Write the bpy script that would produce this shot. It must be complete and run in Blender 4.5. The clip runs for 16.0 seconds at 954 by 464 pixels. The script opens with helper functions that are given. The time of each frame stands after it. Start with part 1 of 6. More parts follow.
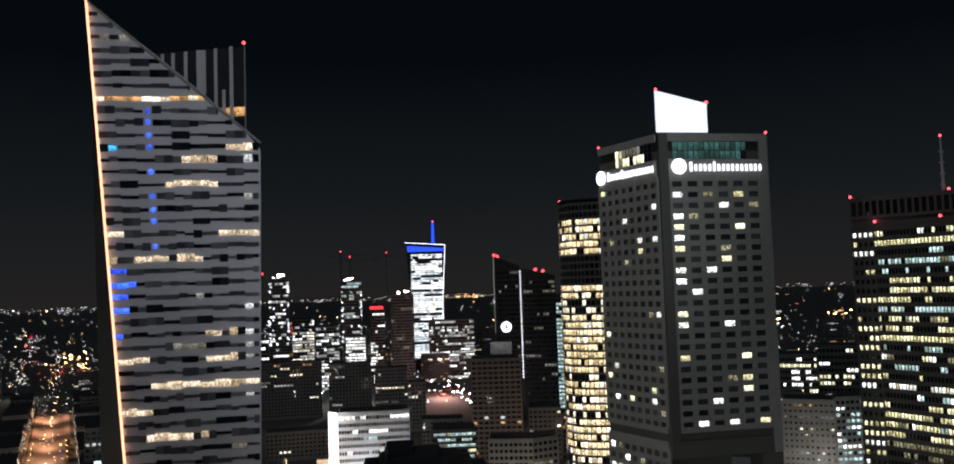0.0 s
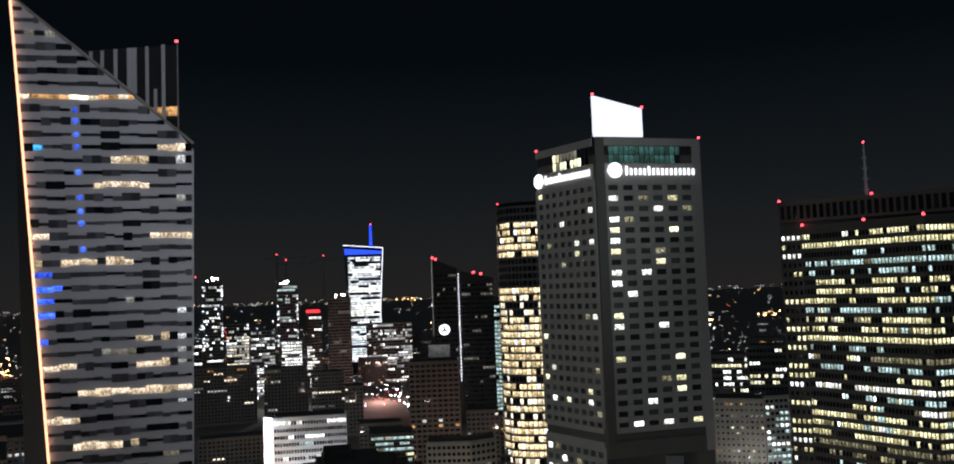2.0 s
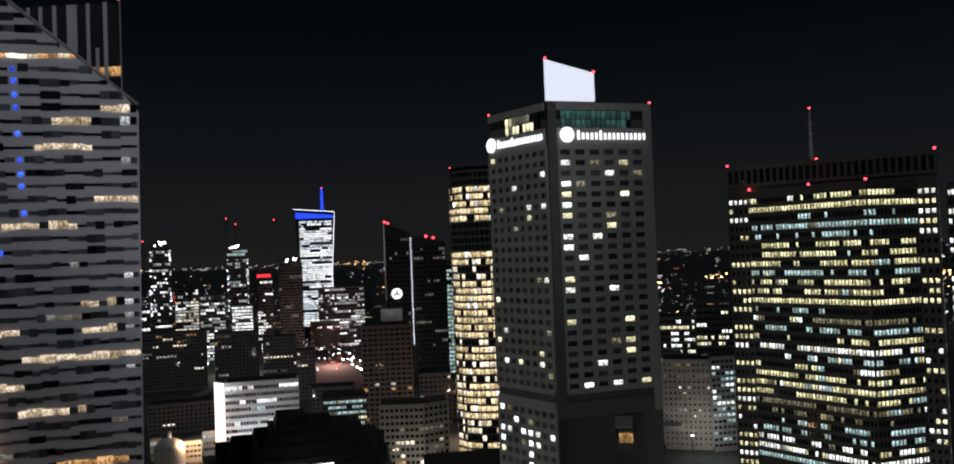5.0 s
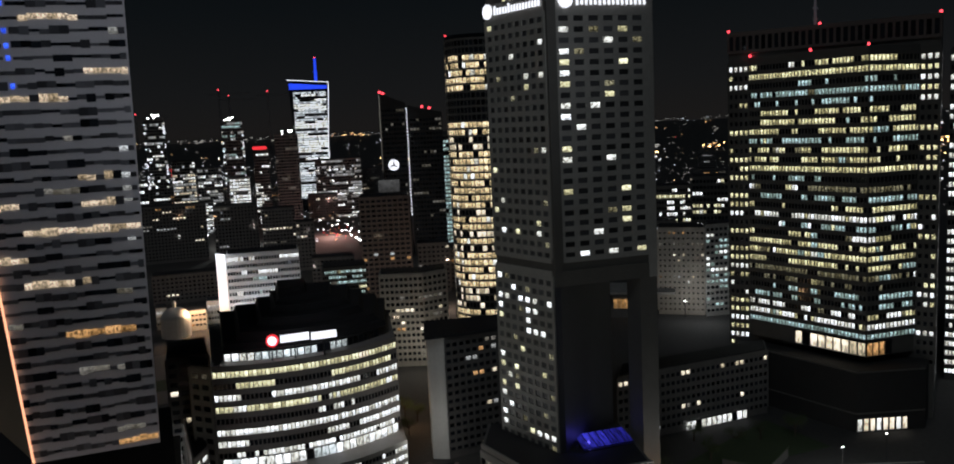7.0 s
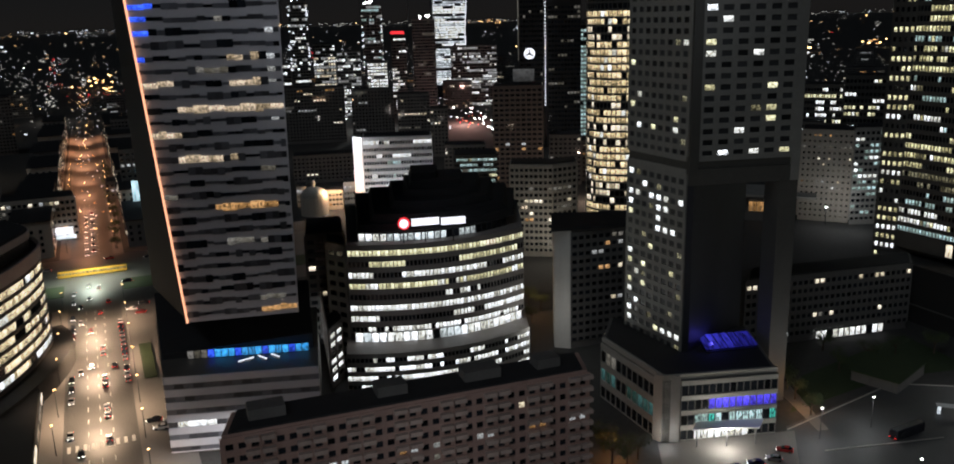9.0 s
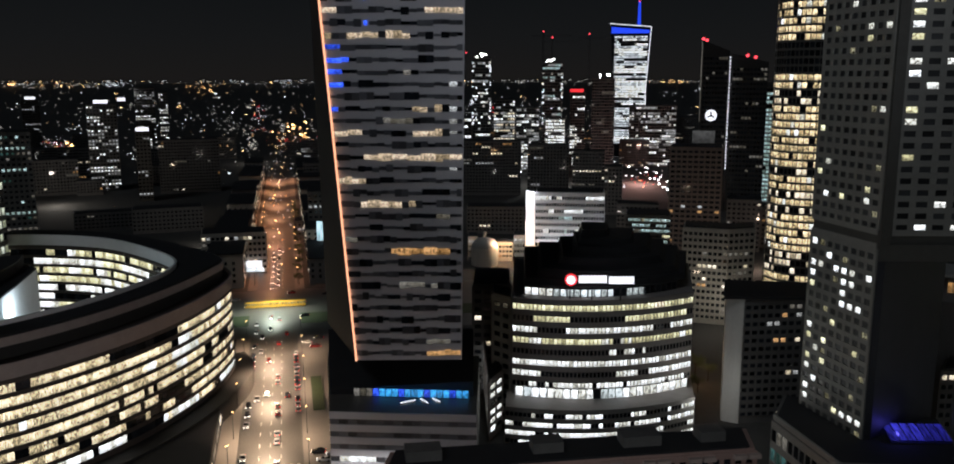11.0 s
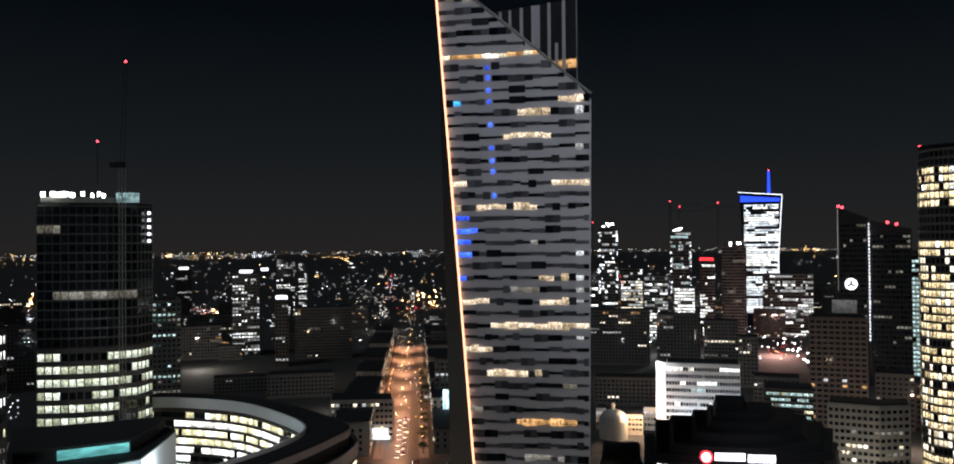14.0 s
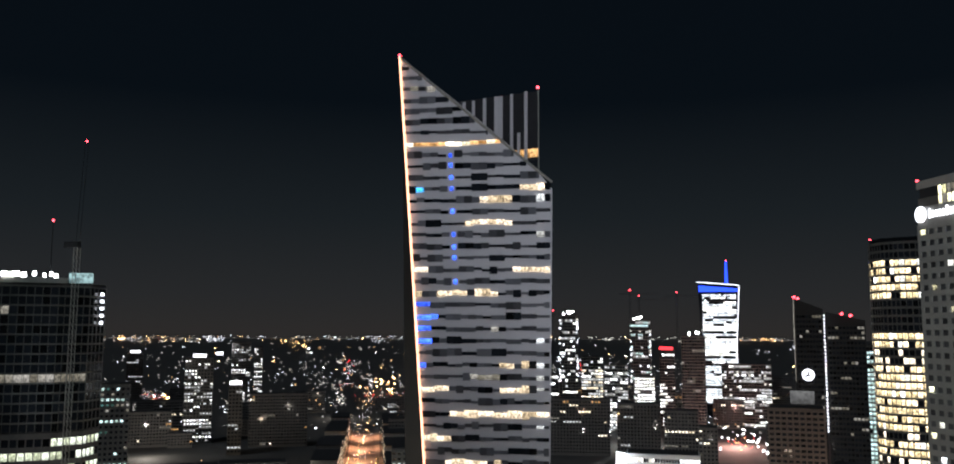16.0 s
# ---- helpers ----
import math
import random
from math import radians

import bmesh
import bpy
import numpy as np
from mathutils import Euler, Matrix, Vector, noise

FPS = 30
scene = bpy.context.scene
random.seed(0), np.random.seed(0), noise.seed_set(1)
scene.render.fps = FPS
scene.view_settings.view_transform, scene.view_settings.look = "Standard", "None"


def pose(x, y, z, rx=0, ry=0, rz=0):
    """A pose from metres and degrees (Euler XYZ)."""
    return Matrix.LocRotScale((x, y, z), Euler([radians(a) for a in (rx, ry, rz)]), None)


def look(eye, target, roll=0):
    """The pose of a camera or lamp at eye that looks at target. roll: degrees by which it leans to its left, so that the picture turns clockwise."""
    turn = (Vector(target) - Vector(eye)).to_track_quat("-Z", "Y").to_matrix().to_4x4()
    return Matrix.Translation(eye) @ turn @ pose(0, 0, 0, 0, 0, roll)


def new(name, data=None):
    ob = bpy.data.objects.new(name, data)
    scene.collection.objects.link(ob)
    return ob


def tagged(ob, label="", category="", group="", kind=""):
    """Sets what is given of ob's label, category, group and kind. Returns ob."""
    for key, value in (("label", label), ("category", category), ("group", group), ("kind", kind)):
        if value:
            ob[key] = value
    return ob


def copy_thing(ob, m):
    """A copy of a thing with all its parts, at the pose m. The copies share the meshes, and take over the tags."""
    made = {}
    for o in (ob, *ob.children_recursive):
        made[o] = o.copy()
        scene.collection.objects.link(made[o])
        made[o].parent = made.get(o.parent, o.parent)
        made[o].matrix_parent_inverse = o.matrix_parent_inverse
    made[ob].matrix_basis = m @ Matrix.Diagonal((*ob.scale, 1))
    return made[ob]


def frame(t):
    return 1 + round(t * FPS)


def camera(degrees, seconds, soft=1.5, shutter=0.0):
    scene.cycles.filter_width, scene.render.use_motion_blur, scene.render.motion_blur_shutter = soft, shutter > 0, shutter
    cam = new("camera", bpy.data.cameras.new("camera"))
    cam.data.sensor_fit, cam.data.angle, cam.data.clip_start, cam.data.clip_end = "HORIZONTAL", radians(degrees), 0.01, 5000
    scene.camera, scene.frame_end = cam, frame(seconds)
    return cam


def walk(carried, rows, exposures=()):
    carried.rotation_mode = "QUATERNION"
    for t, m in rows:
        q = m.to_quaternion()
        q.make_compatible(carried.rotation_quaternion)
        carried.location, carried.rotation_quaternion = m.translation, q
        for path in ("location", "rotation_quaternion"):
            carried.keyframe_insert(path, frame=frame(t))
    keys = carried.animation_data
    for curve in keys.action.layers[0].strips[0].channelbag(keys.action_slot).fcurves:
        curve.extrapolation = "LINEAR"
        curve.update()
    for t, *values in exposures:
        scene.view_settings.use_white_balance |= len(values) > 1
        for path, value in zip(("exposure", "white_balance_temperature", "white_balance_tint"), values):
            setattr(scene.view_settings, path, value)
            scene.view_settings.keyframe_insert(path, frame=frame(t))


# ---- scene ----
cam = camera(58.0, 16.0, soft=1.9)
EYE = 114.0  # viewing terrace of the tower the film is taken from
ROWS = [
    (0.0, -0.08, 3.784, 1.879),
    (0.5, -1.353, 3.798, 1.999),
    (1.0, -3.068, 3.753, 2.164),
    (1.5, -3.254, 3.785, 2.083),
    (2.0, -4.186, 3.828, 2.079),
    (2.5, -5.931, 3.826, 2.152),
    (3.0, -6.718, 3.873, 2.238),
    (3.2, -6.881, 3.875, 2.351),
    (5.5, -7.557, -1.368, 2.144),
    (6.0, -7.598, -4.482, 2.427),
    (6.5, -7.564, -5.341, 2.59),
    (7.0, -7.579, -7.296, 2.656),
    (7.5, -7.48, -8.888, 2.378),
    (8.0, -5.803, -12.924, 1.686),
    (8.2, -4.041, -14.349, 1.586),
    (10.3, 5.424, -12.933, 0.094),
    (10.5, 6.232, -11.939, -0.261),
    (11.0, 13.149, -10.355, 0.077),
    (11.5, 17.589, -9.851, -0.219),
    (12.0, 24.31, -9.736, 0.526),
    (12.5, 26.682, -9.93, 0.288),
    (13.0, 26.355, -7.799, 1.137),
    (13.5, 24.634, -3.367, 1.079),
    (14.0, 21.522, 0.872, 0.482),
    (14.5, 19.827, 4.061, 0.373),
    (15.0, 19.527, 6.249, 0.222),
    (15.5, 19.42, 6.62, 0.09),
    (16.0, 18.89, 6.596, -0.233),
]
EXPOSURES = [(t, stops, 6020, 8) for t, stops in ((0.0, 0.1), (3.2, 0.05), (5.5, -0.42), (7.0, -0.62), (8.2, -0.56), (10.3, -0.74), (11.0, -0.6), (12.5, -0.58), (13.2, -0.3), (14.0, 0.2), (14.6, 0.55), (16.0, 0.75))]
walk(cam, [(t, pose(0, 0, EYE, 90 + pitch, roll, yaw)) for t, yaw, pitch, roll in ROWS], EXPOSURES)

# ---- night sky, floodlights of the tower behind the terrace, and added unseen fill spots ----
world = bpy.data.worlds.new("night")
scene.world = world
world.use_nodes = True
wn, wl = world.node_tree.nodes, world.node_tree.links
wn.clear()
w_out = wn.new("ShaderNodeOutputWorld")
w_bg = wn.new("ShaderNodeBackground")
w_tc = wn.new("ShaderNodeTexCoord")
w_sep = wn.new("ShaderNodeSeparateXYZ")
w_ramp = wn.new("ShaderNodeValToRGB")
els = w_ramp.color_ramp.elements
els[0].position, els[0].color = 0.0, (0.0185, 0.0163, 0.0148, 1)
els[1].position, els[1].color = 1.0, (0.0011, 0.0019, 0.0031, 1)
for pos, col in ((0.04, (0.0148, 0.0146, 0.0146, 1)), (0.13, (0.0078, 0.0096, 0.0108, 1)), (0.26, (0.0020, 0.0033, 0.0049, 1))):
    e = els.new(pos)
    e.color = col
wl.new(w_tc.outputs["Generated"], w_sep.inputs[0])
wl.new(w_sep.outputs["Z"], w_ramp.inputs[0])
wl.new(w_ramp.outputs[0], w_bg.inputs["Color"])
wl.new(w_bg.outputs[0], w_out.inputs["Surface"])
w_bg.inputs["Strength"].default_value = 0.85


def down_lamp(name, at, watts, colour, radius=0.5, cone=150):
    """A street lantern that shines downwards."""
    d = bpy.data.lights.new(name, "SPOT")
    d.energy, d.color, d.shadow_soft_size, d.spot_size, d.spot_blend = watts, colour, radius, radians(cone), 0.5
    ob = new(name, d)
    ob.location = at
    return ob


def point_lamp(name, at, watts, colour, radius=0.5):
    d = bpy.data.lights.new(name, "POINT")
    d.energy, d.color, d.shadow_soft_size = watts, colour, radius
    ob = new(name, d)
    ob.location = at
    return ob


flood = bpy.data.lights.new("floodlight", "SPOT")
flood.energy, flood.color, flood.shadow_soft_size, flood.spot_size, flood.spot_blend = 680000, (0.97, 0.97, 1.0), 12, radians(50), 1.0
new("floodlight", flood).matrix_world = look((126, -8, 40), (-36, 240, 206))
# unseen spot added to brighten the hotel and the concrete end wall
side_fill = bpy.data.lights.new("floodlight", "SPOT")
side_fill.energy, side_fill.color, side_fill.shadow_soft_size, side_fill.spot_size, side_fill.spot_blend = 175000, (0.95, 1.0, 0.97), 8, radians(40), 0.9
new("floodlight", side_fill).matrix_world = look((-110, -12, 40), (38, 262, 88))

# unseen spot added in place of city glow on the horseshoe office
ring_fill = bpy.data.lights.new("low_floodlight", "SPOT")
ring_fill.energy, ring_fill.color, ring_fill.shadow_soft_size, ring_fill.spot_size, ring_fill.spot_blend = 360000, (1.0, 0.93, 0.88), 8, radians(46), 1.0
new("low_floodlight", ring_fill).matrix_world = look((-30, -8, 70), (-170, 180, 22))
for aim in ((-42, 172, 2), (4, 180, 2)):
    low_flood = bpy.data.lights.new("low_floodlight", "SPOT")
    low_flood.energy, low_flood.color, low_flood.shadow_soft_size, low_flood.spot_size, low_flood.spot_blend = 165000, (1.0, 0.94, 0.9), 8, radians(31), 1.0
    new("low_floodlight", low_flood).matrix_world = look((30, -6, 64), aim)
# weak sun added to lift the darkest surfaces; there is no moon
fill_sun = bpy.data.lights.new("moonlight", "SUN")
fill_sun.energy, fill_sun.angle, fill_sun.color = 0.26, radians(12), (0.9, 0.95, 1.0)
new("moonlight", fill_sun).rotation_euler = (radians(38), 0, radians(-25))


def P(az, d, z=None):
    """The place at a bearing (to the left of straight ahead, in units of 1.066 degrees) and distance from the terrace (units of 0.935 m)."""
    a, d = radians(az * 1.066), d / 1.07
    return Vector((-d * math.sin(a), d * math.cos(a))) if z is None else Vector((-d * math.sin(a), d * math.cos(a), z))


# ---- materials ----
def node_material(name):
    m = bpy.data.materials.new(name)
    m.use_nodes = True
    n, l = m.node_tree.nodes, m.node_tree.links
    return m, n, l, n["Principled BSDF"]


def surface(name, colour, rough=0.7, metal=0.0, vary=0.25, scale=0.35, bump=0.15, fine=4.0, streak=False):
    """Paint, stone, concrete or metal with stains at two sizes and a fine relief."""
    m, n, l, b = node_material(name)
    tc = n.new("ShaderNodeTexCoord")
    mp = n.new("ShaderNodeMapping")
    geo = n.new("ShaderNodeNewGeometry")
    mp.inputs["Scale"].default_value = (1, 1, 0.12 if streak else 1)
    l.new(geo.outputs["Position"], mp.inputs[0])
    big, small = n.new("ShaderNodeTexNoise"), n.new("ShaderNodeTexNoise")
    big.inputs["Scale"].default_value, big.inputs["Detail"].default_value = scale, 4
    small.inputs["Scale"].default_value, small.inputs["Detail"].default_value = fine, 3
    l.new(mp.outputs[0], big.inputs["Vector"])
    l.new(geo.outputs["Position"], small.inputs["Vector"])
    info = n.new("ShaderNodeObjectInfo")
    add = n.new("ShaderNodeMath")
    add.operation = "MULTIPLY_ADD"
    l.new(big.outputs[0], add.inputs[0])
    add.inputs[1].default_value = 0.6
    l.new(small.outputs[0], add.inputs[2])
    rnd = n.new("ShaderNodeMath")
    rnd.operation = "MULTIPLY_ADD"
    l.new(info.outputs["Random"], rnd.inputs[0])
    rnd.inputs[1].default_value = 0.25
    l.new(add.outputs[0], rnd.inputs[2])
    ramp = n.new("ShaderNodeValToRGB")
    c = Vector(colour)
    ramp.color_ramp.elements[0].position, ramp.color_ramp.elements[1].position = 0.5, 1.25
    lo, hi = c * (1 - vary), c * (1 + vary * 0.7)
    ramp.color_ramp.elements[0].color, ramp.color_ramp.elements[1].color = (*lo, 1), (*[min(v, 0.95) for v in hi], 1)
    half = n.new("ShaderNodeMath")
    half.operation = "MULTIPLY"
    l.new(rnd.outputs[0], half.inputs[0])
    half.inputs[1].default_value = 0.9
    l.new(half.outputs[0], ramp.inputs[0])
    l.new(ramp.outputs[0], b.inputs["Base Color"])
    b.inputs["Roughness"].default_value, b.inputs["Metallic"].default_value = rough, metal
    if bump:
        bp = n.new("ShaderNodeBump")
        bp.inputs["Strength"].default_value, bp.inputs["Distance"].default_value = bump, 0.05
        l.new(small.outputs[0], bp.inputs["Height"])
        l.new(bp.outputs[0], b.inputs["Normal"])
    return m


def dark_glass(name, colour=(0.012, 0.014, 0.018), rough=0.06):
    m, n, l, b = node_material(name)
    geo = n.new("ShaderNodeNewGeometry")
    info = n.new("ShaderNodeObjectInfo")
    add = n.new("ShaderNodeMath")
    l.new(info.outputs["Random"], add.inputs[0])
    l.new(geo.outputs["Random Per Island"], add.inputs[1])
    fr = n.new("ShaderNodeMath")
    fr.operation = "FRACT"
    l.new(add.outputs[0], fr.inputs[0])
    ramp = n.new("ShaderNodeValToRGB")
    c = Vector(colour)
    ramp.color_ramp.elements[0].color, ramp.color_ramp.elements[1].color = (*(c * 0.4), 1), (*(c * 2.2), 1)
    l.new(fr.outputs[0], ramp.inputs[0])
    l.new(ramp.outputs[0], b.inputs["Base Color"])
    b.inputs["Roughness"].default_value = rough
    b.inputs["IOR"].default_value = 1.5
    return m


def glow(name, colour, strength, sampled=False):
    """A lamp, an illuminated letter or a lit tube."""
    m, n, l, b = node_material(name)
    b.inputs["Base Color"].default_value = (*[c * 0.5 for c in colour], 1)
    b.inputs["Emission Color"].default_value = (*colour, 1)
    b.inputs["Emission Strength"].default_value = strength
    m.cycles.emission_sampling = "AUTO" if sampled else "NONE"
    return m


def lit_window(name, colour, strength, dim=0.35, cells=3.0, tall=1.5, bars=0):
    """A window with the room lights on: brighter ceilings, furniture and blinds that differ from pane to pane."""
    m, n, l, b = node_material(name)
    geo, info, uv = n.new("ShaderNodeNewGeometry"), n.new("ShaderNodeObjectInfo"), n.new("ShaderNodeUVMap")
    add = n.new("ShaderNodeMath")
    l.new(info.outputs["Random"], add.inputs[0])
    l.new(geo.outputs["Random Per Island"], add.inputs[1])
    rnd = n.new("ShaderNodeMath")
    rnd.operation = "FRACT"
    l.new(add.outputs[0], rnd.inputs[0])
    off = n.new("ShaderNodeCombineXYZ")
    k = n.new("ShaderNodeMath")
    k.operation = "MULTIPLY"
    k.inputs[1].default_value = 57.0
    l.new(rnd.outputs[0], k.inputs[0])
    l.new(k.outputs[0], off.inputs["Z"])
    mp = n.new("ShaderNodeMapping")
    mp.inputs["Scale"].default_value = (cells, tall, 1)
    l.new(uv.outputs[0], mp.inputs["Vector"])
    va = n.new("ShaderNodeVectorMath")
    l.new(mp.outputs[0], va.inputs[0])
    l.new(off.outputs[0], va.inputs[1])
    no = n.new("ShaderNodeTexNoise")
    no.inputs["Scale"].default_value, no.inputs["Detail"].default_value = 1.6, 1.5
    l.new(va.outputs[0], no.inputs["Vector"])
    mr = n.new("ShaderNodeMapRange")
    mr.inputs["From Min"].default_value, mr.inputs["From Max"].default_value = 0.36, 0.62
    mr.inputs["To Min"].default_value, mr.inputs["To Max"].default_value = dim, 1.25
    l.new(no.outputs[0], mr.inputs[0])
    sx = n.new("ShaderNodeSeparateXYZ")
    l.new(uv.outputs[0], sx.inputs[0])
    top = n.new("ShaderNodeMapRange")
    top.inputs["To Min"].default_value, top.inputs["To Max"].default_value = 0.6, 1.25
    l.new(sx.outputs["Y"], top.inputs[0])
    pr = n.new("ShaderNodeMapRange")
    pr.inputs["To Min"].default_value, pr.inputs["To Max"].default_value = 0.45 * strength, 1.35 * strength
    l.new(rnd.outputs[0], pr.inputs[0])
    m1, m2 = n.new("ShaderNodeMath"), n.new("ShaderNodeMath")
    m1.operation = m2.operation = "MULTIPLY"
    l.new(mr.outputs[0], m1.inputs[0])
    l.new(top.outputs[0], m1.inputs[1])
    l.new(m1.outputs[0], m2.inputs[0])
    l.new(pr.outputs[0], m2.inputs[1])
    level = m2.outputs[0]
    if bars:
        bm_, bf, bg, bx = (n.new("ShaderNodeMath") for _ in range(4))
        bm_.operation, bf.operation, bg.operation, bx.operation = "MULTIPLY", "FRACT", "GREATER_THAN", "MULTIPLY"
        l.new(sx.outputs["X"], bm_.inputs[0])
        bm_.inputs[1].default_value = bars
        l.new(bm_.outputs[0], bf.inputs[0])
        l.new(bf.outputs[0], bg.inputs[0])
        bg.inputs[1].default_value = 0.14
        l.new(bg.outputs[0], bx.inputs[0])
        l.new(level, bx.inputs[1])
        level = bx.outputs[0]
    hue = n.new("ShaderNodeMix")
    hue.data_type = "RGBA"
    c = Vector(colour)
    hue.inputs["A"].default_value = (*c, 1)
    hue.inputs["B"].default_value = (c[0], min(c[1] * 1.06, 1), min(c[2] * 1.3, 1), 1)
    l.new(rnd.outputs[0], hue.inputs["Factor"])
    b.inputs["Base Color"].default_value = (0.03, 0.03, 0.03, 1)
    b.inputs["Roughness"].default_value = 0.1
    l.new(hue.outputs["Result"], b.inputs["Emission Color"])
    l.new(level, b.inputs["Emission Strength"])
    m.cycles.emission_sampling = "NONE"
    return m


M_ASPHALT = surface("asphalt", (0.07, 0.068, 0.066), 0.52, vary=0.4, scale=0.05, fine=2.0)
M_GROUND = surface("city_ground", (0.045, 0.044, 0.042), 0.9, scale=0.02, fine=0.6)
M_PAVING = surface("paving", (0.16, 0.15, 0.14), 0.8, scale=0.1)
M_LINE = surface("road_paint", (0.6, 0.6, 0.58), 0.7)
M_GRASS = surface("grass", (0.03, 0.05, 0.018), 0.95, scale=0.3)
M_CONCRETE = surface("concrete", (0.34, 0.33, 0.3), 0.85, streak=True)
M_CONCRETE_DARK = surface("dark_concrete", (0.12, 0.115, 0.11), 0.85, streak=True)
M_PLASTER = surface("plaster", (0.42, 0.38, 0.32), 0.85, streak=True)
M_PINK = surface("pink_plaster", (0.33, 0.22, 0.19), 0.85, streak=True)
M_ROOF = surface("roofing_felt", (0.02, 0.02, 0.022), 0.92, scale=0.2)
M_STEEL = surface("steel", (0.25, 0.25, 0.26), 0.4, metal=0.9, vary=0.15)
M_DARK_STEEL = surface("dark_steel", (0.05, 0.05, 0.055), 0.5, metal=0.6)
M_CLAD_WHITE = surface("white_cladding", (0.62, 0.60, 0.63), 0.8, vary=0.12, scale=0.1)
M_CLAD_GREY = surface("grey_stone_cladding", (0.30, 0.29, 0.265), 0.6, vary=0.18)
M_CLAD_DARK = surface("dark_stone_cladding", (0.10, 0.095, 0.085), 0.5, vary=0.2)
M_CLAD_BROWN = surface("brown_cladding", (0.14, 0.11, 0.095), 0.55)
M_WHITE_WALL = surface("white_render", (0.72, 0.72, 0.72), 0.7, vary=0.1)
M_GLASS = dark_glass("dark_glass")
M_GLASS_GREY = dark_glass("grey_glass", (0.085, 0.085, 0.095), 0.3)
M_GLASS_BLUE = dark_glass("blue_glass", (0.02, 0.025, 0.05), 0.08)
M_WIN_WARM = lit_window("warm_window", (1.0, 0.80, 0.50), 1.9)
M_WIN_YELLOW = lit_window("yellow_window", (1.0, 0.88, 0.46), 1.8)
M_WIN_WHITE = lit_window("white_window", (1.0, 0.94, 0.78), 2.6, dim=0.18, cells=4.0)
M_WIN_COOL = lit_window("cool_window", (0.76, 1.0, 0.84), 1.1, dim=0.12)
M_WIN_AMBER = lit_window("amber_window", (1.0, 0.50, 0.16), 0.95, dim=0.2)
M_WIN_BLUE = lit_window("blue_lit_window", (0.05, 0.12, 1.0), 2.0)
M_WIN_CYAN = lit_window("cyan_lit_window", (0.08, 0.45, 1.0), 1.3)
M_WIN_DIM = lit_window("dim_window", (1.0, 0.85, 0.6), 0.22)
M_WIN_VIOLET = lit_window("violet_lit_window", (0.12, 0.08, 1.0), 1.8)
M_WIN_GREEN = lit_window("green_lit_window", (0.15, 0.9, 0.6), 0.8, dim=0.05)
M_WIN_TEAL = lit_window("teal_dim_window", (0.35, 0.8, 0.6), 0.12)
M_WIN_SNOW = lit_window("snow_white_window", (0.95, 0.97, 1.0), 1.5)
M_WIN_GRID = lit_window("far_small_window", (1.0, 0.95, 0.85), 0.75)
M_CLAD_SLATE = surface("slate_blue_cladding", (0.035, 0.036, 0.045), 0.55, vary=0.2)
M_PAVING_DARK = surface("worn_asphalt", (0.07, 0.07, 0.072), 0.62, vary=0.5, scale=0.06)
M_RUBBER = surface("rubber", (0.02, 0.02, 0.02), 0.8)
M_CAR_WHITE = surface("white_car_paint", (0.65, 0.65, 0.65), 0.25, vary=0.05, bump=0)
M_CAR_DARK = surface("dark_car_paint", (0.02, 0.022, 0.03), 0.25, vary=0.05, bump=0)
M_CAR_SILVER = surface("silver_car_paint", (0.35, 0.35, 0.36), 0.3, metal=0.5, vary=0.05, bump=0)
M_CAR_RED = surface("red_car_paint", (0.25, 0.02, 0.02), 0.25, vary=0.05, bump=0)
M_CAR_YELLOW = surface("yellow_paint", (0.4, 0.22, 0.02), 0.35, vary=0.08, bump=0)
M_GLASS_HOTEL = dark_glass("curtained_window", (0.05, 0.05, 0.052), 0.3)
M_CLAD_BOW = surface("pale_brown_cladding", (0.30, 0.27, 0.25), 0.6, vary=0.2)
M_CLAD_STONE = surface("rosy_stone_cladding", (0.36, 0.30, 0.28), 0.65, vary=0.18)
M_CLAD_RING = surface("dark_brown_cladding", (0.075, 0.06, 0.052), 0.6, vary=0.2)
M_LEAF = surface("leaves", (0.05, 0.07, 0.025), 0.8, vary=0.4)
M_BARK = surface("bark", (0.07, 0.05, 0.035), 0.9)
M_WIN_FLAT = lit_window("flat_window", (1.0, 0.72, 0.42), 1.1, dim=0.25)
M_WIN_OFFICE = lit_window("office_window", (1.0, 0.86, 0.40), 2.1, dim=0.08, bars=2)
M_WIN_OFFICE_DIM = lit_window("dim_office_window", (1.0, 0.84, 0.42), 0.45, dim=0.05, bars=2)
# black stone; also carries the painted shade of the leaning tower's sides
M_STONE_AND_SHADE = surface("black_stone_and_shade", (0.024, 0.023, 0.022), 0.85, vary=0.2)
M_RED = glow("red_beacon", (1.0, 0.06, 0.08), 4.5)
M_WHITE_GLOW = glow("white_sign_light", (1.0, 0.97, 1.0), 2.0)
M_PANEL_GLOW = glow("white_light_panel", (0.93, 0.92, 1.0), 1.0)
M_ORANGE_TUBE = glow("orange_light_line", (1.0, 0.45, 0.24), 2.2)
M_BLUE_GLOW = glow("blue_light", (0.03, 0.08, 1.0), 1.4)
M_SODIUM = glow("sodium_lamp", (1.0, 0.55, 0.2), 14.0)
M_LAMP_WHITE = glow("white_street_lamp", (1.0, 0.97, 0.88), 14.0)
M_RED_GLOW = glow("red_sign_light", (1.0, 0.04, 0.05), 1.6)
M_GLOW_DIM = glow("dim_city_light", (1.0, 0.93, 0.8), 0.7)
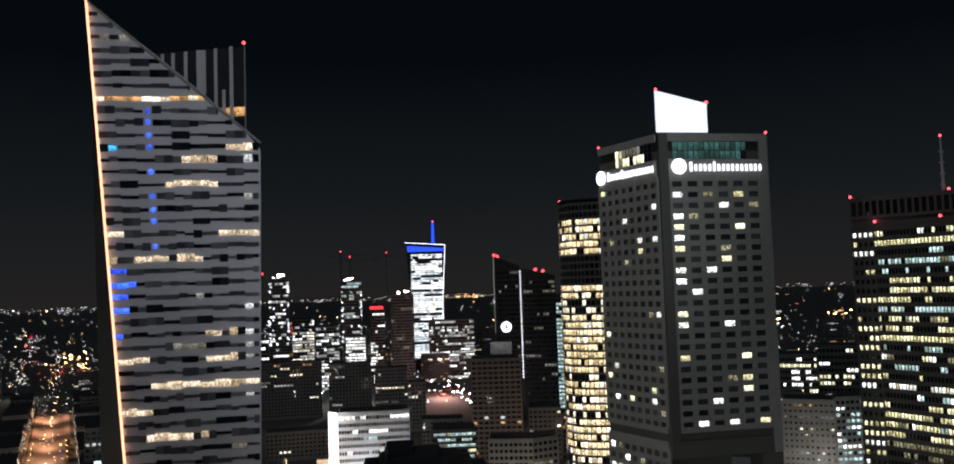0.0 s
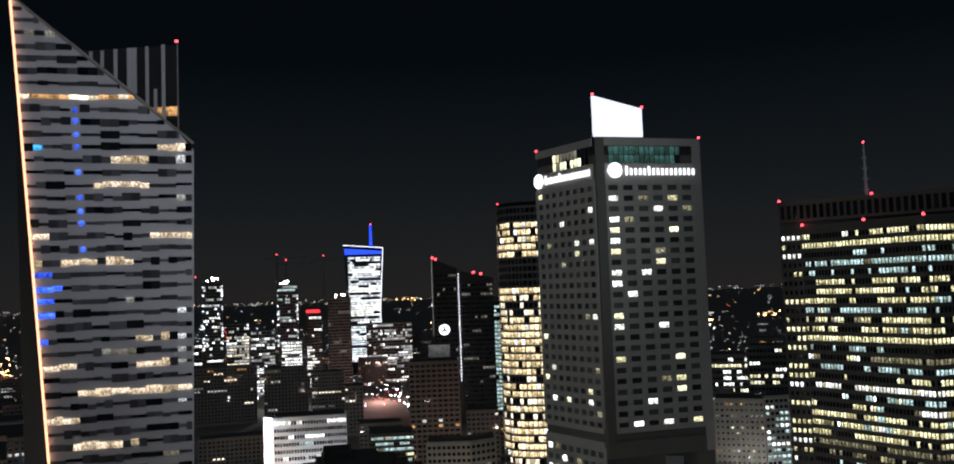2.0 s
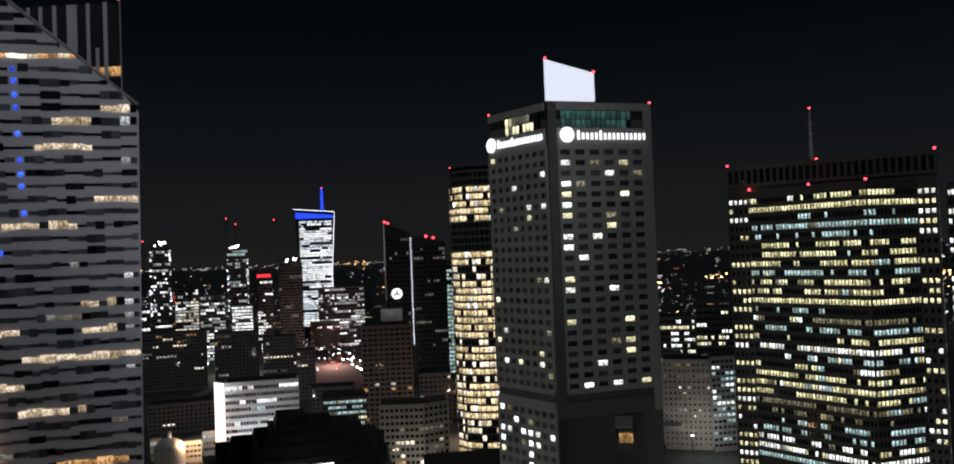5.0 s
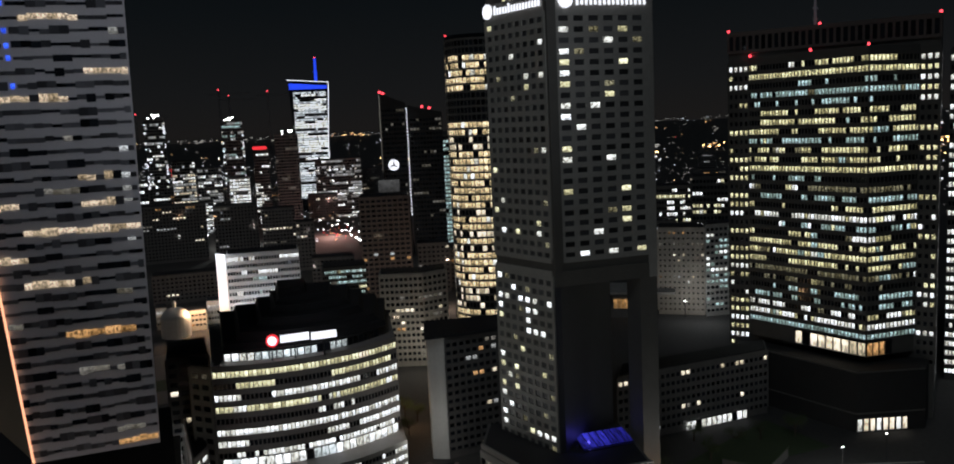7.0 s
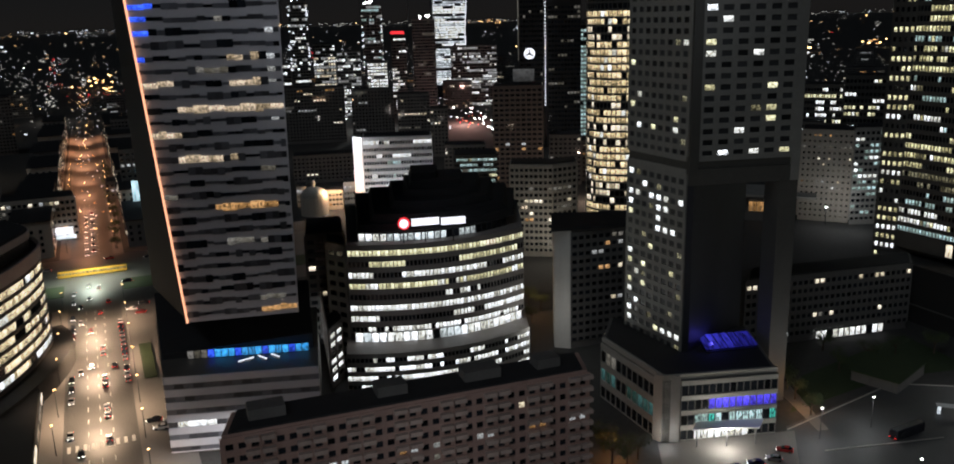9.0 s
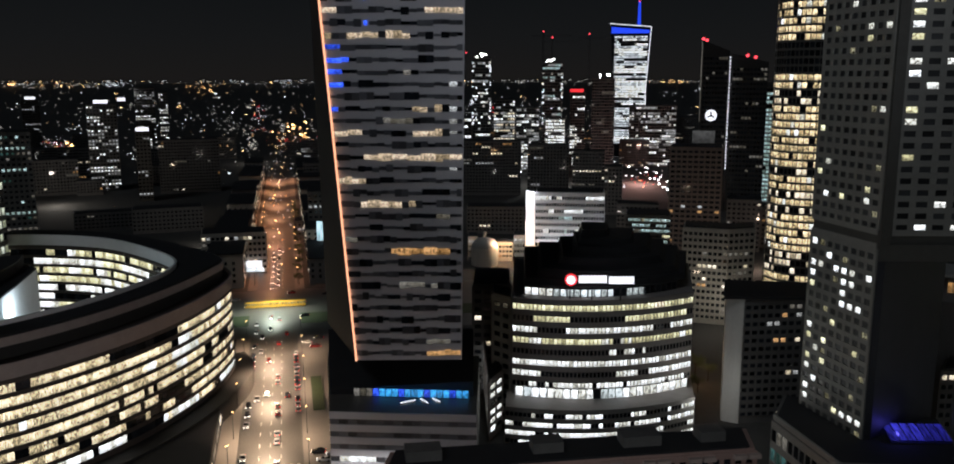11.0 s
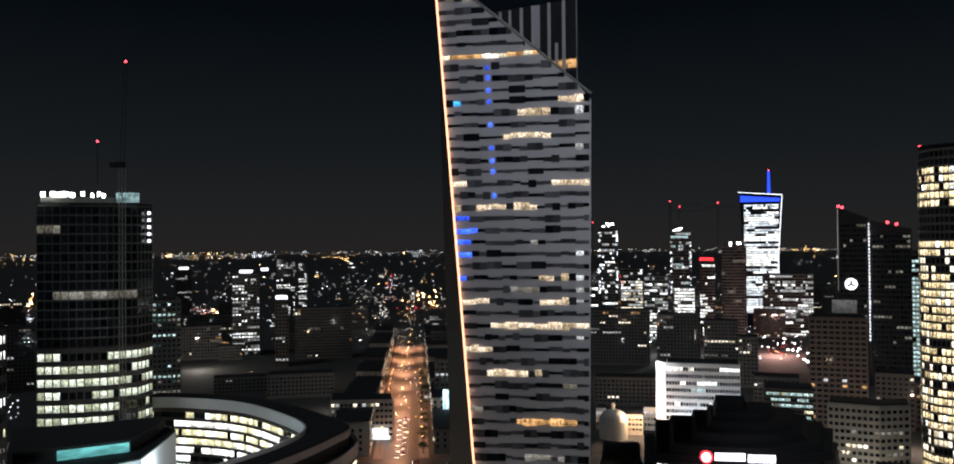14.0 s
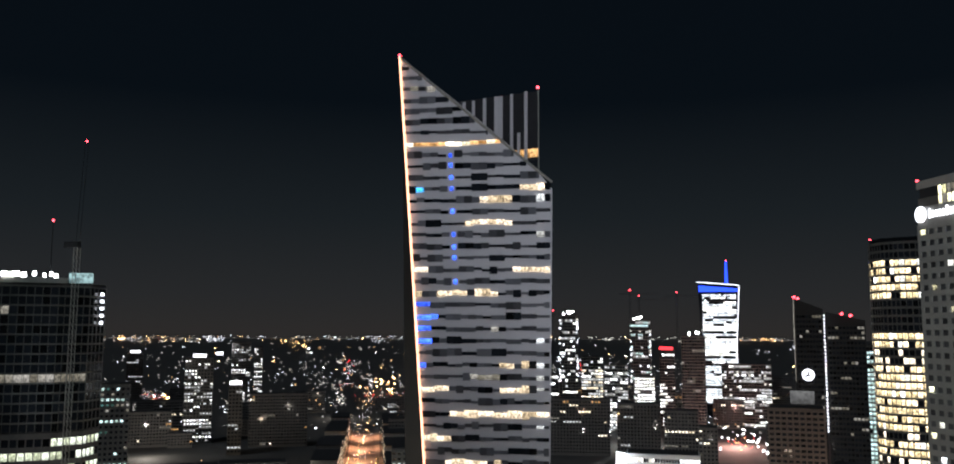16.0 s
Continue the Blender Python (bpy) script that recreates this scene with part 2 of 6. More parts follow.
M_GLOW_AMBER = glow("dim_amber_light", (1.0, 0.55, 0.22), 1.8)
M_GLOW_SOFT = glow("soft_city_light", (0.95, 0.97, 1.0), 2.2)
M_TAIL = glow("red_tail_light", (1.0, 0.03, 0.02), 2.5)
M_HEAD = glow("headlight", (1.0, 0.95, 0.85), 9.0)


# ---- building blocks ----
def mesh_object(name, mesh, parent=None):
    ob = new(name, mesh)
    if parent is not None:
        ob.parent = parent
    return ob


def part(name, bm, material, parent, label=""):
    """Links a bmesh in world places as one mesh under a thing that stands at parent's place."""
    me = bpy.data.meshes.new(name)
    base = world_origin(parent)
    if base is not None:
        bmesh.ops.translate(bm, verts=bm.verts, vec=-base)
    bm.to_mesh(me)
    bm.free()
    me.materials.append(material)
    ob = mesh_object(name, me, parent)
    if label:
        tagged(ob, label)
    return ob


def world_origin(ob):
    if ob is None:
        return None
    at = Vector((0, 0, 0))
    while ob is not None:
        at += ob.location
        ob = ob.parent
    return at


def thing(name, at, label, category, group="", kind=""):
    ob = new(name)
    ob.location = at
    ob.empty_display_size = 1
    return tagged(ob, label, category, group, kind)


def box(bm, centre, size, turn=0.0):
    """A box; turn in degrees about z."""
    m = Matrix.Translation(centre) @ Matrix.Rotation(radians(turn), 4, "Z") @ Matrix.Diagonal((*size, 1))
    return bmesh.ops.create_cube(bm, size=1, matrix=m)["verts"]


def prism(bm, pts, z0, z1, z1b=None):
    """A standing prism on a plan; z1b gives each corner its own top."""
    lo = [bm.verts.new((p[0], p[1], z0)) for p in pts]
    tops = z1b or [z1] * len(pts)
    hi = [bm.verts.new((p[0], p[1], z)) for p, z in zip(pts, tops)]
    n = len(pts)
    bm.faces.new(lo[::-1])
    bm.faces.new(hi)
    for i in range(n):
        bm.faces.new((lo[i], lo[(i + 1) % n], hi[(i + 1) % n], hi[i]))
    bmesh.ops.recalc_face_normals(bm, faces=bm.faces)
    return bm


def ribbon(bm, pts, depth, z0, z1, side):
    """A band along a line of plan points, from the line out to depth on the given side (unit normals from side())."""
    last = None
    for p, s in zip(pts, side):
        q = Vector(p) + s * depth
        cur = [bm.verts.new((c[0], c[1], z)) for c, z in ((p, z0), (q, z0), (q, z1), (p, z1))]
        if last:
            for i in range(4):
                bm.faces.new((last[i], last[(i + 1) % 4], cur[(i + 1) % 4], cur[i]))
        else:
            bm.faces.new(cur)
        last = cur
    bm.faces.new(last[::-1])
    bmesh.ops.recalc_face_normals(bm, faces=bm.faces)


def normals(pts, inward=False):
    """At each point of a plan line, the unit normal that faces the terrace (or away)."""
    out = []
    for i in range(len(pts)):
        a, b = Vector(pts[max(i - 1, 0)]), Vector(pts[min(i + 1, len(pts) - 1)])
        t = (b - a).normalized()
        nrm = Vector((t.y, -t.x))
        out.append(nrm)
    mid = Vector(pts[len(pts) // 2])
    flip = -1 if out[len(pts) // 2].dot(-mid) < 0 else 1
    if inward:
        flip = -flip
    return [o * flip for o in out]


QUADS = ((0, 1, 5, 4), (1, 2, 6, 5), (2, 3, 7, 6), (3, 0, 4, 7), (4, 5, 6, 7), (3, 2, 1, 0))
CORNERS = ((-0.5, -0.5, -0.5), (0.5, -0.5, -0.5), (0.5, 0.5, -0.5), (-0.5, 0.5, -0.5), (-0.5, -0.5, 0.5), (0.5, -0.5, 0.5), (0.5, 0.5, 0.5), (-0.5, 0.5, 0.5))
UNIT = {}


def boxes_mesh(name, places, material):
    """One mesh of boxes: places of (centre, size, turn in radians). Each side face spans the whole UV square."""
    verts, faces = [], []
    for c, s, turn in places:
        k = len(verts)
        ca, sa = math.cos(turn), math.sin(turn)
        for x, y, z in CORNERS:
            px, py = x * s[0], y * s[1]
            verts.append((c[0] + px * ca - py * sa, c[1] + px * sa + py * ca, c[2] + z * s[2]))
        faces += [tuple(k + i for i in q) for q in QUADS]
    me = bpy.data.meshes.new(name)
    me.from_pydata(verts, [], faces)
    uv = me.uv_layers.new(name="UVMap")
    uv.data.foreach_set("uv", [0, 0, 1, 0, 1, 1, 0, 1] * len(faces))
    me.materials.append(material)
    return me


def piece(name, material, parent, centre, size, turn):
    """One box-shaped piece of its own on a shared mesh; centre in the world."""
    if material.name not in UNIT:
        UNIT[material.name] = boxes_mesh("piece", [((0, 0, 0), (1, 1, 1), 0)], material)
    ob = mesh_object(name, UNIT[material.name], parent)
    ob.location = Vector(centre) - (world_origin(parent) or Vector((0, 0, 0)))
    ob.rotation_euler = (0, 0, turn)
    ob.scale = size
    return ob


def stuff(name, places, material, parent, label=""):
    """Many small pieces joined into one part."""
    base = world_origin(parent) or Vector((0, 0, 0))
    me = boxes_mesh(name, [((c[0] - base[0], c[1] - base[1], c[2] - base[2]), s, t) for c, s, t in places], material)
    return tagged(mesh_object(name, me, parent), label, kind="stuff")


def panes(owner, placed, most=300):
    """Window panes: the first ones as pieces of their own, the rest joined by material."""
    rest = {}
    for i, (mat, c, s, t) in enumerate(placed):
        if i < most:
            piece("window_pane", mat, owner, c, s, t)
        else:
            rest.setdefault(mat.name, (mat, []))[1].append((c, s, t))
    for mat, list_ in rest.values():
        stuff("window_panes", list_, mat, owner)


def facade(owner, pts, z0, z1, rows, cols, band=0.45, pier=0.25, proud=0.35, mats=(None, None), pick=None, inward=False, low=0.0, pier_names="pier", each_pier=True, joined=False):
    """A storeyed front along plan points: projecting floor bands, piers and recessed panes. cols: bays in each stretch.
    pick(row, col) gives the pane's material, or None for no pane. Returns the panes' places."""
    nrm = normals(pts, inward)
    h = (z1 - z0) / rows
    m_band, m_pier = mats
    bands = None
    for r in range(rows + 1):
        if m_band is None:
            break
        a = z0 + r * h - (band * h * (1 - low) if r else 0)
        b = z0 + r * h + (band * h * low if r < rows else 0)
        if r == 0:
            a = z0
            b = z0 + band * h * max(low, 0.1)
        if b - a < 0.02:
            continue
        if joined:
            bands = bands or bmesh.new()
            ribbon(bands, pts, proud, a, b, nrm)
            continue
        bm = bmesh.new()
        ribbon(bm, pts, proud, a, b, nrm)
        part("floor_band", bm, m_band, owner)
    if bands:
        tagged(part("banding", bands, m_band, owner), kind="stuff")
    placed, piers = [], []
    col = 0
    for i in range(len(pts) - 1):
        a, b = Vector(pts[i]), Vector(pts[i + 1])
        t = (b - a).normalized()
        n = (nrm[i] + nrm[i + 1]).normalized()
        turn = math.atan2(t.y, t.x)
        if n.dot(Vector((t.y, -t.x))) < 0:
            turn += math.pi
        k = cols if isinstance(cols, int) else cols[i]
        w = (b - a).length / k
        for j in range(k + 1):
            if m_pier is not None and (j < k or i == len(pts) - 2):
                p = a + t * (w * j) + n * (proud * 0.45)
                piers.append(((p.x, p.y, (z0 + z1) / 2), (w * pier, proud * 0.86, z1 - z0 - 0.02), turn))
            if j == k:
                continue
            for r in range(rows):
                mat = pick(r, col + j)
                if mat is None:
                    continue
                p = a + t * (w * (j + 0.5)) + n * 0.06
                hh = h * (1 - band)
                zc = z0 + r * h + band * h * low + hh / 2
                placed.append((mat, (p.x, p.y, zc), (w * (1 - pier * 0.9), 0.08, hh * 0.98), turn))
        col += k
    if piers and each_pier and len(piers) <= 90:
        for c, s, t in piers:
            piece(pier_names, m_pier, owner, c, s, t)
    elif piers:
        stuff("pier_grid", piers, m_pier, owner)
    return placed


def arc(a, b, bulge, n):
    """Plan points from a to b, bowed by bulge metres towards the terrace."""
    a, b = Vector(a), Vector(b)
    t = (b - a)
    nrm = Vector((t.y, -t.x)).normalized()
    if nrm.dot(-(a + b)) < 0:
        nrm = -nrm
    return [a + t * (i / n) + nrm * (bulge * 4 * (i / n) * (1 - i / n)) for i in range(n + 1)]


def back(pts, depth):
    """Plan points behind a front line, to close a footprint."""
    c = (Vector(pts[0]) + Vector(pts[-1])) / 2
    away = c.normalized()
    return [Vector(p) + away * depth for p in reversed(pts)]


def beacon(at, size=0.9, where="on a roof edge"):
    size *= 0.62
    bm = bmesh.new()
    bmesh.ops.create_icosphere(bm, subdivisions=2, radius=size, matrix=Matrix.Translation(Vector(at) + Vector((0, 0, size * 0.9))))
    ob = thing("beacon", at, "small red aviation warning light " + where, "warning light", "aviation beacons")
    part("lens", bm, M_RED, ob)
    bm = bmesh.new()
    box(bm, (at[0], at[1], at[2] + 0.1), (size * 0.9, size * 0.9, 0.3))
    part("base", bm, M_DARK_STEEL, ob)
    return ob


def chooser(seed, table, p_lit, dark=None, runs=0.6):
    """Which rooms are lit: a lit or dark stretch goes on along its storey with the chance runs."""
    rng = random.Random(seed)
    state = {}

    def pick(r, c):
        if (r, c) in state:
            return state[(r, c)]
        prev = state.get((r, c - 1))
        row_p = state.setdefault(("p", r), min(1.0, max(0.0, rng.gauss(p_lit, 0.18))))
        row_m = state.setdefault(("m", r), rng.choice(table))
        if prev is not None and rng.random() < runs:
            out = prev
        elif rng.random() < row_p:
            out = row_m if rng.random() < 0.8 else rng.choice(table)
        else:
            out = dark or M_GLASS
        state[(r, c)] = out
        return out

    return pick



# ---- ground, streets ----
def ground_height(r):
    """The city lies flat and rises a little towards the horizon."""
    return 0.0 if r < 1600 else 72.0 * ((r - 1600) / 3250.0) ** 1.1


bm = bmesh.new()
rings, last = [0.0, 60, 150, 300, 500, 800, 1200, 1600, 2000, 2500, 3000, 3600, 4200, 4850], None
for r in rings:
    cur = [bm.verts.new((r * math.sin(a), r * math.cos(a), ground_height(r) - 0.02)) for a in [2 * math.pi * i / 96 for i in range(96)]] if r else [bm.verts.new((0, 0, -0.02))]
    if last:
        for i in range(96):
            j = (i + 1) % 96
            bm.faces.new((last[0], cur[j], cur[i]) if len(last) == 1 else (last[i], last[j], cur[j], cur[i]))
    last = cur
bmesh.ops.recalc_face_normals(bm, faces=bm.faces)
tagged(part("ground", bm, M_GROUND, None), "dark city ground reaching the horizon", "ground", kind="structure")

STREET_AZ = 24.0 * 1.066
STREET_DIR = P(24.0, 1.0).normalized()
STREET_SIDE = Vector((STREET_DIR.y, -STREET_DIR.x))
STREET_AT = P(25.0, 276) - STREET_SIDE * 4.0


def on_street(along, side, z=0.0):
    """A place by metres along the street from its near end and metres to its right-hand side."""
    p = STREET_AT + STREET_DIR * along + STREET_SIDE * side
    return Vector((p.x, p.y, z))


def strip(name, a0, a1, s0, s1, z, mat, label, category, kind="structure"):
    bm = bmesh.new()
    prism(bm, [on_street(a0, s0).xy, on_street(a0, s1).xy, on_street(a1, s1).xy, on_street(a1, s0).xy], z - 0.3, z)
    return tagged(part(name, bm, mat, None), label, category, kind=kind)


strip("road", -190, 900, -10, 10, 0.02, M_ASPHALT, "straight asphalt avenue shining under street lamps", "road")
strip("pavement", -190, 118, 10, 24, 0.16, M_PAVING, "pale paved strip beside the avenue", "pavement")
strip("pavement", -190, 118, -16, -10, 0.16, M_PAVING, "pale paved strip beside the avenue", "pavement")
strip("road", 118, 205, -160, 120, 0.03, M_ASPHALT, "wide asphalt cross street with tram tracks", "road")
strip("grass", 138, 156, -150, -12, 0.12, M_GRASS, "dull green tram-track lawn across the avenue", "grass")
strip("grass", 138, 156, 12, 110, 0.12, M_GRASS, "dull green tram-track lawn across the avenue", "grass")
strip("pavement", 205, 800, 10, 15, 0.16, M_PAVING, "paved strip beside the far avenue", "pavement")
strip("pavement", 205, 800, -15, -10, 0.16, M_PAVING, "paved strip beside the far avenue", "pavement")
for k in range(46):
    for s in (-3.3, 0.0, 3.3):
        a = -60 + k * 9
        if 115 < a < 206:
            continue
        c = on_street(a, s, 0.026)
        piece("lane_mark", M_LINE, bpy.data.objects["road"], c, (0.18, 3.2, 0.012), radians(STREET_AZ))

# ---- the leaning glass tower with a sail-shaped top ----
Z_TIP, Z_SH, Z_BASE = P(22.75, 258, 192.2), P(13.0, 249, 154.4), 35.2
Z_BL, Z_BR = P(20.17, 250, Z_BASE), P(13.35, 248, Z_BASE)
FLOOR_Z = 3.225


def sail(s, z):
    """A place on the tower's front: s from its lit edge (0) to its right edge (1), at height z."""
    k = (z - Z_BASE) / (Z_TIP.z - Z_BASE)
    left = Z_BL.lerp(Z_TIP, k)
    right = Z_BR.lerp(Z_SH, (z - Z_BASE) / (Z_SH.z - Z_BASE))
    right = Vector((right.x, right.y, z))
    return left.lerp(right, s)


def sail_limit(z):
    """How far to the right the front goes at height z, under the slanting top edge."""
    return 1.0 if z <= Z_SH.z else max(0.0, (Z_TIP.z - z) / (Z_TIP.z - Z_SH.z))


tower = thing("leaning_tower", P(17, 255, 0), "tall white-banded apartment tower with a slanting sail-shaped top", "skyscraper")
bm = bmesh.new()
grid_rows = []
for i in range(25):
    z = Z_BASE + (Z_TIP.z - 0.3 - Z_BASE) * i / 24
    lim = sail_limit(z)
    grid_rows.append([bm.verts.new(sail(lim * j / 8, z)) for j in range(9)])
for i in range(24):
    for j in range(8):
        bm.faces.new((grid_rows[i][j], grid_rows[i][j + 1], grid_rows[i + 1][j + 1], grid_rows[i + 1][j]))
bmesh.ops.recalc_face_normals(bm, faces=bm.faces)
ext = bmesh.ops.extrude_face_region(bm, geom=list(bm.faces))
for v in [g for g in ext["geom"] if isinstance(g, bmesh.types.BMVert)]:
    v.co += Vector((-0.3, 1.0, 0)) * 1.2
bmesh.ops.recalc_face_normals(bm, faces=bm.faces)
part("front_wall", bm, M_CLAD_WHITE, tower, "white clad wall with a slanting top")
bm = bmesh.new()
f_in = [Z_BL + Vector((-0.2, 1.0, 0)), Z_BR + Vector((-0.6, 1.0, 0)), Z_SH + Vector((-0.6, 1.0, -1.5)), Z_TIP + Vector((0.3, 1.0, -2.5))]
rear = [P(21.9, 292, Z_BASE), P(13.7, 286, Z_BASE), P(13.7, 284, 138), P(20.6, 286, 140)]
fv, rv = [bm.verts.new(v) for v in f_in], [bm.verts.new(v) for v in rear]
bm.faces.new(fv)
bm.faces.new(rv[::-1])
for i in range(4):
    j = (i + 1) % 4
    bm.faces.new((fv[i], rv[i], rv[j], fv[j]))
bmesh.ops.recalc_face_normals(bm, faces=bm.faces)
# shade on the side walls is put into their near-black colour
part("side_wall", bm, M_STONE_AND_SHADE, tower, "side walls with shade put into their near-black colour")
# the lit line along the leaning edge
bm = bmesh.new()
a, b = Z_BL + Vector((0.2, -0.5, 0)), Z_TIP + Vector((0.2, -0.5, 0))
d = (b - a)
bmesh.ops.create_cone(bm, cap_ends=True, segments=8, radius1=0.28, radius2=0.28, depth=d.length, matrix=Matrix.Translation((a + b) / 2) @ d.to_track_quat("Z", "Y").to_matrix().to_4x4())
part("light_line", bm, M_ORANGE_TUBE, tower, "thin glowing orange line")
bm = bmesh.new()
a, b = Z_SH + Vector((0, -0.4, 0.1)), Z_TIP + Vector((0, -0.4, 0.1))
d = b - a
bmesh.ops.create_cone(bm, cap_ends=True, segments=8, radius1=0.35, radius2=0.35, depth=d.length, matrix=Matrix.Translation((a + b) / 2) @ d.to_track_quat("Z", "Y").to_matrix().to_4x4())
part("coping", bm, M_CLAD_GREY, tower)
# storeys: strips of glass that step up and down
rng = random.Random(44)
sail_panes = []
bays = 18
LIT_SPANS = {36: [(0.78, 0.97, M_WIN_FLAT)], 35: [(0.38, 0.72, M_WIN_FLAT)], 33: [(0.38, 0.72, M_WIN_FLAT)], 29: [(0.7, 1.0, M_WIN_FLAT), (0.0, 0.16, M_WIN_FLAT)],
             27: [(0.03, 0.6, M_WIN_FLAT)], 21: [(0.64, 0.84, M_WIN_FLAT)], 20: [(0.4, 0.6, M_WIN_DIM)], 19: [(0.64, 0.82, M_WIN_FLAT), (0.0, 0.2, M_WIN_FLAT)], 17: [(0.25, 1.0, M_WIN_FLAT)],
             15: [(0.0, 0.2, M_WIN_FLAT)], 13: [(0.18, 0.64, M_WIN_FLAT)], 12: [(0.78, 0.9, M_WIN_DIM)], 10: [(0.0, 0.12, M_WIN_DIM)], 9: [(0.4, 0.88, M_WIN_AMBER)], 6: [(0.45, 0.8, M_WIN_DIM)],
             1: [(0.68, 0.95, M_WIN_DIM)], 0: [(0.66, 0.97, M_WIN_AMBER)], 45: [(0.02, 0.3, M_WIN_DIM)], 24: [(0.55, 0.62, M_WIN_DIM)]}
BLUE = {(26, 0), (26, 1), (25, 0), (25, 1), (25, 2), (24, 0), (24, 1), (23, 0), (23, 1), (21, 0), (28, 5), (30, 5), (31, 5), (32, 5), (34, 5), (36, 5), (37, 5), (38, 5), (39, 5)}
front_turn = math.atan2((Z_BR - Z_BL).y, (Z_BR - Z_BL).x)
for f in range(48):
    z = Z_BASE + 1.2 + f * FLOOR_Z
    lim = sail_limit(z + 1.6) - 0.012
    spans = LIT_SPANS.get(f, ())
    tall, drop = 1.2, 0.0
    for k in range(bays):
        s0, s1 = k / bays + 0.004, (k + 1) / bays + 0.004
        if s0 >= lim:
            break
        s1 = min(s1, lim)
        if k % 2 == 0 or rng.random() < 0.25:
            tall = rng.choice((0.7, 0.95, 1.2, 1.6, 2.0))
            drop = rng.uniform(-0.25, 0.25)
            dark = rng.choice((M_GLASS, M_GLASS_GREY, M_GLASS_GREY))
        mat, hgt = dark, tall
        for lo, hi, lit in spans:
            if lo <= (s0 + s1) / 2 <= hi and rng.random() < 0.88:
                mat, hgt = lit, max(tall, 1.3)
        if f == 40:
            mat, hgt = (M_WIN_AMBER if rng.random() < 0.8 else M_WIN_WARM), 1.0
        if 16 <= f < 37 and k == 16 and rng.random() < 0.35:
            mat = M_WIN_GRID
        if (f, k) in BLUE:
            mat, hgt = M_WIN_BLUE, 1.2
        if f == 36 and k == 1:
            mat = M_WIN_CYAN
        c = sail((s0 + s1) / 2, z + 0.9 + drop)
        w = (sail(s1, z) - sail(s0, z)).length
        if (f, k) in BLUE and k == 5:
            w *= 0.45
        sail_panes.append((mat, c, (w * 1.0, 0.36, hgt), front_turn))
sail_panes.sort(key=lambda q: q[1].z, reverse=True)
panes(tower, sail_panes, 300)
beacon(Z_TIP + Vector((0, 0, 0.1)), 0.75, "on the tip of the tower")
# the crown behind, a screen of upright fins
cr_a, cr_b = P(19.1, 286), P(13.9, 272)
bm = bmesh.new()
prism(bm, [cr_a, cr_b, P(13.9, 280), P(19.1, 292)], 120, 165.2)
crown = part("rear_block", bm, M_GLASS, tower)
bm = bmesh.new()
prism(bm, [cr_a, cr_b, P(13.92, 273), P(19.1, 287)], 165.2, 188, [186.5, 186.3, 186.3, 186.5])
part("roof_screen", bm, M_DARK_STEEL, crown, "dark screen behind upright pale fins")
for s, z0, z1, w in ((0.1, 168, 186, 0.9), (0.22, 168, 186, 0.9), (0.36, 165, 186.2, 1.0), (0.5, 166, 186.3, 1.0), (0.55, 173, 186.2, 1.7), (0.69, 158, 186.4, 0.9), (0.775, 150, 174, 0.9), (0.86, 148, 186.6, 1.0)):
    c = cr_a.lerp(cr_b, s) + (-cr_b.normalized()) * 0.35
    piece("fin", M_CLAD_WHITE, crown, (c.x, c.y, (z0 + z1) / 2), (w, 0.35, z1 - z0), math.atan2((cr_b - cr_a).y, (cr_b - cr_a).x))
for k in range(18):
    c = cr_a.lerp(cr_b, 0.16 + 0.048 * k) + (-cr_b.normalized()) * 0.2
    piece("window_pane", M_WIN_AMBER, crown, (c.x, c.y, 167.4), (1.25, 0.2, 2.6), math.atan2((cr_b - cr_a).y, (cr_b - cr_a).x))
bm = bmesh.new()
prism(bm, [cr_b, cr_b + Vector((0.3, 0)), cr_b + Vector((0.3, 0.3)), cr_b + Vector((0, 0.3))], 148, 187)
part("edge_post", bm, M_CLAD_GREY, crown)
beacon(Vector((cr_b.x, cr_b.y, 187)), 0.8, "on the roof screen")

# podium with a lit blue glass band
pod = thing("tower_podium", P(17, 250, 0), "striped white podium with a lit blue glass hall", "podium")
pf = [P(22.0, 245), P(12.4, 238)]
bm = bmesh.new()
prism(bm, pf + [P(12.2, 292), P(22.0, 300)], 0, 22.5)
part("body", bm, M_CLAD_DARK, pod)
pl = facade(pod, pf, 0.5, 22.5, 6, 16, band=0.55, pier=0.02, proud=0.4, mats=(M_CLAD_WHITE, None),
            pick=lambda r, c: M_WIN_WHITE if (r == 2 and c in (1, 2, 3, 4)) or (r == 3 and c in (9, 10, 11)) else M_GLASS_GREY)
panes(pod, pl)
bm = bmesh.new()
prism(bm, [P(21.9, 259), P(12.6, 253), P(12.6, 288), P(21.9, 292)], 22.4, 30, [24.0, 27.0, 33, 33])
part("sloping_roof", bm, M_ROOF, pod, "dark sloping roof")
pl = facade(pod, [P(20.4, 256.3), P(12.9, 250.8)], 22.6, 25.2, 1, 18, band=0.08, pier=0.1, proud=0.3, mats=(M_DARK_STEEL, M_DARK_STEEL), pick=lambda r, c: (M_WIN_CYAN, M_WIN_BLUE, M_WIN_CYAN, M_WIN_CYAN)[(c * 7) % 4] if c > 2 else M_WIN_DIM)
panes(pod, pl)
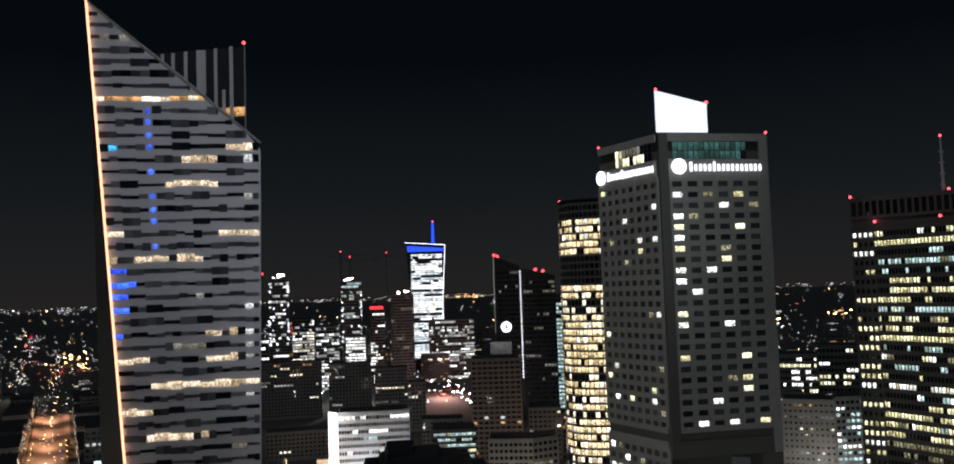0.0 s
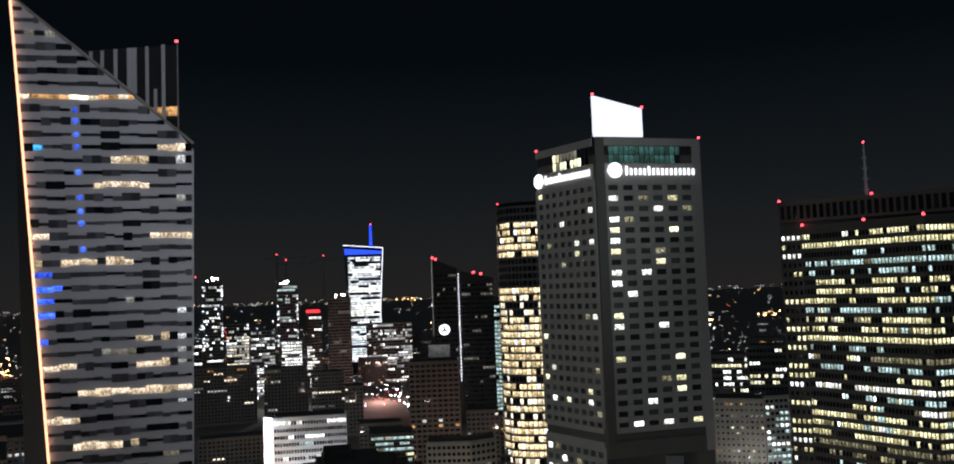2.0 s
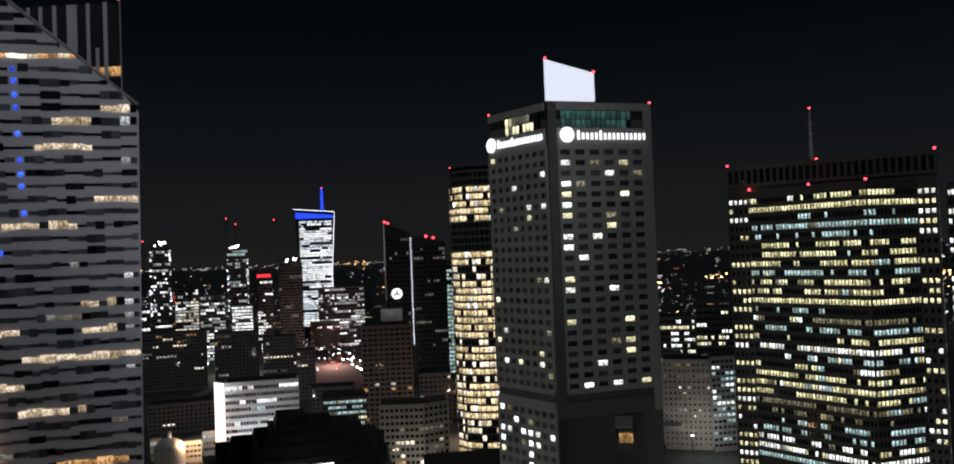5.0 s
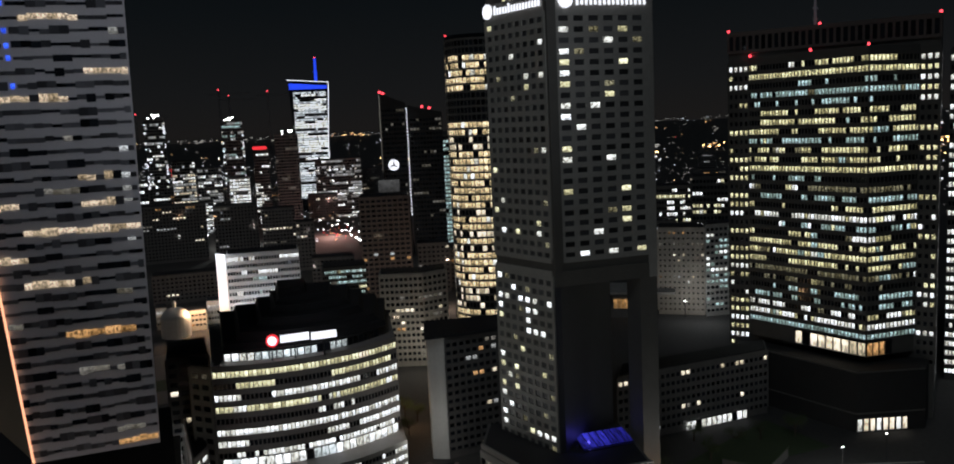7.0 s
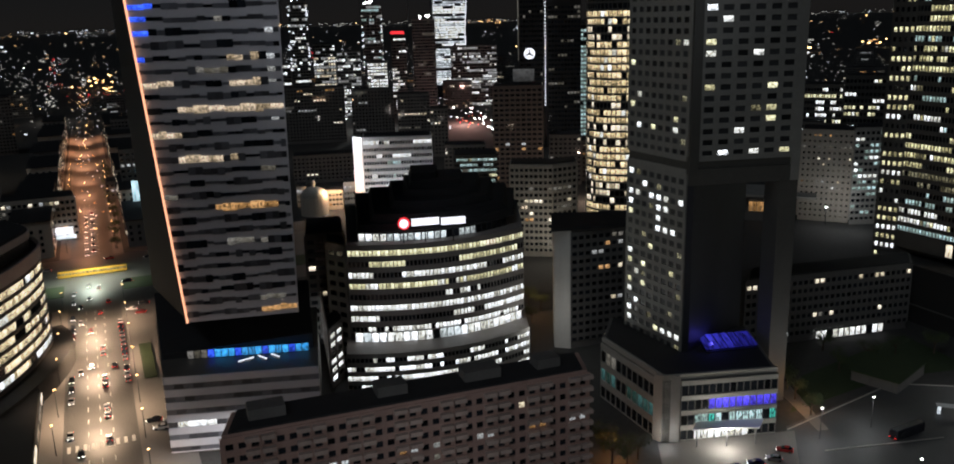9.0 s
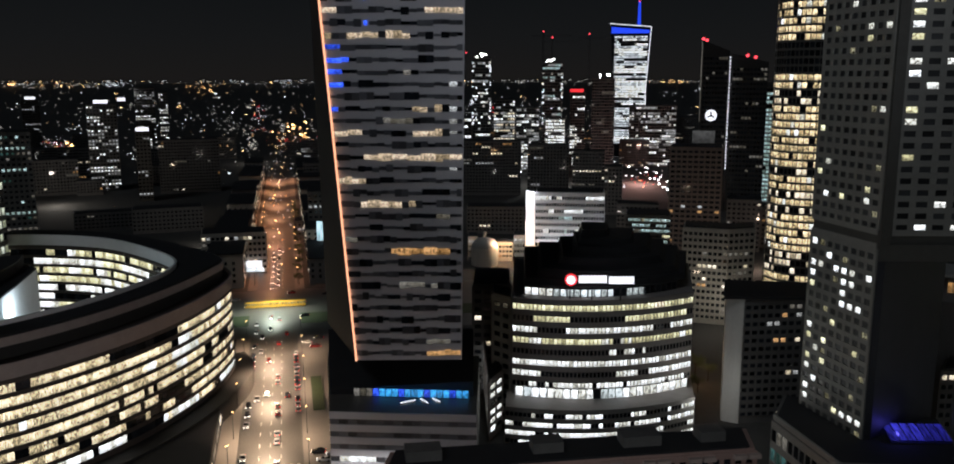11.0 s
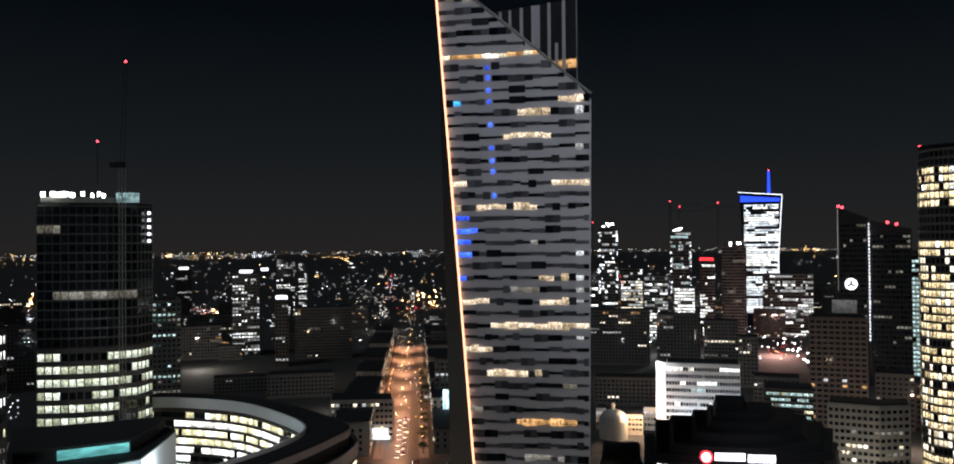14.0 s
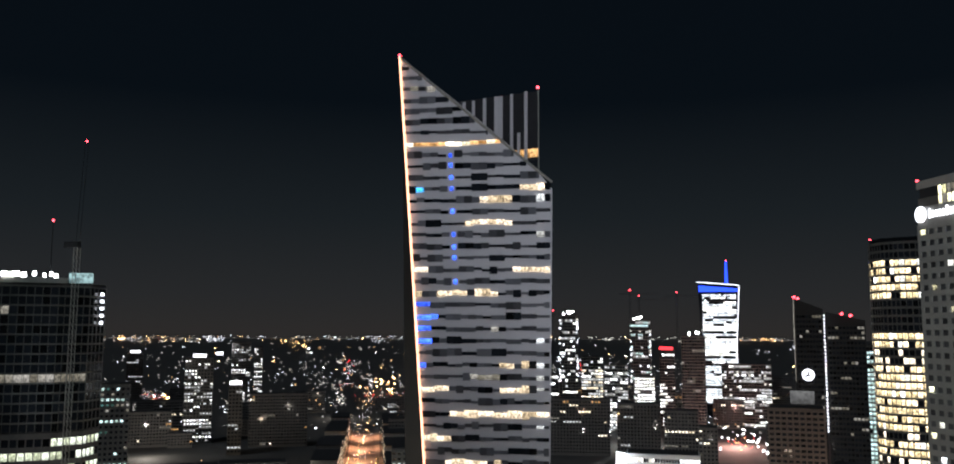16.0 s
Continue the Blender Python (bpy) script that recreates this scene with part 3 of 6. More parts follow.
for az0, d0, az1, d1 in ((17.4, 248, 16.4, 250), (16.1, 251, 15.6, 247.5), (15.3, 251, 14.8, 248)):
    p, q = P(az0, d0), P(az1, d1)
    m = (p + q) / 2
    piece("terrace_light", M_WHITE_GLOW, pod, (m.x, m.y, 22.75), ((q - p).length, 0.25, 0.2), math.atan2((q - p).y, (q - p).x))

# ---- the hotel tower with the cut-out corner ----
H_C, H_L, H_R = P(-11.6, 255), P(-7.95, 277.5), P(-17.9, 270.5)
H_B = H_L + (H_R - H_C)
H_TOP, H_CUT = 155.1, 67.0
hotel = thing("hotel_tower", P(-12, 266, 0), "grey stone hotel tower with a cut-away lower corner", "skyscraper")
bm = bmesh.new()
prism(bm, [H_C, H_R, H_B, H_L], H_CUT, 150)
part("upper_wall", bm, M_CLAD_DARK, hotel)
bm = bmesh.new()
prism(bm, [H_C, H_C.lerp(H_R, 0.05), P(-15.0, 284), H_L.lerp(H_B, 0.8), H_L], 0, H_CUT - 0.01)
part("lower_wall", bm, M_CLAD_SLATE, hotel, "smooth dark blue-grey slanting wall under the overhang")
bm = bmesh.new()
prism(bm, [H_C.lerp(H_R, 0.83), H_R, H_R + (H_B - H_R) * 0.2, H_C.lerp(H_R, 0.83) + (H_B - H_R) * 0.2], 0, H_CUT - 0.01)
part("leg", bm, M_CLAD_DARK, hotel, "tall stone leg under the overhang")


def hotel_pick(seed, p):
    rng = random.Random(seed)
    return lambda r, c: (rng.choice((M_WIN_WHITE, M_WIN_WHITE, M_WIN_OFFICE_DIM, M_WIN_YELLOW)) if rng.random() < p else M_GLASS_HOTEL)


pl = facade(hotel, [H_C.lerp(H_R, 0.08), H_C.lerp(H_R, 0.92)], 75, 143, 23, 6, band=0.5, pier=0.36, proud=0.4, mats=(M_CLAD_GREY, M_CLAD_GREY), pick=hotel_pick(5, 0.2))
pl2 = facade(hotel, [H_L, H_C.lerp(H_L, 0.04)], 75, 143, 23, 8, band=0.5, pier=0.36, proud=0.4, mats=(M_CLAD_GREY, M_CLAD_GREY), pick=hotel_pick(6, 0.1))
# lit rooms, and some glowing panes that stand in for reflections in the glass
pl3 = facade(hotel, [H_L, H_C.lerp(H_L, 0.04)], 18, 70, 17, 8, band=0.46, pier=0.34, proud=0.4, mats=(M_CLAD_GREY, M_CLAD_GREY), pick=hotel_pick(7, 0.27))
panes(hotel, pl + pl2 + pl3, 300)
for a, b in ((H_C.lerp(H_R, 0.92), H_R), (H_C, H_C.lerp(H_R, 0.08))):
    bm = bmesh.new()
    ribbon(bm, [a, b], 0.42, H_CUT, 154.7, normals([a, b]))
    part("corner_pier", bm, M_CLAD_GREY if a is not H_C else M_CLAD_DARK, hotel)
for a, b in ((H_L, H_C.lerp(H_L, 0.04)), (H_C.lerp(H_R, 0.08), H_C.lerp(H_R, 0.92))):
    for z0, z1 in ((143.0, 147.6), (152.6, 154.7), (70.0 if a is H_L else H_CUT, 71.4), (73.6, 75.0)):
        bm = bmesh.new()
        ribbon(bm, [a, b], 0.38, z0, z1, normals([a, b]))
        part("cornice", bm, M_CLAD_GREY if z0 > H_CUT + 1 else M_CLAD_DARK, hotel)
bm = bmesh.new()
prism(bm, [H_C.lerp(H_B, 0.01), H_R.lerp(H_L, 0.01), H_B.lerp(H_C, 0.01), H_L.lerp(H_R, 0.01)], 150, 154.6)
part("roof", bm, M_ROOF, hotel)
pl = facade(hotel, [H_C.lerp(H_R, 0.12), H_C.lerp(H_R, 0.8)], 147.6, 152.6, 2, 14, band=0.06, pier=0.08, proud=0.3, mats=(M_DARK_STEEL, M_DARK_STEEL), pick=chooser(8, [M_WIN_TEAL, M_WIN_TEAL, M_WIN_DIM], 0.5), each_pier=False)
pl += facade(hotel, [H_C.lerp(H_L, 0.7), H_C.lerp(H_L, 0.1)], 147.6, 152.6, 2, 10, band=0.06, pier=0.08, proud=0.3, mats=(M_DARK_STEEL, M_DARK_STEEL), pick=chooser(9, [M_WIN_YELLOW, M_WIN_DIM], 0.6), each_pier=False)
panes(hotel, pl)

# glowing panel on the roof
panel = thing("roof_light_panel", (H_C.x, H_C.y, H_TOP), "slanted glowing white panel on the hotel roof", "light panel")
bm = bmesh.new()
a, b = H_C.lerp(H_R, 0.0), H_C.lerp(H_R, 0.46)
off = (H_B - H_R).normalized() * 0.6
prism(bm, [a, b, b + off, a + off], H_TOP + 0.05, 166.0, [166.6, 163.2, 163.2, 166.6])
part("panel", bm, M_PANEL_GLOW, panel)
for p, z in ((a, 166.6), (b, 163.2)):
    beacon(Vector((p.x, p.y, z)), 0.65, "on the glowing roof panel")
for p in (H_L, H_R):
    beacon(Vector((p.x, p.y, 154.7)), 0.65)


for (a0, a1), s0, s1, round_at in (((H_C, H_R), 0.26, 0.94, 0.17), ((H_L, H_C), 0.17, 0.95, 0.06)):
    n = normals([a0, a1])[0] * 0.75
    p0, p1 = a0.lerp(a1, s0) + n, a0.lerp(a1, s1) + n
    c = a0.lerp(a1, round_at) + n
    t = (a1 - a0).normalized()
    sign = thing("rooftop_sign", (p0.x, p0.y, 144), "white illuminated bars and disc of a hotel sign", "sign", "hotel signs")
    bm = bmesh.new()
    bmesh.ops.create_cone(bm, cap_ends=True, segments=32, radius1=2.1, radius2=2.1, depth=0.3, matrix=Matrix.Translation((c.x, c.y, 145.6)) @ Matrix.Rotation(math.atan2(t.y, t.x), 4, "Z") @ Matrix.Rotation(radians(90), 4, "X"))
    part("disc", bm, M_WHITE_GLOW, sign, "round white emblem")
    rng = random.Random(3)
    pos = 0.0
    L = (p1 - p0).length
    n_let = 16
    for k in range(n_let):
        w = L / n_let
        big = k in (0, 5)
        q = p0 + t * (w * (k + 0.45))
        piece("letter_bar", M_WHITE_GLOW, sign, (q.x, q.y, 145.2 + (0.3 if big else 0)), (w * 0.4, 0.25, 2.5 if big else 1.75), math.atan2(t.y, t.x))

# hotel podium
M_WIN_SKYLIGHT = lit_window("violet_skylight", (0.08, 0.07, 1.0), 0.5)
hp = thing("hotel_podium", P(-12, 250, 0), "grey stone hotel podium with lit violet and green windows", "podium")
q_c, q_l, q_r = P(-10.4, 233), P(-6.4, 262), P(-17.5, 247)
bm = bmesh.new()
prism(bm, [q_c, q_r, H_R + (H_B - H_R) * 0.6, H_L + (H_B - H_R) * 0.3, q_l], 0, 18)
part("body", bm, M_CONCRETE_DARK, hp)
deck = [q_c, q_r, H_R + (H_B - H_R) * 0.6, H_L + (H_B - H_R) * 0.3, q_l]
mid = sum(deck, Vector((0, 0))) / len(deck)
bm = bmesh.new()
prism(bm, [mid + (q - mid) * 0.96 for q in deck], 18.0, 18.3)
part("roof_deck", bm, M_ROOF, hp, "black roof deck")
bm = bmesh.new()
ribbon(bm, [q_c, q_r], -0.8, 18, 19.4, normals([q_c, q_r]))
part("parapet", bm, M_CLAD_GREY, hp)
bm = bmesh.new()
ribbon(bm, [q_l, q_c], -0.8, 18, 19.4, normals([q_l, q_c]))
part("parapet", bm, M_CLAD_GREY, hp)
bm = bmesh.new()
prism(bm, [q_c, q_c.lerp(q_r, 0.14), q_c.lerp(q_r, 0.14) + normals([q_c, q_r])[0] * 1.2, q_c.lerp(q_l, 0.08) + normals([q_l, q_c])[0] * 1.2], 0, 19.3)
part("corner_pier", bm, M_CLAD_GREY, hp)


def hp_pick(r, c):
    if r == 2:
        return M_WIN_VIOLET if c > 3 else M_GLASS
    if r == 1:
        return random.choice((M_WIN_GREEN, M_WIN_COOL, M_GLASS)) if c > 1 else M_GLASS
    return M_WIN_WHITE if r == 0 and 1 < c < 10 else M_GLASS


pl = facade(hp, [q_c.lerp(q_r, 0.16), q_r], 0.2, 17.6, 4, 14, band=0.3, pier=0.1, proud=0.5, mats=(M_CLAD_GREY, M_CONCRETE_DARK), pick=hp_pick)
# faint teal glow of these panes imitates a greenish reflection
pl += facade(hp, [q_l, q_c.lerp(q_l, 0.1)], 0.2, 17.6, 3, 10, band=0.35, pier=0.06, proud=0.4, mats=(M_CLAD_GREY, M_CLAD_GREY), pick=chooser(12, [M_WIN_DIM, M_WIN_TEAL, M_WIN_TEAL], 0.35))
panes(hp, pl)
bm = bmesh.new()
a, b = H_C.lerp(H_R, 0.2), H_C.lerp(H_R, 0.7)
nn = normals([H_C, H_R])[0]
prism(bm, [a + nn * 2, b + nn * 2, b - nn * 8, a - nn * 2], 18.31, 21, [18.5, 18.5, 20.6, 19.6])
part("skylight_frame", bm, M_DARK_STEEL, hp)
for k in range(7):
    s0 = a.lerp(b, (k + 0.5) / 7)
    p = s0 + nn * -2.0
    pane = piece("skylight_pane", M_WIN_SKYLIGHT, hp, (p.x, p.y, 20.0), (1.9, 7.0, 0.12), math.atan2((b - a).y, (b - a).x))
    pane.rotation_euler.x = radians(15)

# ---- the broad office tower with a mast ----
O_A, O_R, O_P = P(-22.3, 381), P(-33.4, 364), P(-29.88, 349)
O_PL, O_PR = O_A.lerp(O_R, 0.105), O_A.lerp(O_R, 0.915)
office = thing("office_tower", P(-28, 370, 0), "broad dark office tower with a folded front and mast", "skyscraper")
bm = bmesh.new()
prism(bm, [O_A, O_R, P(-33.5, 405), P(-22.5, 425)], 0, 143.6)
part("core", bm, M_CLAD_DARK, office)
bm = bmesh.new()
prism(bm, [O_PL, O_P, O_PR, O_PR + O_PR.normalized() * 2, O_PL + O_PL.normalized() * 2], 24.6, 133.6)
part("folded_bay", bm, M_CLAD_DARK, office, "projecting bay folded to a sharp corner")
opick = chooser(21, [M_WIN_OFFICE, M_WIN_OFFICE, M_WIN_OFFICE, M_WIN_OFFICE_DIM, M_WIN_WHITE, M_WIN_COOL], 0.68, runs=0.45)


def office_pick(r, c):
    """Some storeys are lit cool from end to end, the others room by room."""
    m = opick(r, c)
    if r in (0, 3, 14, 16) and m is not M_GLASS:
        return M_WIN_COOL
    if r == 0:
        return M_WIN_COOL
    return m


pl = facade(office, [O_PL, O_P], 31, 132, 29, 36, band=0.46, pier=0.16, proud=0.5, mats=(M_CLAD_DARK, M_CLAD_DARK), pick=office_pick)
pl += facade(office, [O_P, O_PR], 31, 132, 29, 13, band=0.46, pier=0.16, proud=0.5, mats=(M_CLAD_DARK, M_CLAD_DARK), pick=lambda r, c: office_pick(r, c + 36))
wing_pick = chooser(22, [M_WIN_OFFICE, M_WIN_OFFICE, M_WIN_WHITE], 0.62, runs=0.7)
pl += facade(office, [O_A, O_PL], 20, 132, 32, 4, band=0.52, pier=0.42, proud=0.6, mats=(M_CLAD_DARK, M_CLAD_DARK), pick=wing_pick)
pl += facade(office, [O_PR, O_R], 20, 132, 32, 3, band=0.52, pier=0.42, proud=0.6, mats=(M_CLAD_DARK, M_CLAD_DARK), pick=lambda r, c: wing_pick(r, c + 9))
rng = random.Random(2)
rng.shuffle(pl)
panes(office, pl, 240)
# open screen round the roof, a grid of dark slots
pl = facade(office, [O_A, O_R], 135.5, 143.6, 1, 30, band=0.34, pier=0.34, proud=0.6, mats=(M_CLAD_BROWN, M_CLAD_BROWN), pick=lambda r, c: M_GLASS, each_pier=False, low=0.4)
panes(office, pl, 0)
# tall hall windows under the fold, blank dark stone below
pl = facade(office, [O_PL.lerp(O_P, 0.42), O_P], 25.0, 30.4, 1, 9, band=0.12, pier=0.14, proud=0.4, mats=(M_STONE_AND_SHADE, M_STONE_AND_SHADE), pick=lambda r, c: M_WIN_WARM if c > 1 or c == 0 else M_GLASS)
pl += facade(office, [O_P, O_P.lerp(O_PR, 0.5)], 25.0, 30.4, 1, 4, band=0.12, pier=0.14, proud=0.4, mats=(M_STONE_AND_SHADE, M_STONE_AND_SHADE), pick=lambda r, c: M_WIN_AMBER if c < 3 else M_GLASS)
b_pl, b_p, b_pr = P(-22.6, 374), P(-29.4, 339), P(-33.0, 352)
bm = bmesh.new()
prism(bm, [b_pl, b_p, b_pr, P(-33.3, 380), P(-22.6, 400)], 0, 22.0)
part("base", bm, M_STONE_AND_SHADE, office, "blank black stone base")
for z in (6.5, 21.4):
    for a0, a1 in ((b_pl, b_p), (b_p, b_pr)):
        bm = bmesh.new()
        ribbon(bm, [a0, a1], 0.3, z, z + 0.5, normals([a0, a1]))
        part("string_course", bm, M_CLAD_DARK, office)
pl += facade(office, [b_p, b_p.lerp(b_pr, 0.75)], 0.4, 5.4, 1, 8, band=0.12, pier=0.3, proud=0.4, mats=(M_STONE_AND_SHADE, M_STONE_AND_SHADE), pick=lambda r, c: M_WIN_WARM if c % 3 else M_WIN_WHITE)
panes(office, pl, 60)
mb = P(-27.05, 376)
bm = bmesh.new()
bmesh.ops.create_cone(bm, cap_ends=True, segments=10, radius1=0.7, radius2=0.25, depth=22, matrix=Matrix.Translation((mb.x, mb.y, 152.5)))
for z in (146, 150, 154, 158):
    box(bm, (mb.x, mb.y, z), (2.0, 0.4, 0.5))
# white colour stands in for the light that falls on the mast
part("mast", bm, M_CLAD_WHITE, office, "steel roof mast, coloured white for the light on it")
beacon(Vector((mb.x, mb.y, 163.4)), 0.8, "on the roof mast")
for az, d, z in ((-22.31, 381, 143.6), (-27.3, 373.5, 143.6), (-33.38, 364.6, 143.6), (-23.5, 377, 133.6), (-26.8, 363, 133.6), (-29.84, 351, 133.6)):
    beacon(P(az, d - 0.4, z), 0.9)

# ---- gold-lit round tower behind the hotel ----
gold = thing("gold_lit_tower", P(-7, 505, 0), "slim rounded glass office tower with most storeys lit warm gold", "skyscraper")
g_pts = [P(-5.3, 522), P(-5.38, 503), P(-5.9, 495), P(-6.8, 491), P(-8.6, 490)]
bm = bmesh.new()
prism(bm, g_pts + [P(-9.5, 520), P(-6, 540)], 0, 160)
part("core", bm, M_GLASS, gold)
rng = random.Random(7)
g_rows = {}


def gold_pick(r, c):
    if r >= 38:
        return M_GLASS
    if r in (29, 30, 31, 32):
        return M_GLASS
    row = g_rows.setdefault(r, rng.random())
    if row < 0.2:
        return M_GLASS if rng.random() < 0.6 else M_WIN_WARM
    return M_WIN_GOLD if rng.random() < 0.82 else (M_WIN_WHITE if rng.random() < 0.4 else M_GLASS)


M_WIN_GOLD = lit_window("gold_window", (1.0, 0.73, 0.35), 2.3, dim=0.12, bars=2)
pl = facade(gold, g_pts, 2, 158, 40, [2, 4, 4, 6], band=0.3, pier=0.14, proud=0.35, mats=(M_CLAD_DARK, M_CLAD_DARK), pick=gold_pick)
panes(gold, pl, 240)
beacon(P(-5.4, 505, 160), 0.8)

# ---- far tower with the blue crown ----
spire = thing("far_tower", P(3, 1310, 0), "far flared glass tower with white-lit storeys and blue crown", "skyscraper")
s_l, s_r = P(4.25, 1300), P(1.95, 1300)
bm = bmesh.new()
lo = [P(3.85, 1302), P(2.1, 1302), P(2.1, 1340), P(3.85, 1340)]
hi = [P(4.25, 1300), P(1.85, 1300), P(1.85, 1340), P(4.25, 1340)]
lv = [bm.verts.new((p.x, p.y, 0)) for p in lo]
hv = [bm.verts.new((p.x, p.y, z)) for p, z in zip(hi, (181, 176, 176, 181))]
bm.faces.new(lv[::-1]), bm.faces.new(hv)
for i in range(4):
    bm.faces.new((lv[i], lv[(i + 1) % 4], hv[(i + 1) % 4], hv[i]))
bmesh.ops.recalc_face_normals(bm, faces=bm.faces)
part("core", bm, M_GLASS, spire)
pl = facade(spire, [P(4.0, 1298), P(2.05, 1298)], 20, 166, 44, 16, band=0.28, pier=0.1, proud=0.4, mats=(M_CLAD_DARK, None), pick=chooser(31, [M_WIN_WHITE, M_WIN_SNOW, M_WIN_SNOW], 0.85, runs=0.7))
pl.reverse()
panes(spire, pl, 160)
bm = bmesh.new()
prism(bm, [P(4.2, 1297.4), P(1.95, 1297.4), P(1.95, 1299), P(4.2, 1299)], 169, 178, [177.5, 173, 173, 177.5])
part("blue_crown", bm, M_BLUE_GLOW, spire, "band of blue light")
for a0, z0, a1, z1 in ((4.3, 182, 1.85, 177.5), (1.85, 177, 2.1, 90), (2.1, 90, 1.95, 20)):
    bm = bmesh.new()
    p, q = P(a0, 1296.5, z0), P(a1, 1296.5, z1)
    d = q - p
    bmesh.ops.create_cone(bm, cap_ends=True, segments=6, radius1=0.42, radius2=0.42, depth=d.length, matrix=Matrix.Translation((p + q) / 2) @ d.to_track_quat("Z", "Y").to_matrix().to_4x4())
    part("light_edge", bm, M_WHITE_GLOW, spire, "white light line along the edge")
bm = bmesh.new()
c = P(2.58, 1310)
bmesh.ops.create_cone(bm, cap_ends=True, segments=8, radius1=2.2, radius2=1.4, depth=32, matrix=Matrix.Translation((c.x, c.y, 195)))
part("mast", bm, M_BLUE_GLOW, spire, "mast lit blue")
beacon(P(2.58, 1310, 211), 1.6, "on the blue mast")

# ---- the twin dark tower under construction ----
twin = thing("dark_tower", P(-3, 815, 0), "dark unfinished office tower with a line of white lights", "skyscraper")
bm = bmesh.new()
prism(bm, [P(-1.15, 800), P(-2.75, 800), P(-2.75, 840), P(-1.15, 840)], 0, 140, [142, 133, 133, 142])
part("taller_block", bm, M_STONE_AND_SHADE, twin)
bm = bmesh.new()
prism(bm, [P(-2.85, 803), P(-4.95, 803), P(-4.95, 840), P(-2.85, 840)], 0, 125, [131, 124, 124, 131])
part("lower_block", bm, M_STONE_AND_SHADE, twin)
for k in range(34):
    p = P(-2.78, 799.0)
    piece("light_point", M_WHITE_GLOW, twin, (p.x, p.y, 37 + k * 2.75), (0.9, 0.5, 1.2), 0)
p, q = P(-1.15, 799.4, 75), P(-1.15, 799.4, 141)
piece("edge_light", M_WIN_DIM, twin, (p + q) / 2, (0.6, 0.4, 66), 0)
pl = facade(twin, [P(-2.95, 802.8), P(-4.9, 802.8)], 10, 121, 28, 10, band=0.5, pier=0.3, proud=0.3, mats=(M_STONE_AND_SHADE, None), pick=chooser(61, [M_WIN_DIM], 0.02))
pl += facade(twin, [P(-1.25, 799.8), P(-2.65, 799.8)], 10, 130, 30, 8, band=0.5, pier=0.3, proud=0.3, mats=(M_STONE_AND_SHADE, None), pick=chooser(62, [M_WIN_DIM], 0.0))
panes(twin, pl, 0)
c = P(-1.82, 798.5, 80.5)
bm = bmesh.new()
bmesh.ops.create_cone(bm, cap_ends=True, segments=28, radius1=4.6, radius2=4.6, depth=0.5, matrix=Matrix.Translation(c) @ Matrix.Rotation(radians(90), 4, "X"))
emblem = thing("round_sign", c, "round white illuminated emblem on a dark tower", "sign")
part("disc", bm, M_WHITE_GLOW, emblem)
bm = bmesh.new()
for ang in (90, 210, 330):
    d = Vector((math.cos(radians(ang)), 0, math.sin(radians(ang))))
    m = Matrix.Translation(c + Vector((0, -0.4, 0)) + d * 1.6) @ Matrix.Rotation(-radians(ang), 4, "Y") @ Matrix.Diagonal((3.2, 0.3, 1.4, 1))
    bmesh.ops.create_cube(bm, size=1, matrix=m)
part("spokes", bm, M_DARK_STEEL, emblem)
for az, z in ((-1.2, 141.7), (-1.4, 140.6), (-3.74, 128.1), (-4.2, 126.6)):
    beacon(P(az, 803, z), 2.0, "on the unfinished tower")

# ---- generic blocks ----
def block(name, label, pts, depth, z1, wall, rows, cols, seed, table, p_lit, band=0.5, pier=0.3, z0=0.0, most=60, proud=0.3, runs=0.3, category="building", group="", roof=True, first=2.5, piers=True, joined=False):
    """A storeyed building on a front line of plan points, with its roof and windows."""
    pts = [Vector(p) for p in pts]
    c = pts[len(pts) // 2]
    b = thing(name, (c.x, c.y, 0), label, category, group)
    bm = bmesh.new()
    prism(bm, pts + back(pts, depth), z0, z1)
    part("wall", bm, wall, b)
    if roof:
        bm = bmesh.new()
        rp = pts + back(pts, depth)
        m = sum(rp, Vector((0, 0))) / len(rp)
        prism(bm, [m + (q - m) * 0.97 for q in rp], z1, z1 + 0.5)
        part("roof", bm, M_ROOF, b)
    pl = facade(b, pts, z0 + first, z1 - 0.6, rows, cols, band=band, pier=pier, proud=proud, mats=(wall, wall if piers else None), pick=chooser(seed, table, p_lit, runs=runs), each_pier=False, joined=joined)
    random.Random(seed).shuffle(pl)
    panes(b, pl, most)
    return b


WARM3 = [M_WIN_WARM, M_WIN_WHITE, M_WIN_YELLOW]
DIM3 = [M_WIN_DIM, M_WIN_WARM, M_WIN_GRID, M_WIN_AMBER]
wb = block("white_office", "white slab office block with rows of small lit windows", [P(8.66, 556), P(4.36, 556)], 16, 44, M_WHITE_WALL, 10, 26, 71, [M_WIN_WHITE, M_WIN_COOL], 0.22, band=0.5, pier=0.3, most=260, runs=0.6)
gable = [P(9.25, 564), P(8.68, 556.2)]
bm = bmesh.new()
ribbon(bm, gable, 0.4, 8, 44, normals(gable))
part("lit_gable", bm, M_WHITE_WALL, wb, "end wall under strong white lamps")
point_lamp("gable_lamp", P(9.6, 553, 42), 11000, (0.95, 0.97, 1.0), 0.6)
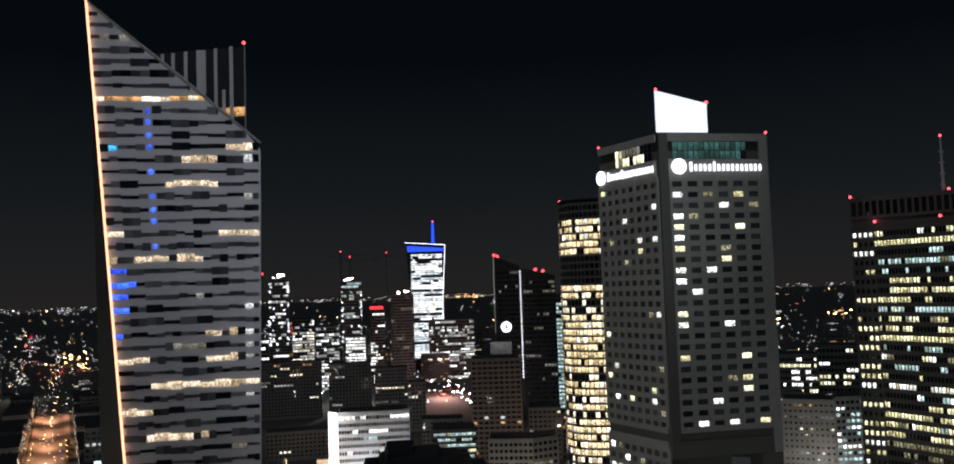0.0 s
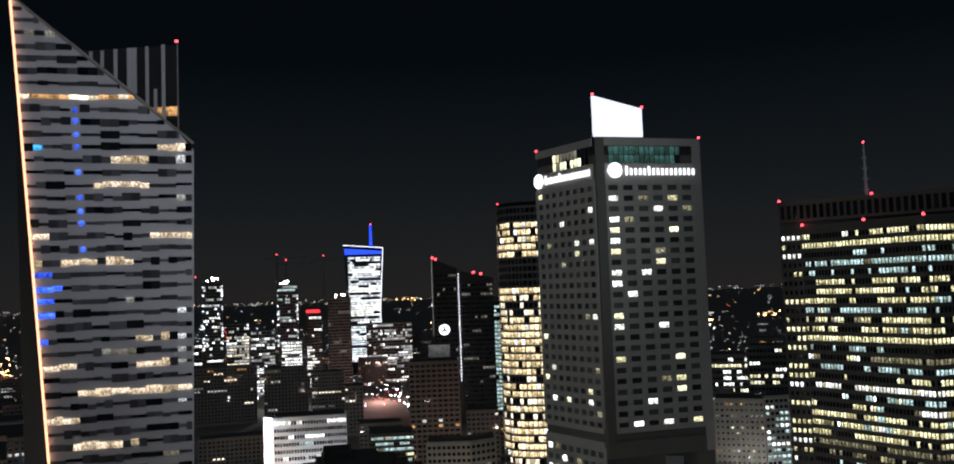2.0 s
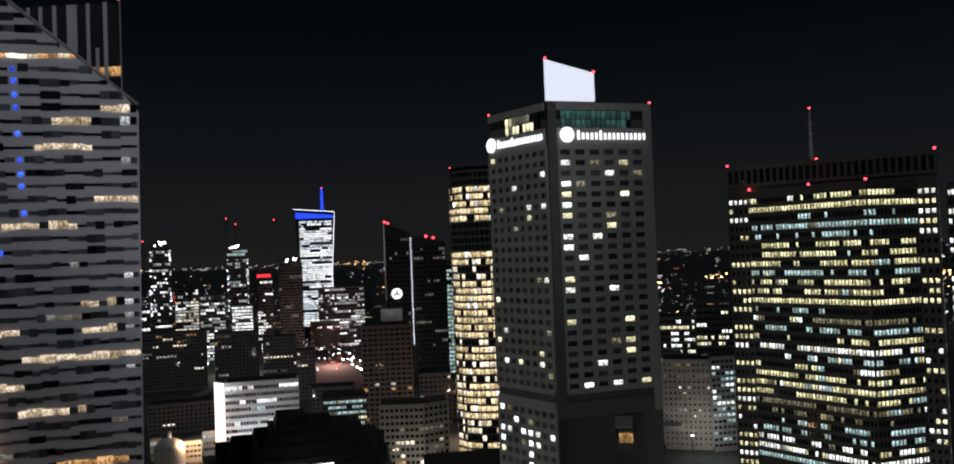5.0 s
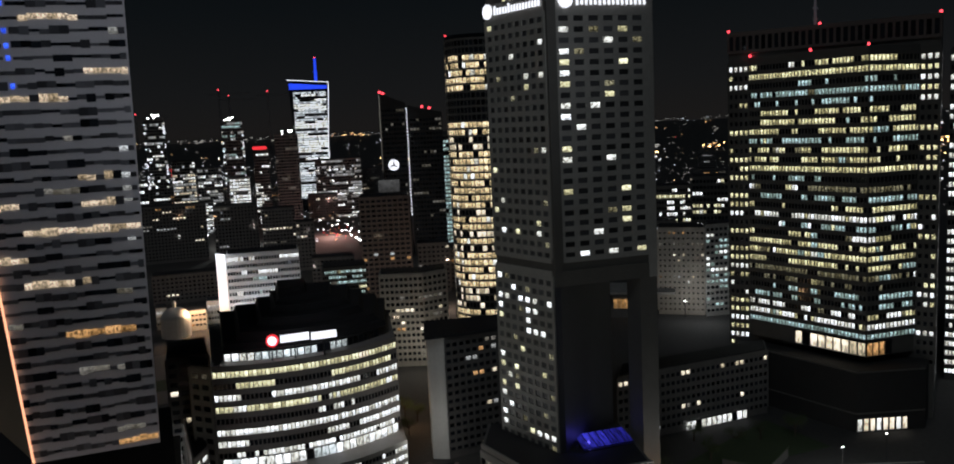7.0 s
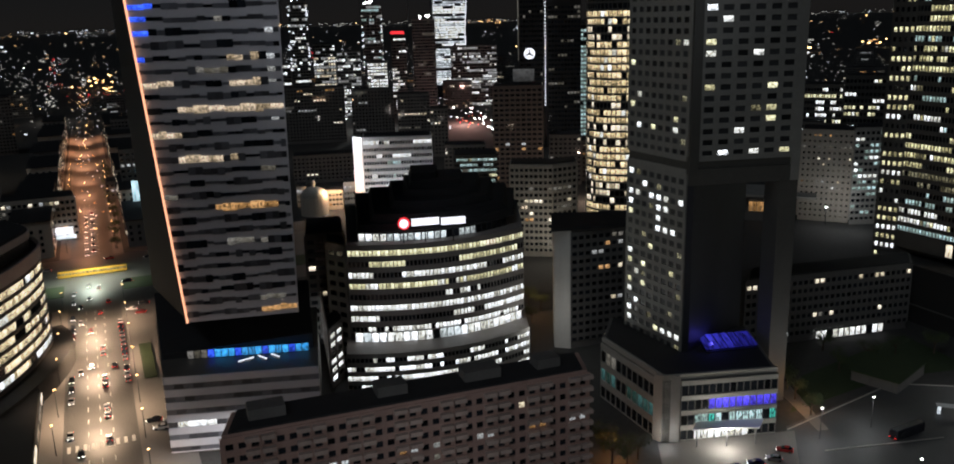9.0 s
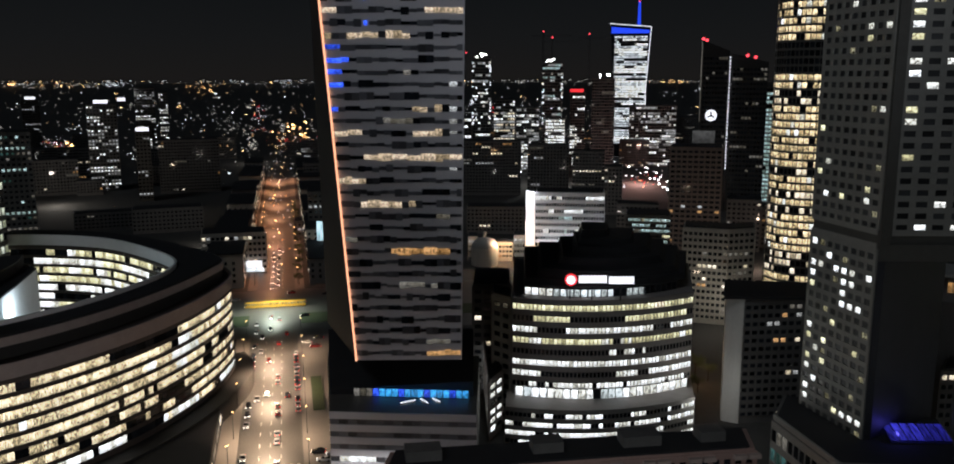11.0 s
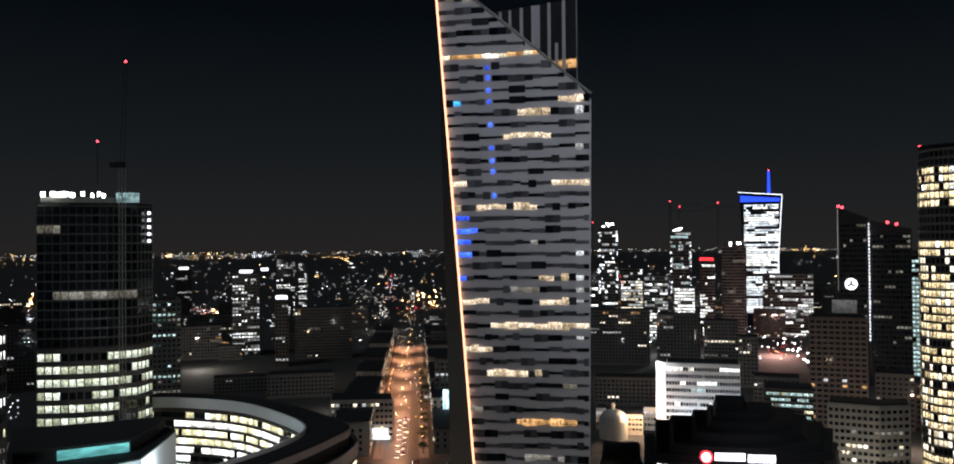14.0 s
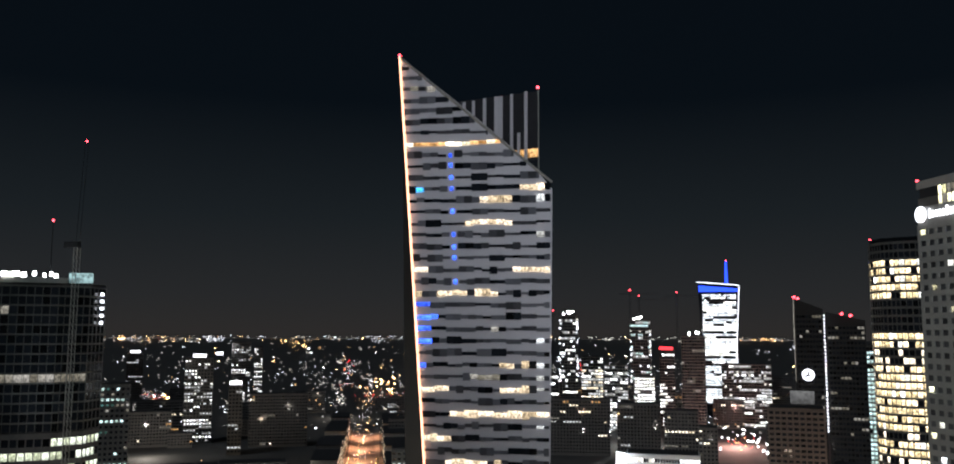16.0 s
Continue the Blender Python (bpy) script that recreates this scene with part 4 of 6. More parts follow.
point_lamp("gable_lamp", P(9.6, 555, 20), 6000, (0.95, 0.97, 1.0), 0.6)

M_CONCRETE_PALE = surface("pale_concrete", (0.52, 0.51, 0.48), 0.85, streak=True)
cb = block("concrete_block", "tall grey concrete apartment slab with a blank end wall", [P(-4.37, 303), P(-7.7, 312)], 18, 42.4, M_CONCRETE_DARK, 14, 8, 72, DIM3, 0.08, most=120)
bm = bmesh.new()
prism(bm, [P(-3.28, 304), P(-4.35, 302.6), P(-4.35, 320), P(-3.2, 322)], 0, 42.6)
part("end_wall", bm, M_CONCRETE_PALE, cb, "blank pale concrete end wall")
bm = bmesh.new()
prism(bm, [P(-3.1, 300.5), P(-8.1, 309), P(-8.0, 332), P(-3.1, 326)], 42.6, 43.6)
part("roof_slab", bm, M_ROOF, cb, "dark overhanging flat roof")
block("brown_block", "dim brown apartment slab with few lit windows", [P(-0.5, 430), P(-3.2, 428), P(-4.7, 436)], 14, 45, M_CONCRETE, 14, [9, 5], 73, DIM3, 0.07)
block("cream_block", "pale cream apartment slab", [P(-18.0, 528), P(-20.8, 526)], 16, 50, M_PLASTER, 15, 10, 74, DIM3, 0.07, band=0.66, pier=0.6)
block("cream_wing", "pale slab wing with bright white stair windows", [P(-20.85, 522), P(-22.4, 530)], 14, 52, M_CONCRETE, 15, 6, 75, [M_WIN_WHITE, M_WIN_COOL], 0.3)
block("lit_office", "far office block with rows of lit windows", [P(-17.8, 760), P(-20.0, 760)], 20, 56, M_CLAD_DARK, 11, 14, 76, [M_WIN_WHITE, M_WIN_YELLOW], 0.5)
block("lit_office", "far office block with rows of lit windows", [P(-20.1, 800), P(-22.2, 800)], 20, 60, M_CLAD_DARK, 11, 10, 77, [M_WIN_WHITE, M_WIN_YELLOW], 0.35)
block("low_block", "long low dark apartment block with a lit ground floor", [P(-15.3, 312), P(-24.4, 354)], 14, 24.5, M_CONCRETE_DARK, 7, 30, 78, DIM3, 0.08, most=100)
shops = thing("shop", P(-20.9, 335, 0), "bright glazed shop along the foot of a dark block", "shop")
p, q = P(-15.3, 312).lerp(P(-24.4, 354), 0.42), P(-15.3, 312).lerp(P(-24.4, 354), 0.84)
pl = facade(shops, [p + normals([p, q])[0] * 0.8, q + normals([p, q])[0] * 0.8], 0.3, 4.2, 1, 12, band=0.2, pier=0.16, proud=0.4, mats=(M_CONCRETE_DARK, M_CONCRETE_DARK), pick=lambda r, c: M_GLASS if c in (2, 9) else M_WIN_WHITE)
panes(shops, pl)
block("right_tower", "glass tower with bright white windows at the edge", [P(-33.9, 420), P(-38, 420)], 30, 134, M_CLAD_DARK, 34, 22, 79, [M_WIN_WHITE], 0.75)
block("flat_block", "pale low block with a bright shop front", [P(29.3, 548), P(25.5, 545)], 18, 24, M_PLASTER, 6, 14, 80, DIM3, 0.1)

M_BALCONY = surface("balcony_panel", (0.42, 0.33, 0.29), 0.8, vary=0.3)
# ---- the long pink apartment block in front ----
apt = block("apartment_block", "long pinkish apartment block with balconies and a dark flat roof", [P(18.9, 185), P(-5.45, 209)], 11, 30, M_PINK, 9, 32, 81, DIM3, 0.06, band=0.5, pier=0.4, most=200, proud=0.4)
a, b = P(18.9, 185), P(-5.45, 209)
t = (b - a).normalized()
n = normals([a, b])[0]
turn = math.atan2(t.y, t.x)
for k in range(8):
    for r in range(9):
        for s in (0.0, 3.4):
            p = a + t * (6 + k * 10.8 + s) + n * 1.0
            z = 4.5 + r * 3.0
            piece("balcony", M_BALCONY, apt, (p.x, p.y, z), (2.9, 1.3, 1.0), turn)
for s, w in ((10, 8), (38, 7), (60, 9), (77, 6)):
    p = a + t * s - n * 6
    bm = bmesh.new()
    box(bm, (p.x, p.y, 31.6), (w, 5, 2.6), math.degrees(turn))
    part("roof_hut", bm, M_CONCRETE_DARK, apt)

# ---- the bowed office with the red emblem ----
M_WIN_ROOM_B = lit_window("hall_window", (0.95, 1.0, 0.95), 1.6, dim=0.3)
bow = thing("bowed_office", P(5, 295, 0), "bow-fronted office building with lit ribbon windows and a dark domed roof", "office building")
bow_top = arc(P(10.05, 281), P(-1.25, 298), 7, 12)
bow_low = arc(P(10.5, 272), P(-1.6, 290), 7, 12)
bm = bmesh.new()
prism(bm, bow_top + [P(-0.9, 345), P(10.0, 345)], 16, 45)
part("upper_wall", bm, M_CLAD_BOW, bow)
bm = bmesh.new()
prism(bm, bow_low + [P(-0.9, 345), P(10.0, 345)], 0, 12.5)
part("lower_wall", bm, M_CLAD_BOW, bow)
bpick = chooser(91, [M_WIN_WHITE, M_WIN_WHITE, M_WIN_YELLOW], 0.8, runs=0.7)
ypick = chooser(96, [M_WIN_YELLOW, M_WIN_YELLOW, M_WIN_WARM], 0.92, runs=0.7)
dimrow = chooser(92, [M_WIN_WHITE], 0.62, runs=0.75)
pl = facade(bow, bow_top, 16.4, 45.2, 8, 4, band=0.5, pier=0.2, proud=0.35, mats=(M_CLAD_BOW, M_CLAD_BOW), pick=lambda r, c: (ypick(r, c) if r > 5 else bpick(r, c)) if r > 3 else dimrow(r, c), each_pier=False)
pl += facade(bow, bow_low, 0.5, 12.5, 4, 4, band=0.5, pier=0.14, proud=0.35, mats=(M_CLAD_GREY, M_CLAD_GREY), pick=chooser(93, [M_WIN_WHITE], 0.7, runs=0.6), each_pier=False)
pl.sort(key=lambda q: -q[1][2])
panes(bow, pl, 300)
pl = facade(bow, arc(P(9.85, 282), P(-1.1, 299), 7, 8), 12.6, 16.4, 1, 3, band=0.1, pier=0.12, proud=0.2, mats=(M_CLAD_GREY, M_CLAD_GREY), pick=chooser(94, [M_WIN_ROOM_B, M_WIN_WHITE], 0.6, runs=0.6), each_pier=False)
panes(bow, pl)
bm = bmesh.new()
prism(bm, arc(P(9.85, 282.3), P(-1.1, 299.3), 7, 8) + [P(-0.9, 345), P(10.0, 345)], 12, 16.6)
part("terrace_core", bm, M_CLAD_DARK, bow)
# attic storey and dome
attic = arc(P(9.3, 286), P(-0.2, 301), 7, 8)
bm = bmesh.new()
prism(bm, attic + [P(0.2, 340), P(9.0, 340)], 45, 48)
part("attic", bm, M_CLAD_DARK, bow)
pl = facade(bow, attic, 45.1, 48, 1, 3, band=0.2, pier=0.2, proud=0.2, mats=(M_DARK_STEEL, M_DARK_STEEL), pick=chooser(95, [M_WIN_WHITE, M_WIN_DIM, M_WIN_ROOM_B], 0.6, runs=0.5), each_pier=False)
panes(bow, pl)
def tier(a0, d0, a1, d1, bulge, far, z0, z1, shrink):
    """One step of the roof: a bowed block whose sides lean in by shrink metres."""
    plan = arc(P(a0, d0), P(a1, d1), bulge, 10) + [P(a1, far), P(a0, far)]
    m = sum(plan, Vector((0, 0))) / len(plan)
    bm = bmesh.new()
    lo = [bm.verts.new((q.x, q.y, z0)) for q in plan]
    hi = [bm.verts.new((*(q + (m - q).normalized() * shrink), z1)) for q in plan]
    bm.faces.new(lo[::-1])
    bm.faces.new(hi)
    for k in range(len(plan)):
        j = (k + 1) % len(plan)
        bm.faces.new((lo[k], lo[j], hi[j], hi[k]))
    bmesh.ops.recalc_face_normals(bm, faces=bm.faces)
    return bm


dome = part("roof", tier(9.35, 288, -0.75, 303, 7, 344, 48.0, 50.0, 0.5), M_ROOF, bow, "dark roof rising in steps")
for a0, d0, a1, d1, bulge, far, z0, z1, shrink in ((8.5, 292, -0.3, 305, 7, 343, 50.0, 52.2, 1.6), (7.2, 300, 0.6, 309, 6, 342, 52.2, 54.6, 1.8), (6.3, 308, 1.4, 313, 5, 341, 54.6, 56.8, 1.8), (5.95, 314, 2.5, 318, 3, 340, 56.8, 58.4, 1.2), (5.8, 319, 4.1, 321, 1, 338, 58.4, 60.6, 0.5)):
    part("roof_step", tier(a0, d0, a1, d1, bulge, far, z0, z1, shrink), M_ROOF, dome)
rs = thing("roof_sign", P(5, 279, 45), "white illuminated sign bar with a round red-rimmed emblem", "sign")
c = P(6.34, 279, 51.6)
bm = bmesh.new()
bmesh.ops.create_cone(bm, cap_ends=True, segments=28, radius1=1.9, radius2=1.9, depth=0.5, matrix=Matrix.Translation(c) @ Matrix.Rotation(radians(90), 4, "X"))
part("disc", bm, M_RED_GLOW, rs, "red disc")
bm = bmesh.new()
bmesh.ops.create_cone(bm, cap_ends=True, segments=28, radius1=1.35, radius2=1.35, depth=0.5, matrix=Matrix.Translation(c + Vector((0, -0.3, 0))) @ Matrix.Rotation(radians(90), 4, "X"))
part("disc_middle", bm, M_WHITE_GLOW, rs, "white disc")
for a0, a1 in ((5.85, 4.1), (3.95, 2.4)):
    p, q = P(a0, 278.5), P(a1, 280)
    m = (p + q) / 2
    piece("sign_bar", M_WHITE_GLOW, rs, (m.x, m.y, 51.9), ((q - p).length, 0.4, 2.2), math.atan2((q - p).y, (q - p).x))
for az in (6.4, 5.0, 3.2):
    piece("sign_post", M_DARK_STEEL, rs, P(az, 280.5, 48.4), (0.4, 0.4, 6.6), 0)
block("stair_pylon", "plain grey stair pylon at the end of the bowed office", [P(11.3, 292), P(10.2, 286)], 10, 44, M_CLAD_GREY, 12, 2, 197, [M_WIN_DIM], -0.2)
block("dark_neighbour", "dark block beside the bowed office", [P(12.6, 318), P(10.2, 318)], 24, 41, M_CONCRETE_DARK, 12, 4, 97, DIM3, 0.03)
block("office_wing", "low white-lit side wing of the bowed office", [P(12.1, 352), P(11.55, 274), P(10.7, 284)], 12, 20, M_CLAD_BOW, 6, [14, 2], 98, [M_WIN_WHITE], 0.75, most=60)

# ---- the horseshoe office on the left ----
M_WIN_ROOM = lit_window("office_room_window", (1.0, 0.77, 0.42), 2.5, dim=0.06, cells=5.0, tall=1.7, bars=3)
def survey(x, y):
    """A plan place from rough eastings and northings, by its bearing and distance."""
    return P(math.degrees(math.atan2(-x, y)), math.hypot(x, y))


RING_C = tuple(survey(-226, 262))
ring = thing("horseshoe_office", (RING_C[0], RING_C[1], 0), "horseshoe-shaped office building with lit ribbon windows and a dark roof", "office building")


def smooth_line(ctrl, n):
    """A smooth line through a few plan points."""
    q = [survey(*c) for c in ctrl]
    q = [q[0] * 2 - q[1]] + q + [q[-1] * 2 - q[-2]]
    m = len(q) - 3
    out = []
    for i in range(n + 1):
        u = i / n * m
        k = min(int(u), m - 1)
        t = u - k
        p0, p1, p2, p3 = q[k:k + 4]
        out.append(0.5 * ((2 * p1) + (p2 - p0) * t + (2 * p0 - 5 * p1 + 4 * p2 - p3) * t * t + (3 * p1 - p0 - 3 * p2 + p3) * t ** 3))
    return out


def hoop(bm, line_a, line_b, z0, z1):
    """A solid between two plan lines of the same count."""
    va = [[bm.verts.new((p.x, p.y, z)) for p in line_a] for z in (z0, z1)]
    vb = [[bm.verts.new((p.x, p.y, z)) for p in line_b] for z in (z0, z1)]
    for i in range(len(line_a) - 1):
        bm.faces.new((va[0][i], va[0][i + 1], va[1][i + 1], va[1][i]))
        bm.faces.new((vb[0][i + 1], vb[0][i], vb[1][i], vb[1][i + 1]))
        bm.faces.new((va[1][i], va[1][i + 1], vb[1][i + 1], vb[1][i]))
        bm.faces.new((va[0][i + 1], va[0][i], vb[0][i], vb[0][i + 1]))
    for i in (0, len(line_a) - 1):
        bm.faces.new((va[0][i], va[1][i], vb[1][i], vb[0][i]))
    bmesh.ops.recalc_face_normals(bm, faces=bm.faces)


outer = smooth_line([(-183, 177), (-166, 198), (-156, 226), (-152.5, 256), (-155, 286), (-163, 309), (-185, 330), (-215, 348), (-250, 360), (-285, 358)], 45)
middle = smooth_line([(-186, 184), (-172, 203), (-163, 229), (-159.5, 258), (-160.5, 288), (-165, 308), (-187, 326), (-217, 343), (-250, 354), (-285, 352)], 45)
inner = smooth_line([(-196, 190), (-182, 207), (-172, 232), (-168.5, 258), (-170, 280), (-178, 298), (-201, 317), (-230, 333), (-260, 336), (-288, 330)], 45)
RING_TOP = 47.0
bm = bmesh.new()
hoop(bm, outer, inner, 0, 40.8)
part("wall", bm, M_CLAD_RING, ring)
bm = bmesh.new()
hoop(bm, middle, inner, 40.8, RING_TOP)
part("upper_wall", bm, M_STONE_AND_SHADE, ring, "dark set-back roof storey")
rpick = chooser(101, [M_WIN_ROOM, M_WIN_ROOM, M_WIN_WHITE], 0.92, runs=0.6)


def loop_normals(pts, centre, sign):
    out = []
    for i in range(len(pts)):
        t = (pts[min(i + 1, len(pts) - 1)] - pts[max(i - 1, 0)]).normalized()
        nn = Vector((t.y, -t.x))
        if nn.dot(pts[i] - Vector(centre)) * sign < 0:
            nn = -nn
        out.append(nn)
    return out


def ring_front(pts, sign, z0, z1, rows, cols, pick, seg):
    nr = loop_normals(pts, RING_C, sign)
    h = (z1 - z0) / rows
    for r in range(rows + 1):
        bm = bmesh.new()
        lo, hi = z0 + r * h - 0.62, z0 + r * h + 0.62
        ribbon(bm, pts, 0.55, lo, hi, nr)
        part("floor_band", bm, M_CLAD_RING, ring)
    out = []
    for i in range(len(pts) - 1):
        if i not in seg:
            continue
        a, b = pts[i], pts[i + 1]
        t = (b - a).normalized()
        nn = (nr[i] + nr[i + 1]).normalized()
        turn = math.atan2(t.y, t.x) + (math.pi if nn.dot(Vector((t.y, -t.x))) < 0 else 0)
        w = (b - a).length / cols
        for j in range(cols):
            p = a + t * (w * (j + 0.5)) + nn * 0.12
            for r in range(rows):
                out.append((pick(r, i * cols + j), (p.x, p.y, z0 + (r + 0.5) * h), (w * 0.97, 0.1, h - 1.0), turn))
    return out


RING_SEG = range(0, 27)
pl = ring_front(outer, 1, 8, 37.2, 8, 3, rpick, RING_SEG)
pl2 = ring_front(inner, -1, 13, 43, 8, 3, chooser(102, [M_WIN_WHITE, M_WIN_YELLOW], 0.85, runs=0.7), range(22, 45))
panes(ring, pl[:], 300)
panes(ring, pl2, 150)
for pts, sign, w, z0, z1, mat in ((outer, 1, 0.7, 37.9, 42.0, M_CLAD_STONE), (inner, -1, 0.8, 44.2, RING_TOP + 1.6, M_WHITE_WALL), (middle, 1, 0.5, RING_TOP - 2.6, RING_TOP - 0.2, M_CLAD_STONE)):
    bm = bmesh.new()
    ribbon(bm, pts, w, z0, z1, loop_normals(pts, RING_C, sign))
    part("parapet", bm, mat, ring, "parapet band")
bm = bmesh.new()
hoop(bm, [p.lerp(q, 0.06) for p, q in zip(middle, inner)], [p.lerp(q, 0.94) for p, q in zip(middle, inner)], RING_TOP - 0.1, RING_TOP + 0.4)
part("roof", bm, M_ROOF, ring, "dark roof strip")
# low dark wing between the plinth and the avenue
annex = thing("low_wing", on_street(-40, -30), "low dark flat-roofed wing beside the avenue", "building")
plan = [on_street(a, q).xy for a, q in ((-160, -16.4), (62, -16.4), (40, -20), (16, -28), (-8, -43), (-30, -66), (-160, -66))]
bm = bmesh.new()
prism(bm, plan, 0, 5.4)
part("wall", bm, M_STONE_AND_SHADE, annex)
mid = sum(plan, Vector((0, 0))) / len(plan)
bm = bmesh.new()
prism(bm, [mid + (q - mid) * 0.985 for q in plan], 5.4, 5.7)
part("roof", bm, M_ROOF, annex)
for k in range(9):
    c = on_street(-60 + k * 14, -16.2, 2.2)
    piece("shop_window", M_WIN_DIM if k % 3 else M_WIN_WARM, annex, c, (0.2, 9, 2.4), radians(STREET_AZ))
# plinth
bm = bmesh.new()
ribbon(bm, outer[:28], 7, 0, 6.5, loop_normals(outer[:28], RING_C, 1))
part("plinth", bm, M_STONE_AND_SHADE, ring)
# round glass stair at the near end
c = P(46.8, 256)
bm = bmesh.new()
bmesh.ops.create_cone(bm, cap_ends=True, segments=28, radius1=5.2, radius2=5.2, depth=42, matrix=Matrix.Translation((c.x, c.y, 21)))
part("stair_core", bm, M_GLASS, ring)
for z in range(2, 44, 4):
    bm = bmesh.new()
    bmesh.ops.create_cone(bm, cap_ends=True, segments=28, radius1=5.7, radius2=5.7, depth=0.7, matrix=Matrix.Translation((c.x, c.y, z)))
    part("stair_floor", bm, M_CLAD_RING, ring)
for k in range(14):
    ang = radians(360 * k / 14)
    for z in range(2, 42, 4):
        if math.cos(ang - math.atan2(-c.y, -c.x)) > -0.1:
            piece("window_pane", M_WIN_WARM if (k * 5 + z) % 3 else M_GLASS, ring, (c.x + 5.3 * math.cos(ang), c.y + 5.3 * math.sin(ang), z + 2.0), (2.1, 0.1, 2.9), ang + math.pi / 2)

# white drum in the court
drum = thing("white_drum", P(42, 330, 0), "curved white wall lit by cool lamps with a dark roof", "hall")
dr = [P(47.5, 286), P(46.0, 289), P(43.5, 293), P(41.5, 297), P(40.2, 301), P(39.3, 318), P(38.3, 342)]
bm = bmesh.new()
prism(bm, dr + [P(38.6, 350), P(47, 350)], 0, 49.8)
part("wall", bm, M_WHITE_WALL, drum)
bm = bmesh.new()
for inset, z0, z1 in ((0.0, 49.8, 50.3), (0.6, 50.3, 53.3), (0.0, 53.3, 54.0)):
    line = dr if z0 < 50 else [P(46.8, 309 + inset), P(44.6, 310 + inset), P(42.5, 310.6 + inset), P(40.7 + inset * 0.1, 313 + inset), P(39.2 + inset * 0.1, 337)]
    prism(bm, line + [P(38.9, 349.5), P(46.9, 349.5)], z0, z1)
part("roof", bm, M_ROOF, drum)
q0, q1 = P(44.6, 308.4), P(40.85, 311.6)
m = (q0 + q1) / 2
piece("clerestory", lit_window("teal_clerestory", (0.3, 0.95, 0.88), 0.8, dim=0.7), drum, (m.x, m.y, 51.8), ((q0 - q1).length, 0.5, 2.9), math.atan2((q1 - q0).y, (q1 - q0).x))
point_lamp("wall_washer", P(43.6, 275, 46), 34000, (0.72, 0.95, 1.0), 1.0)
point_lamp("wall_washer", P(38.9, 305, 43), 10000, (0.85, 0.97, 1.0), 1.0)

# ---- the office block at the left edge ----
sky = block("dark_office_slab", "dark office slab with scattered lit windows", [P(57.4, 165), P(47.15, 236)], 40, 97, M_STONE_AND_SHADE, 27, 44, 111, [M_WIN_YELLOW, M_WIN_WHITE, M_WIN_WARM], 0.42, band=0.48, pier=0.34, most=200, runs=0.62)

# ---- tower under construction ----
con = thing("unfinished_tower", P(42.5, 430, 0), "unfinished rounded tower with lit lower floors and work lights on top", "skyscraper")
cpts = [P(45.6, 424), P(44, 419), P(42, 417), P(40.4, 421), P(39.6, 432), P(39.7, 450)]
bm = bmesh.new()
prism(bm, cpts + [P(45.5, 455)], 0, 133)
part("core", bm, M_STONE_AND_SHADE, con)
cpick = chooser(121, [M_WIN_YELLOW, M_WIN_YELLOW, M_WIN_WHITE], 0.78, runs=0.5)
M_WIN_PALE = lit_window("pale_site_light", (0.97, 1.0, 0.62), 1.0, dim=0.25, cells=5.0)
pl = facade(con, cpts, 15, 73, 11, [4, 5, 5, 4, 4], band=0.42, pier=0.16, proud=0.4, mats=(M_CONCRETE_DARK, M_CONCRETE_DARK), pick=lambda r, c: M_WIN_PALE if cpick(r, c) is not M_GLASS else M_GLASS)
panes(con, pl, 80)
upick = chooser(122, [M_WIN_DIM], -0.2)
pl = facade(con, cpts, 73.5, 132, 15, [4, 5, 5, 4, 4], band=0.18, pier=0.08, proud=0.4, mats=(M_CLAD_DARK, M_CLAD_DARK), pick=lambda r, c: M_WIN_DIM if r == 5 and 1 < c < 14 else upick(r, c), each_pier=False)
panes(con, pl, 40)
for k in range(9):
    p = P(45.3 - k * 0.4 + 0.12 * math.sin(k * 5), 417.5, 136.2 + 0.5 * math.sin(k * 3))
    piece("work_light", M_LAMP_WHITE, con, p, (1.5 + 0.6 * math.sin(k * 7), 0.8, 1.7), radians(42))
p, q = P(45.4, 418.5, 134), P(41.6, 417, 134)
m = (p + q) / 2
piece("work_deck", M_CONCRETE, con, m, ((p - q).length, 0.8, 2.2), math.atan2((p - q).y, (p - q).x))
p = P(40.9, 418, 135.2)
piece("site_cabin", lit_window("cabin_light", (0.7, 1.0, 0.95), 0.5), con, p, (9, 2, 4), radians(40))
for k in range(5):
    piece("work_light", M_WHITE_GLOW, con, P(39.75, 427, 117 + k * 3), (1.0, 1.0, 1.2), 0)
crane = thing("tower_crane", P(41.2, 412, 0), "tall slim tower crane with red warning lights", "crane")
c = P(41.2, 412)


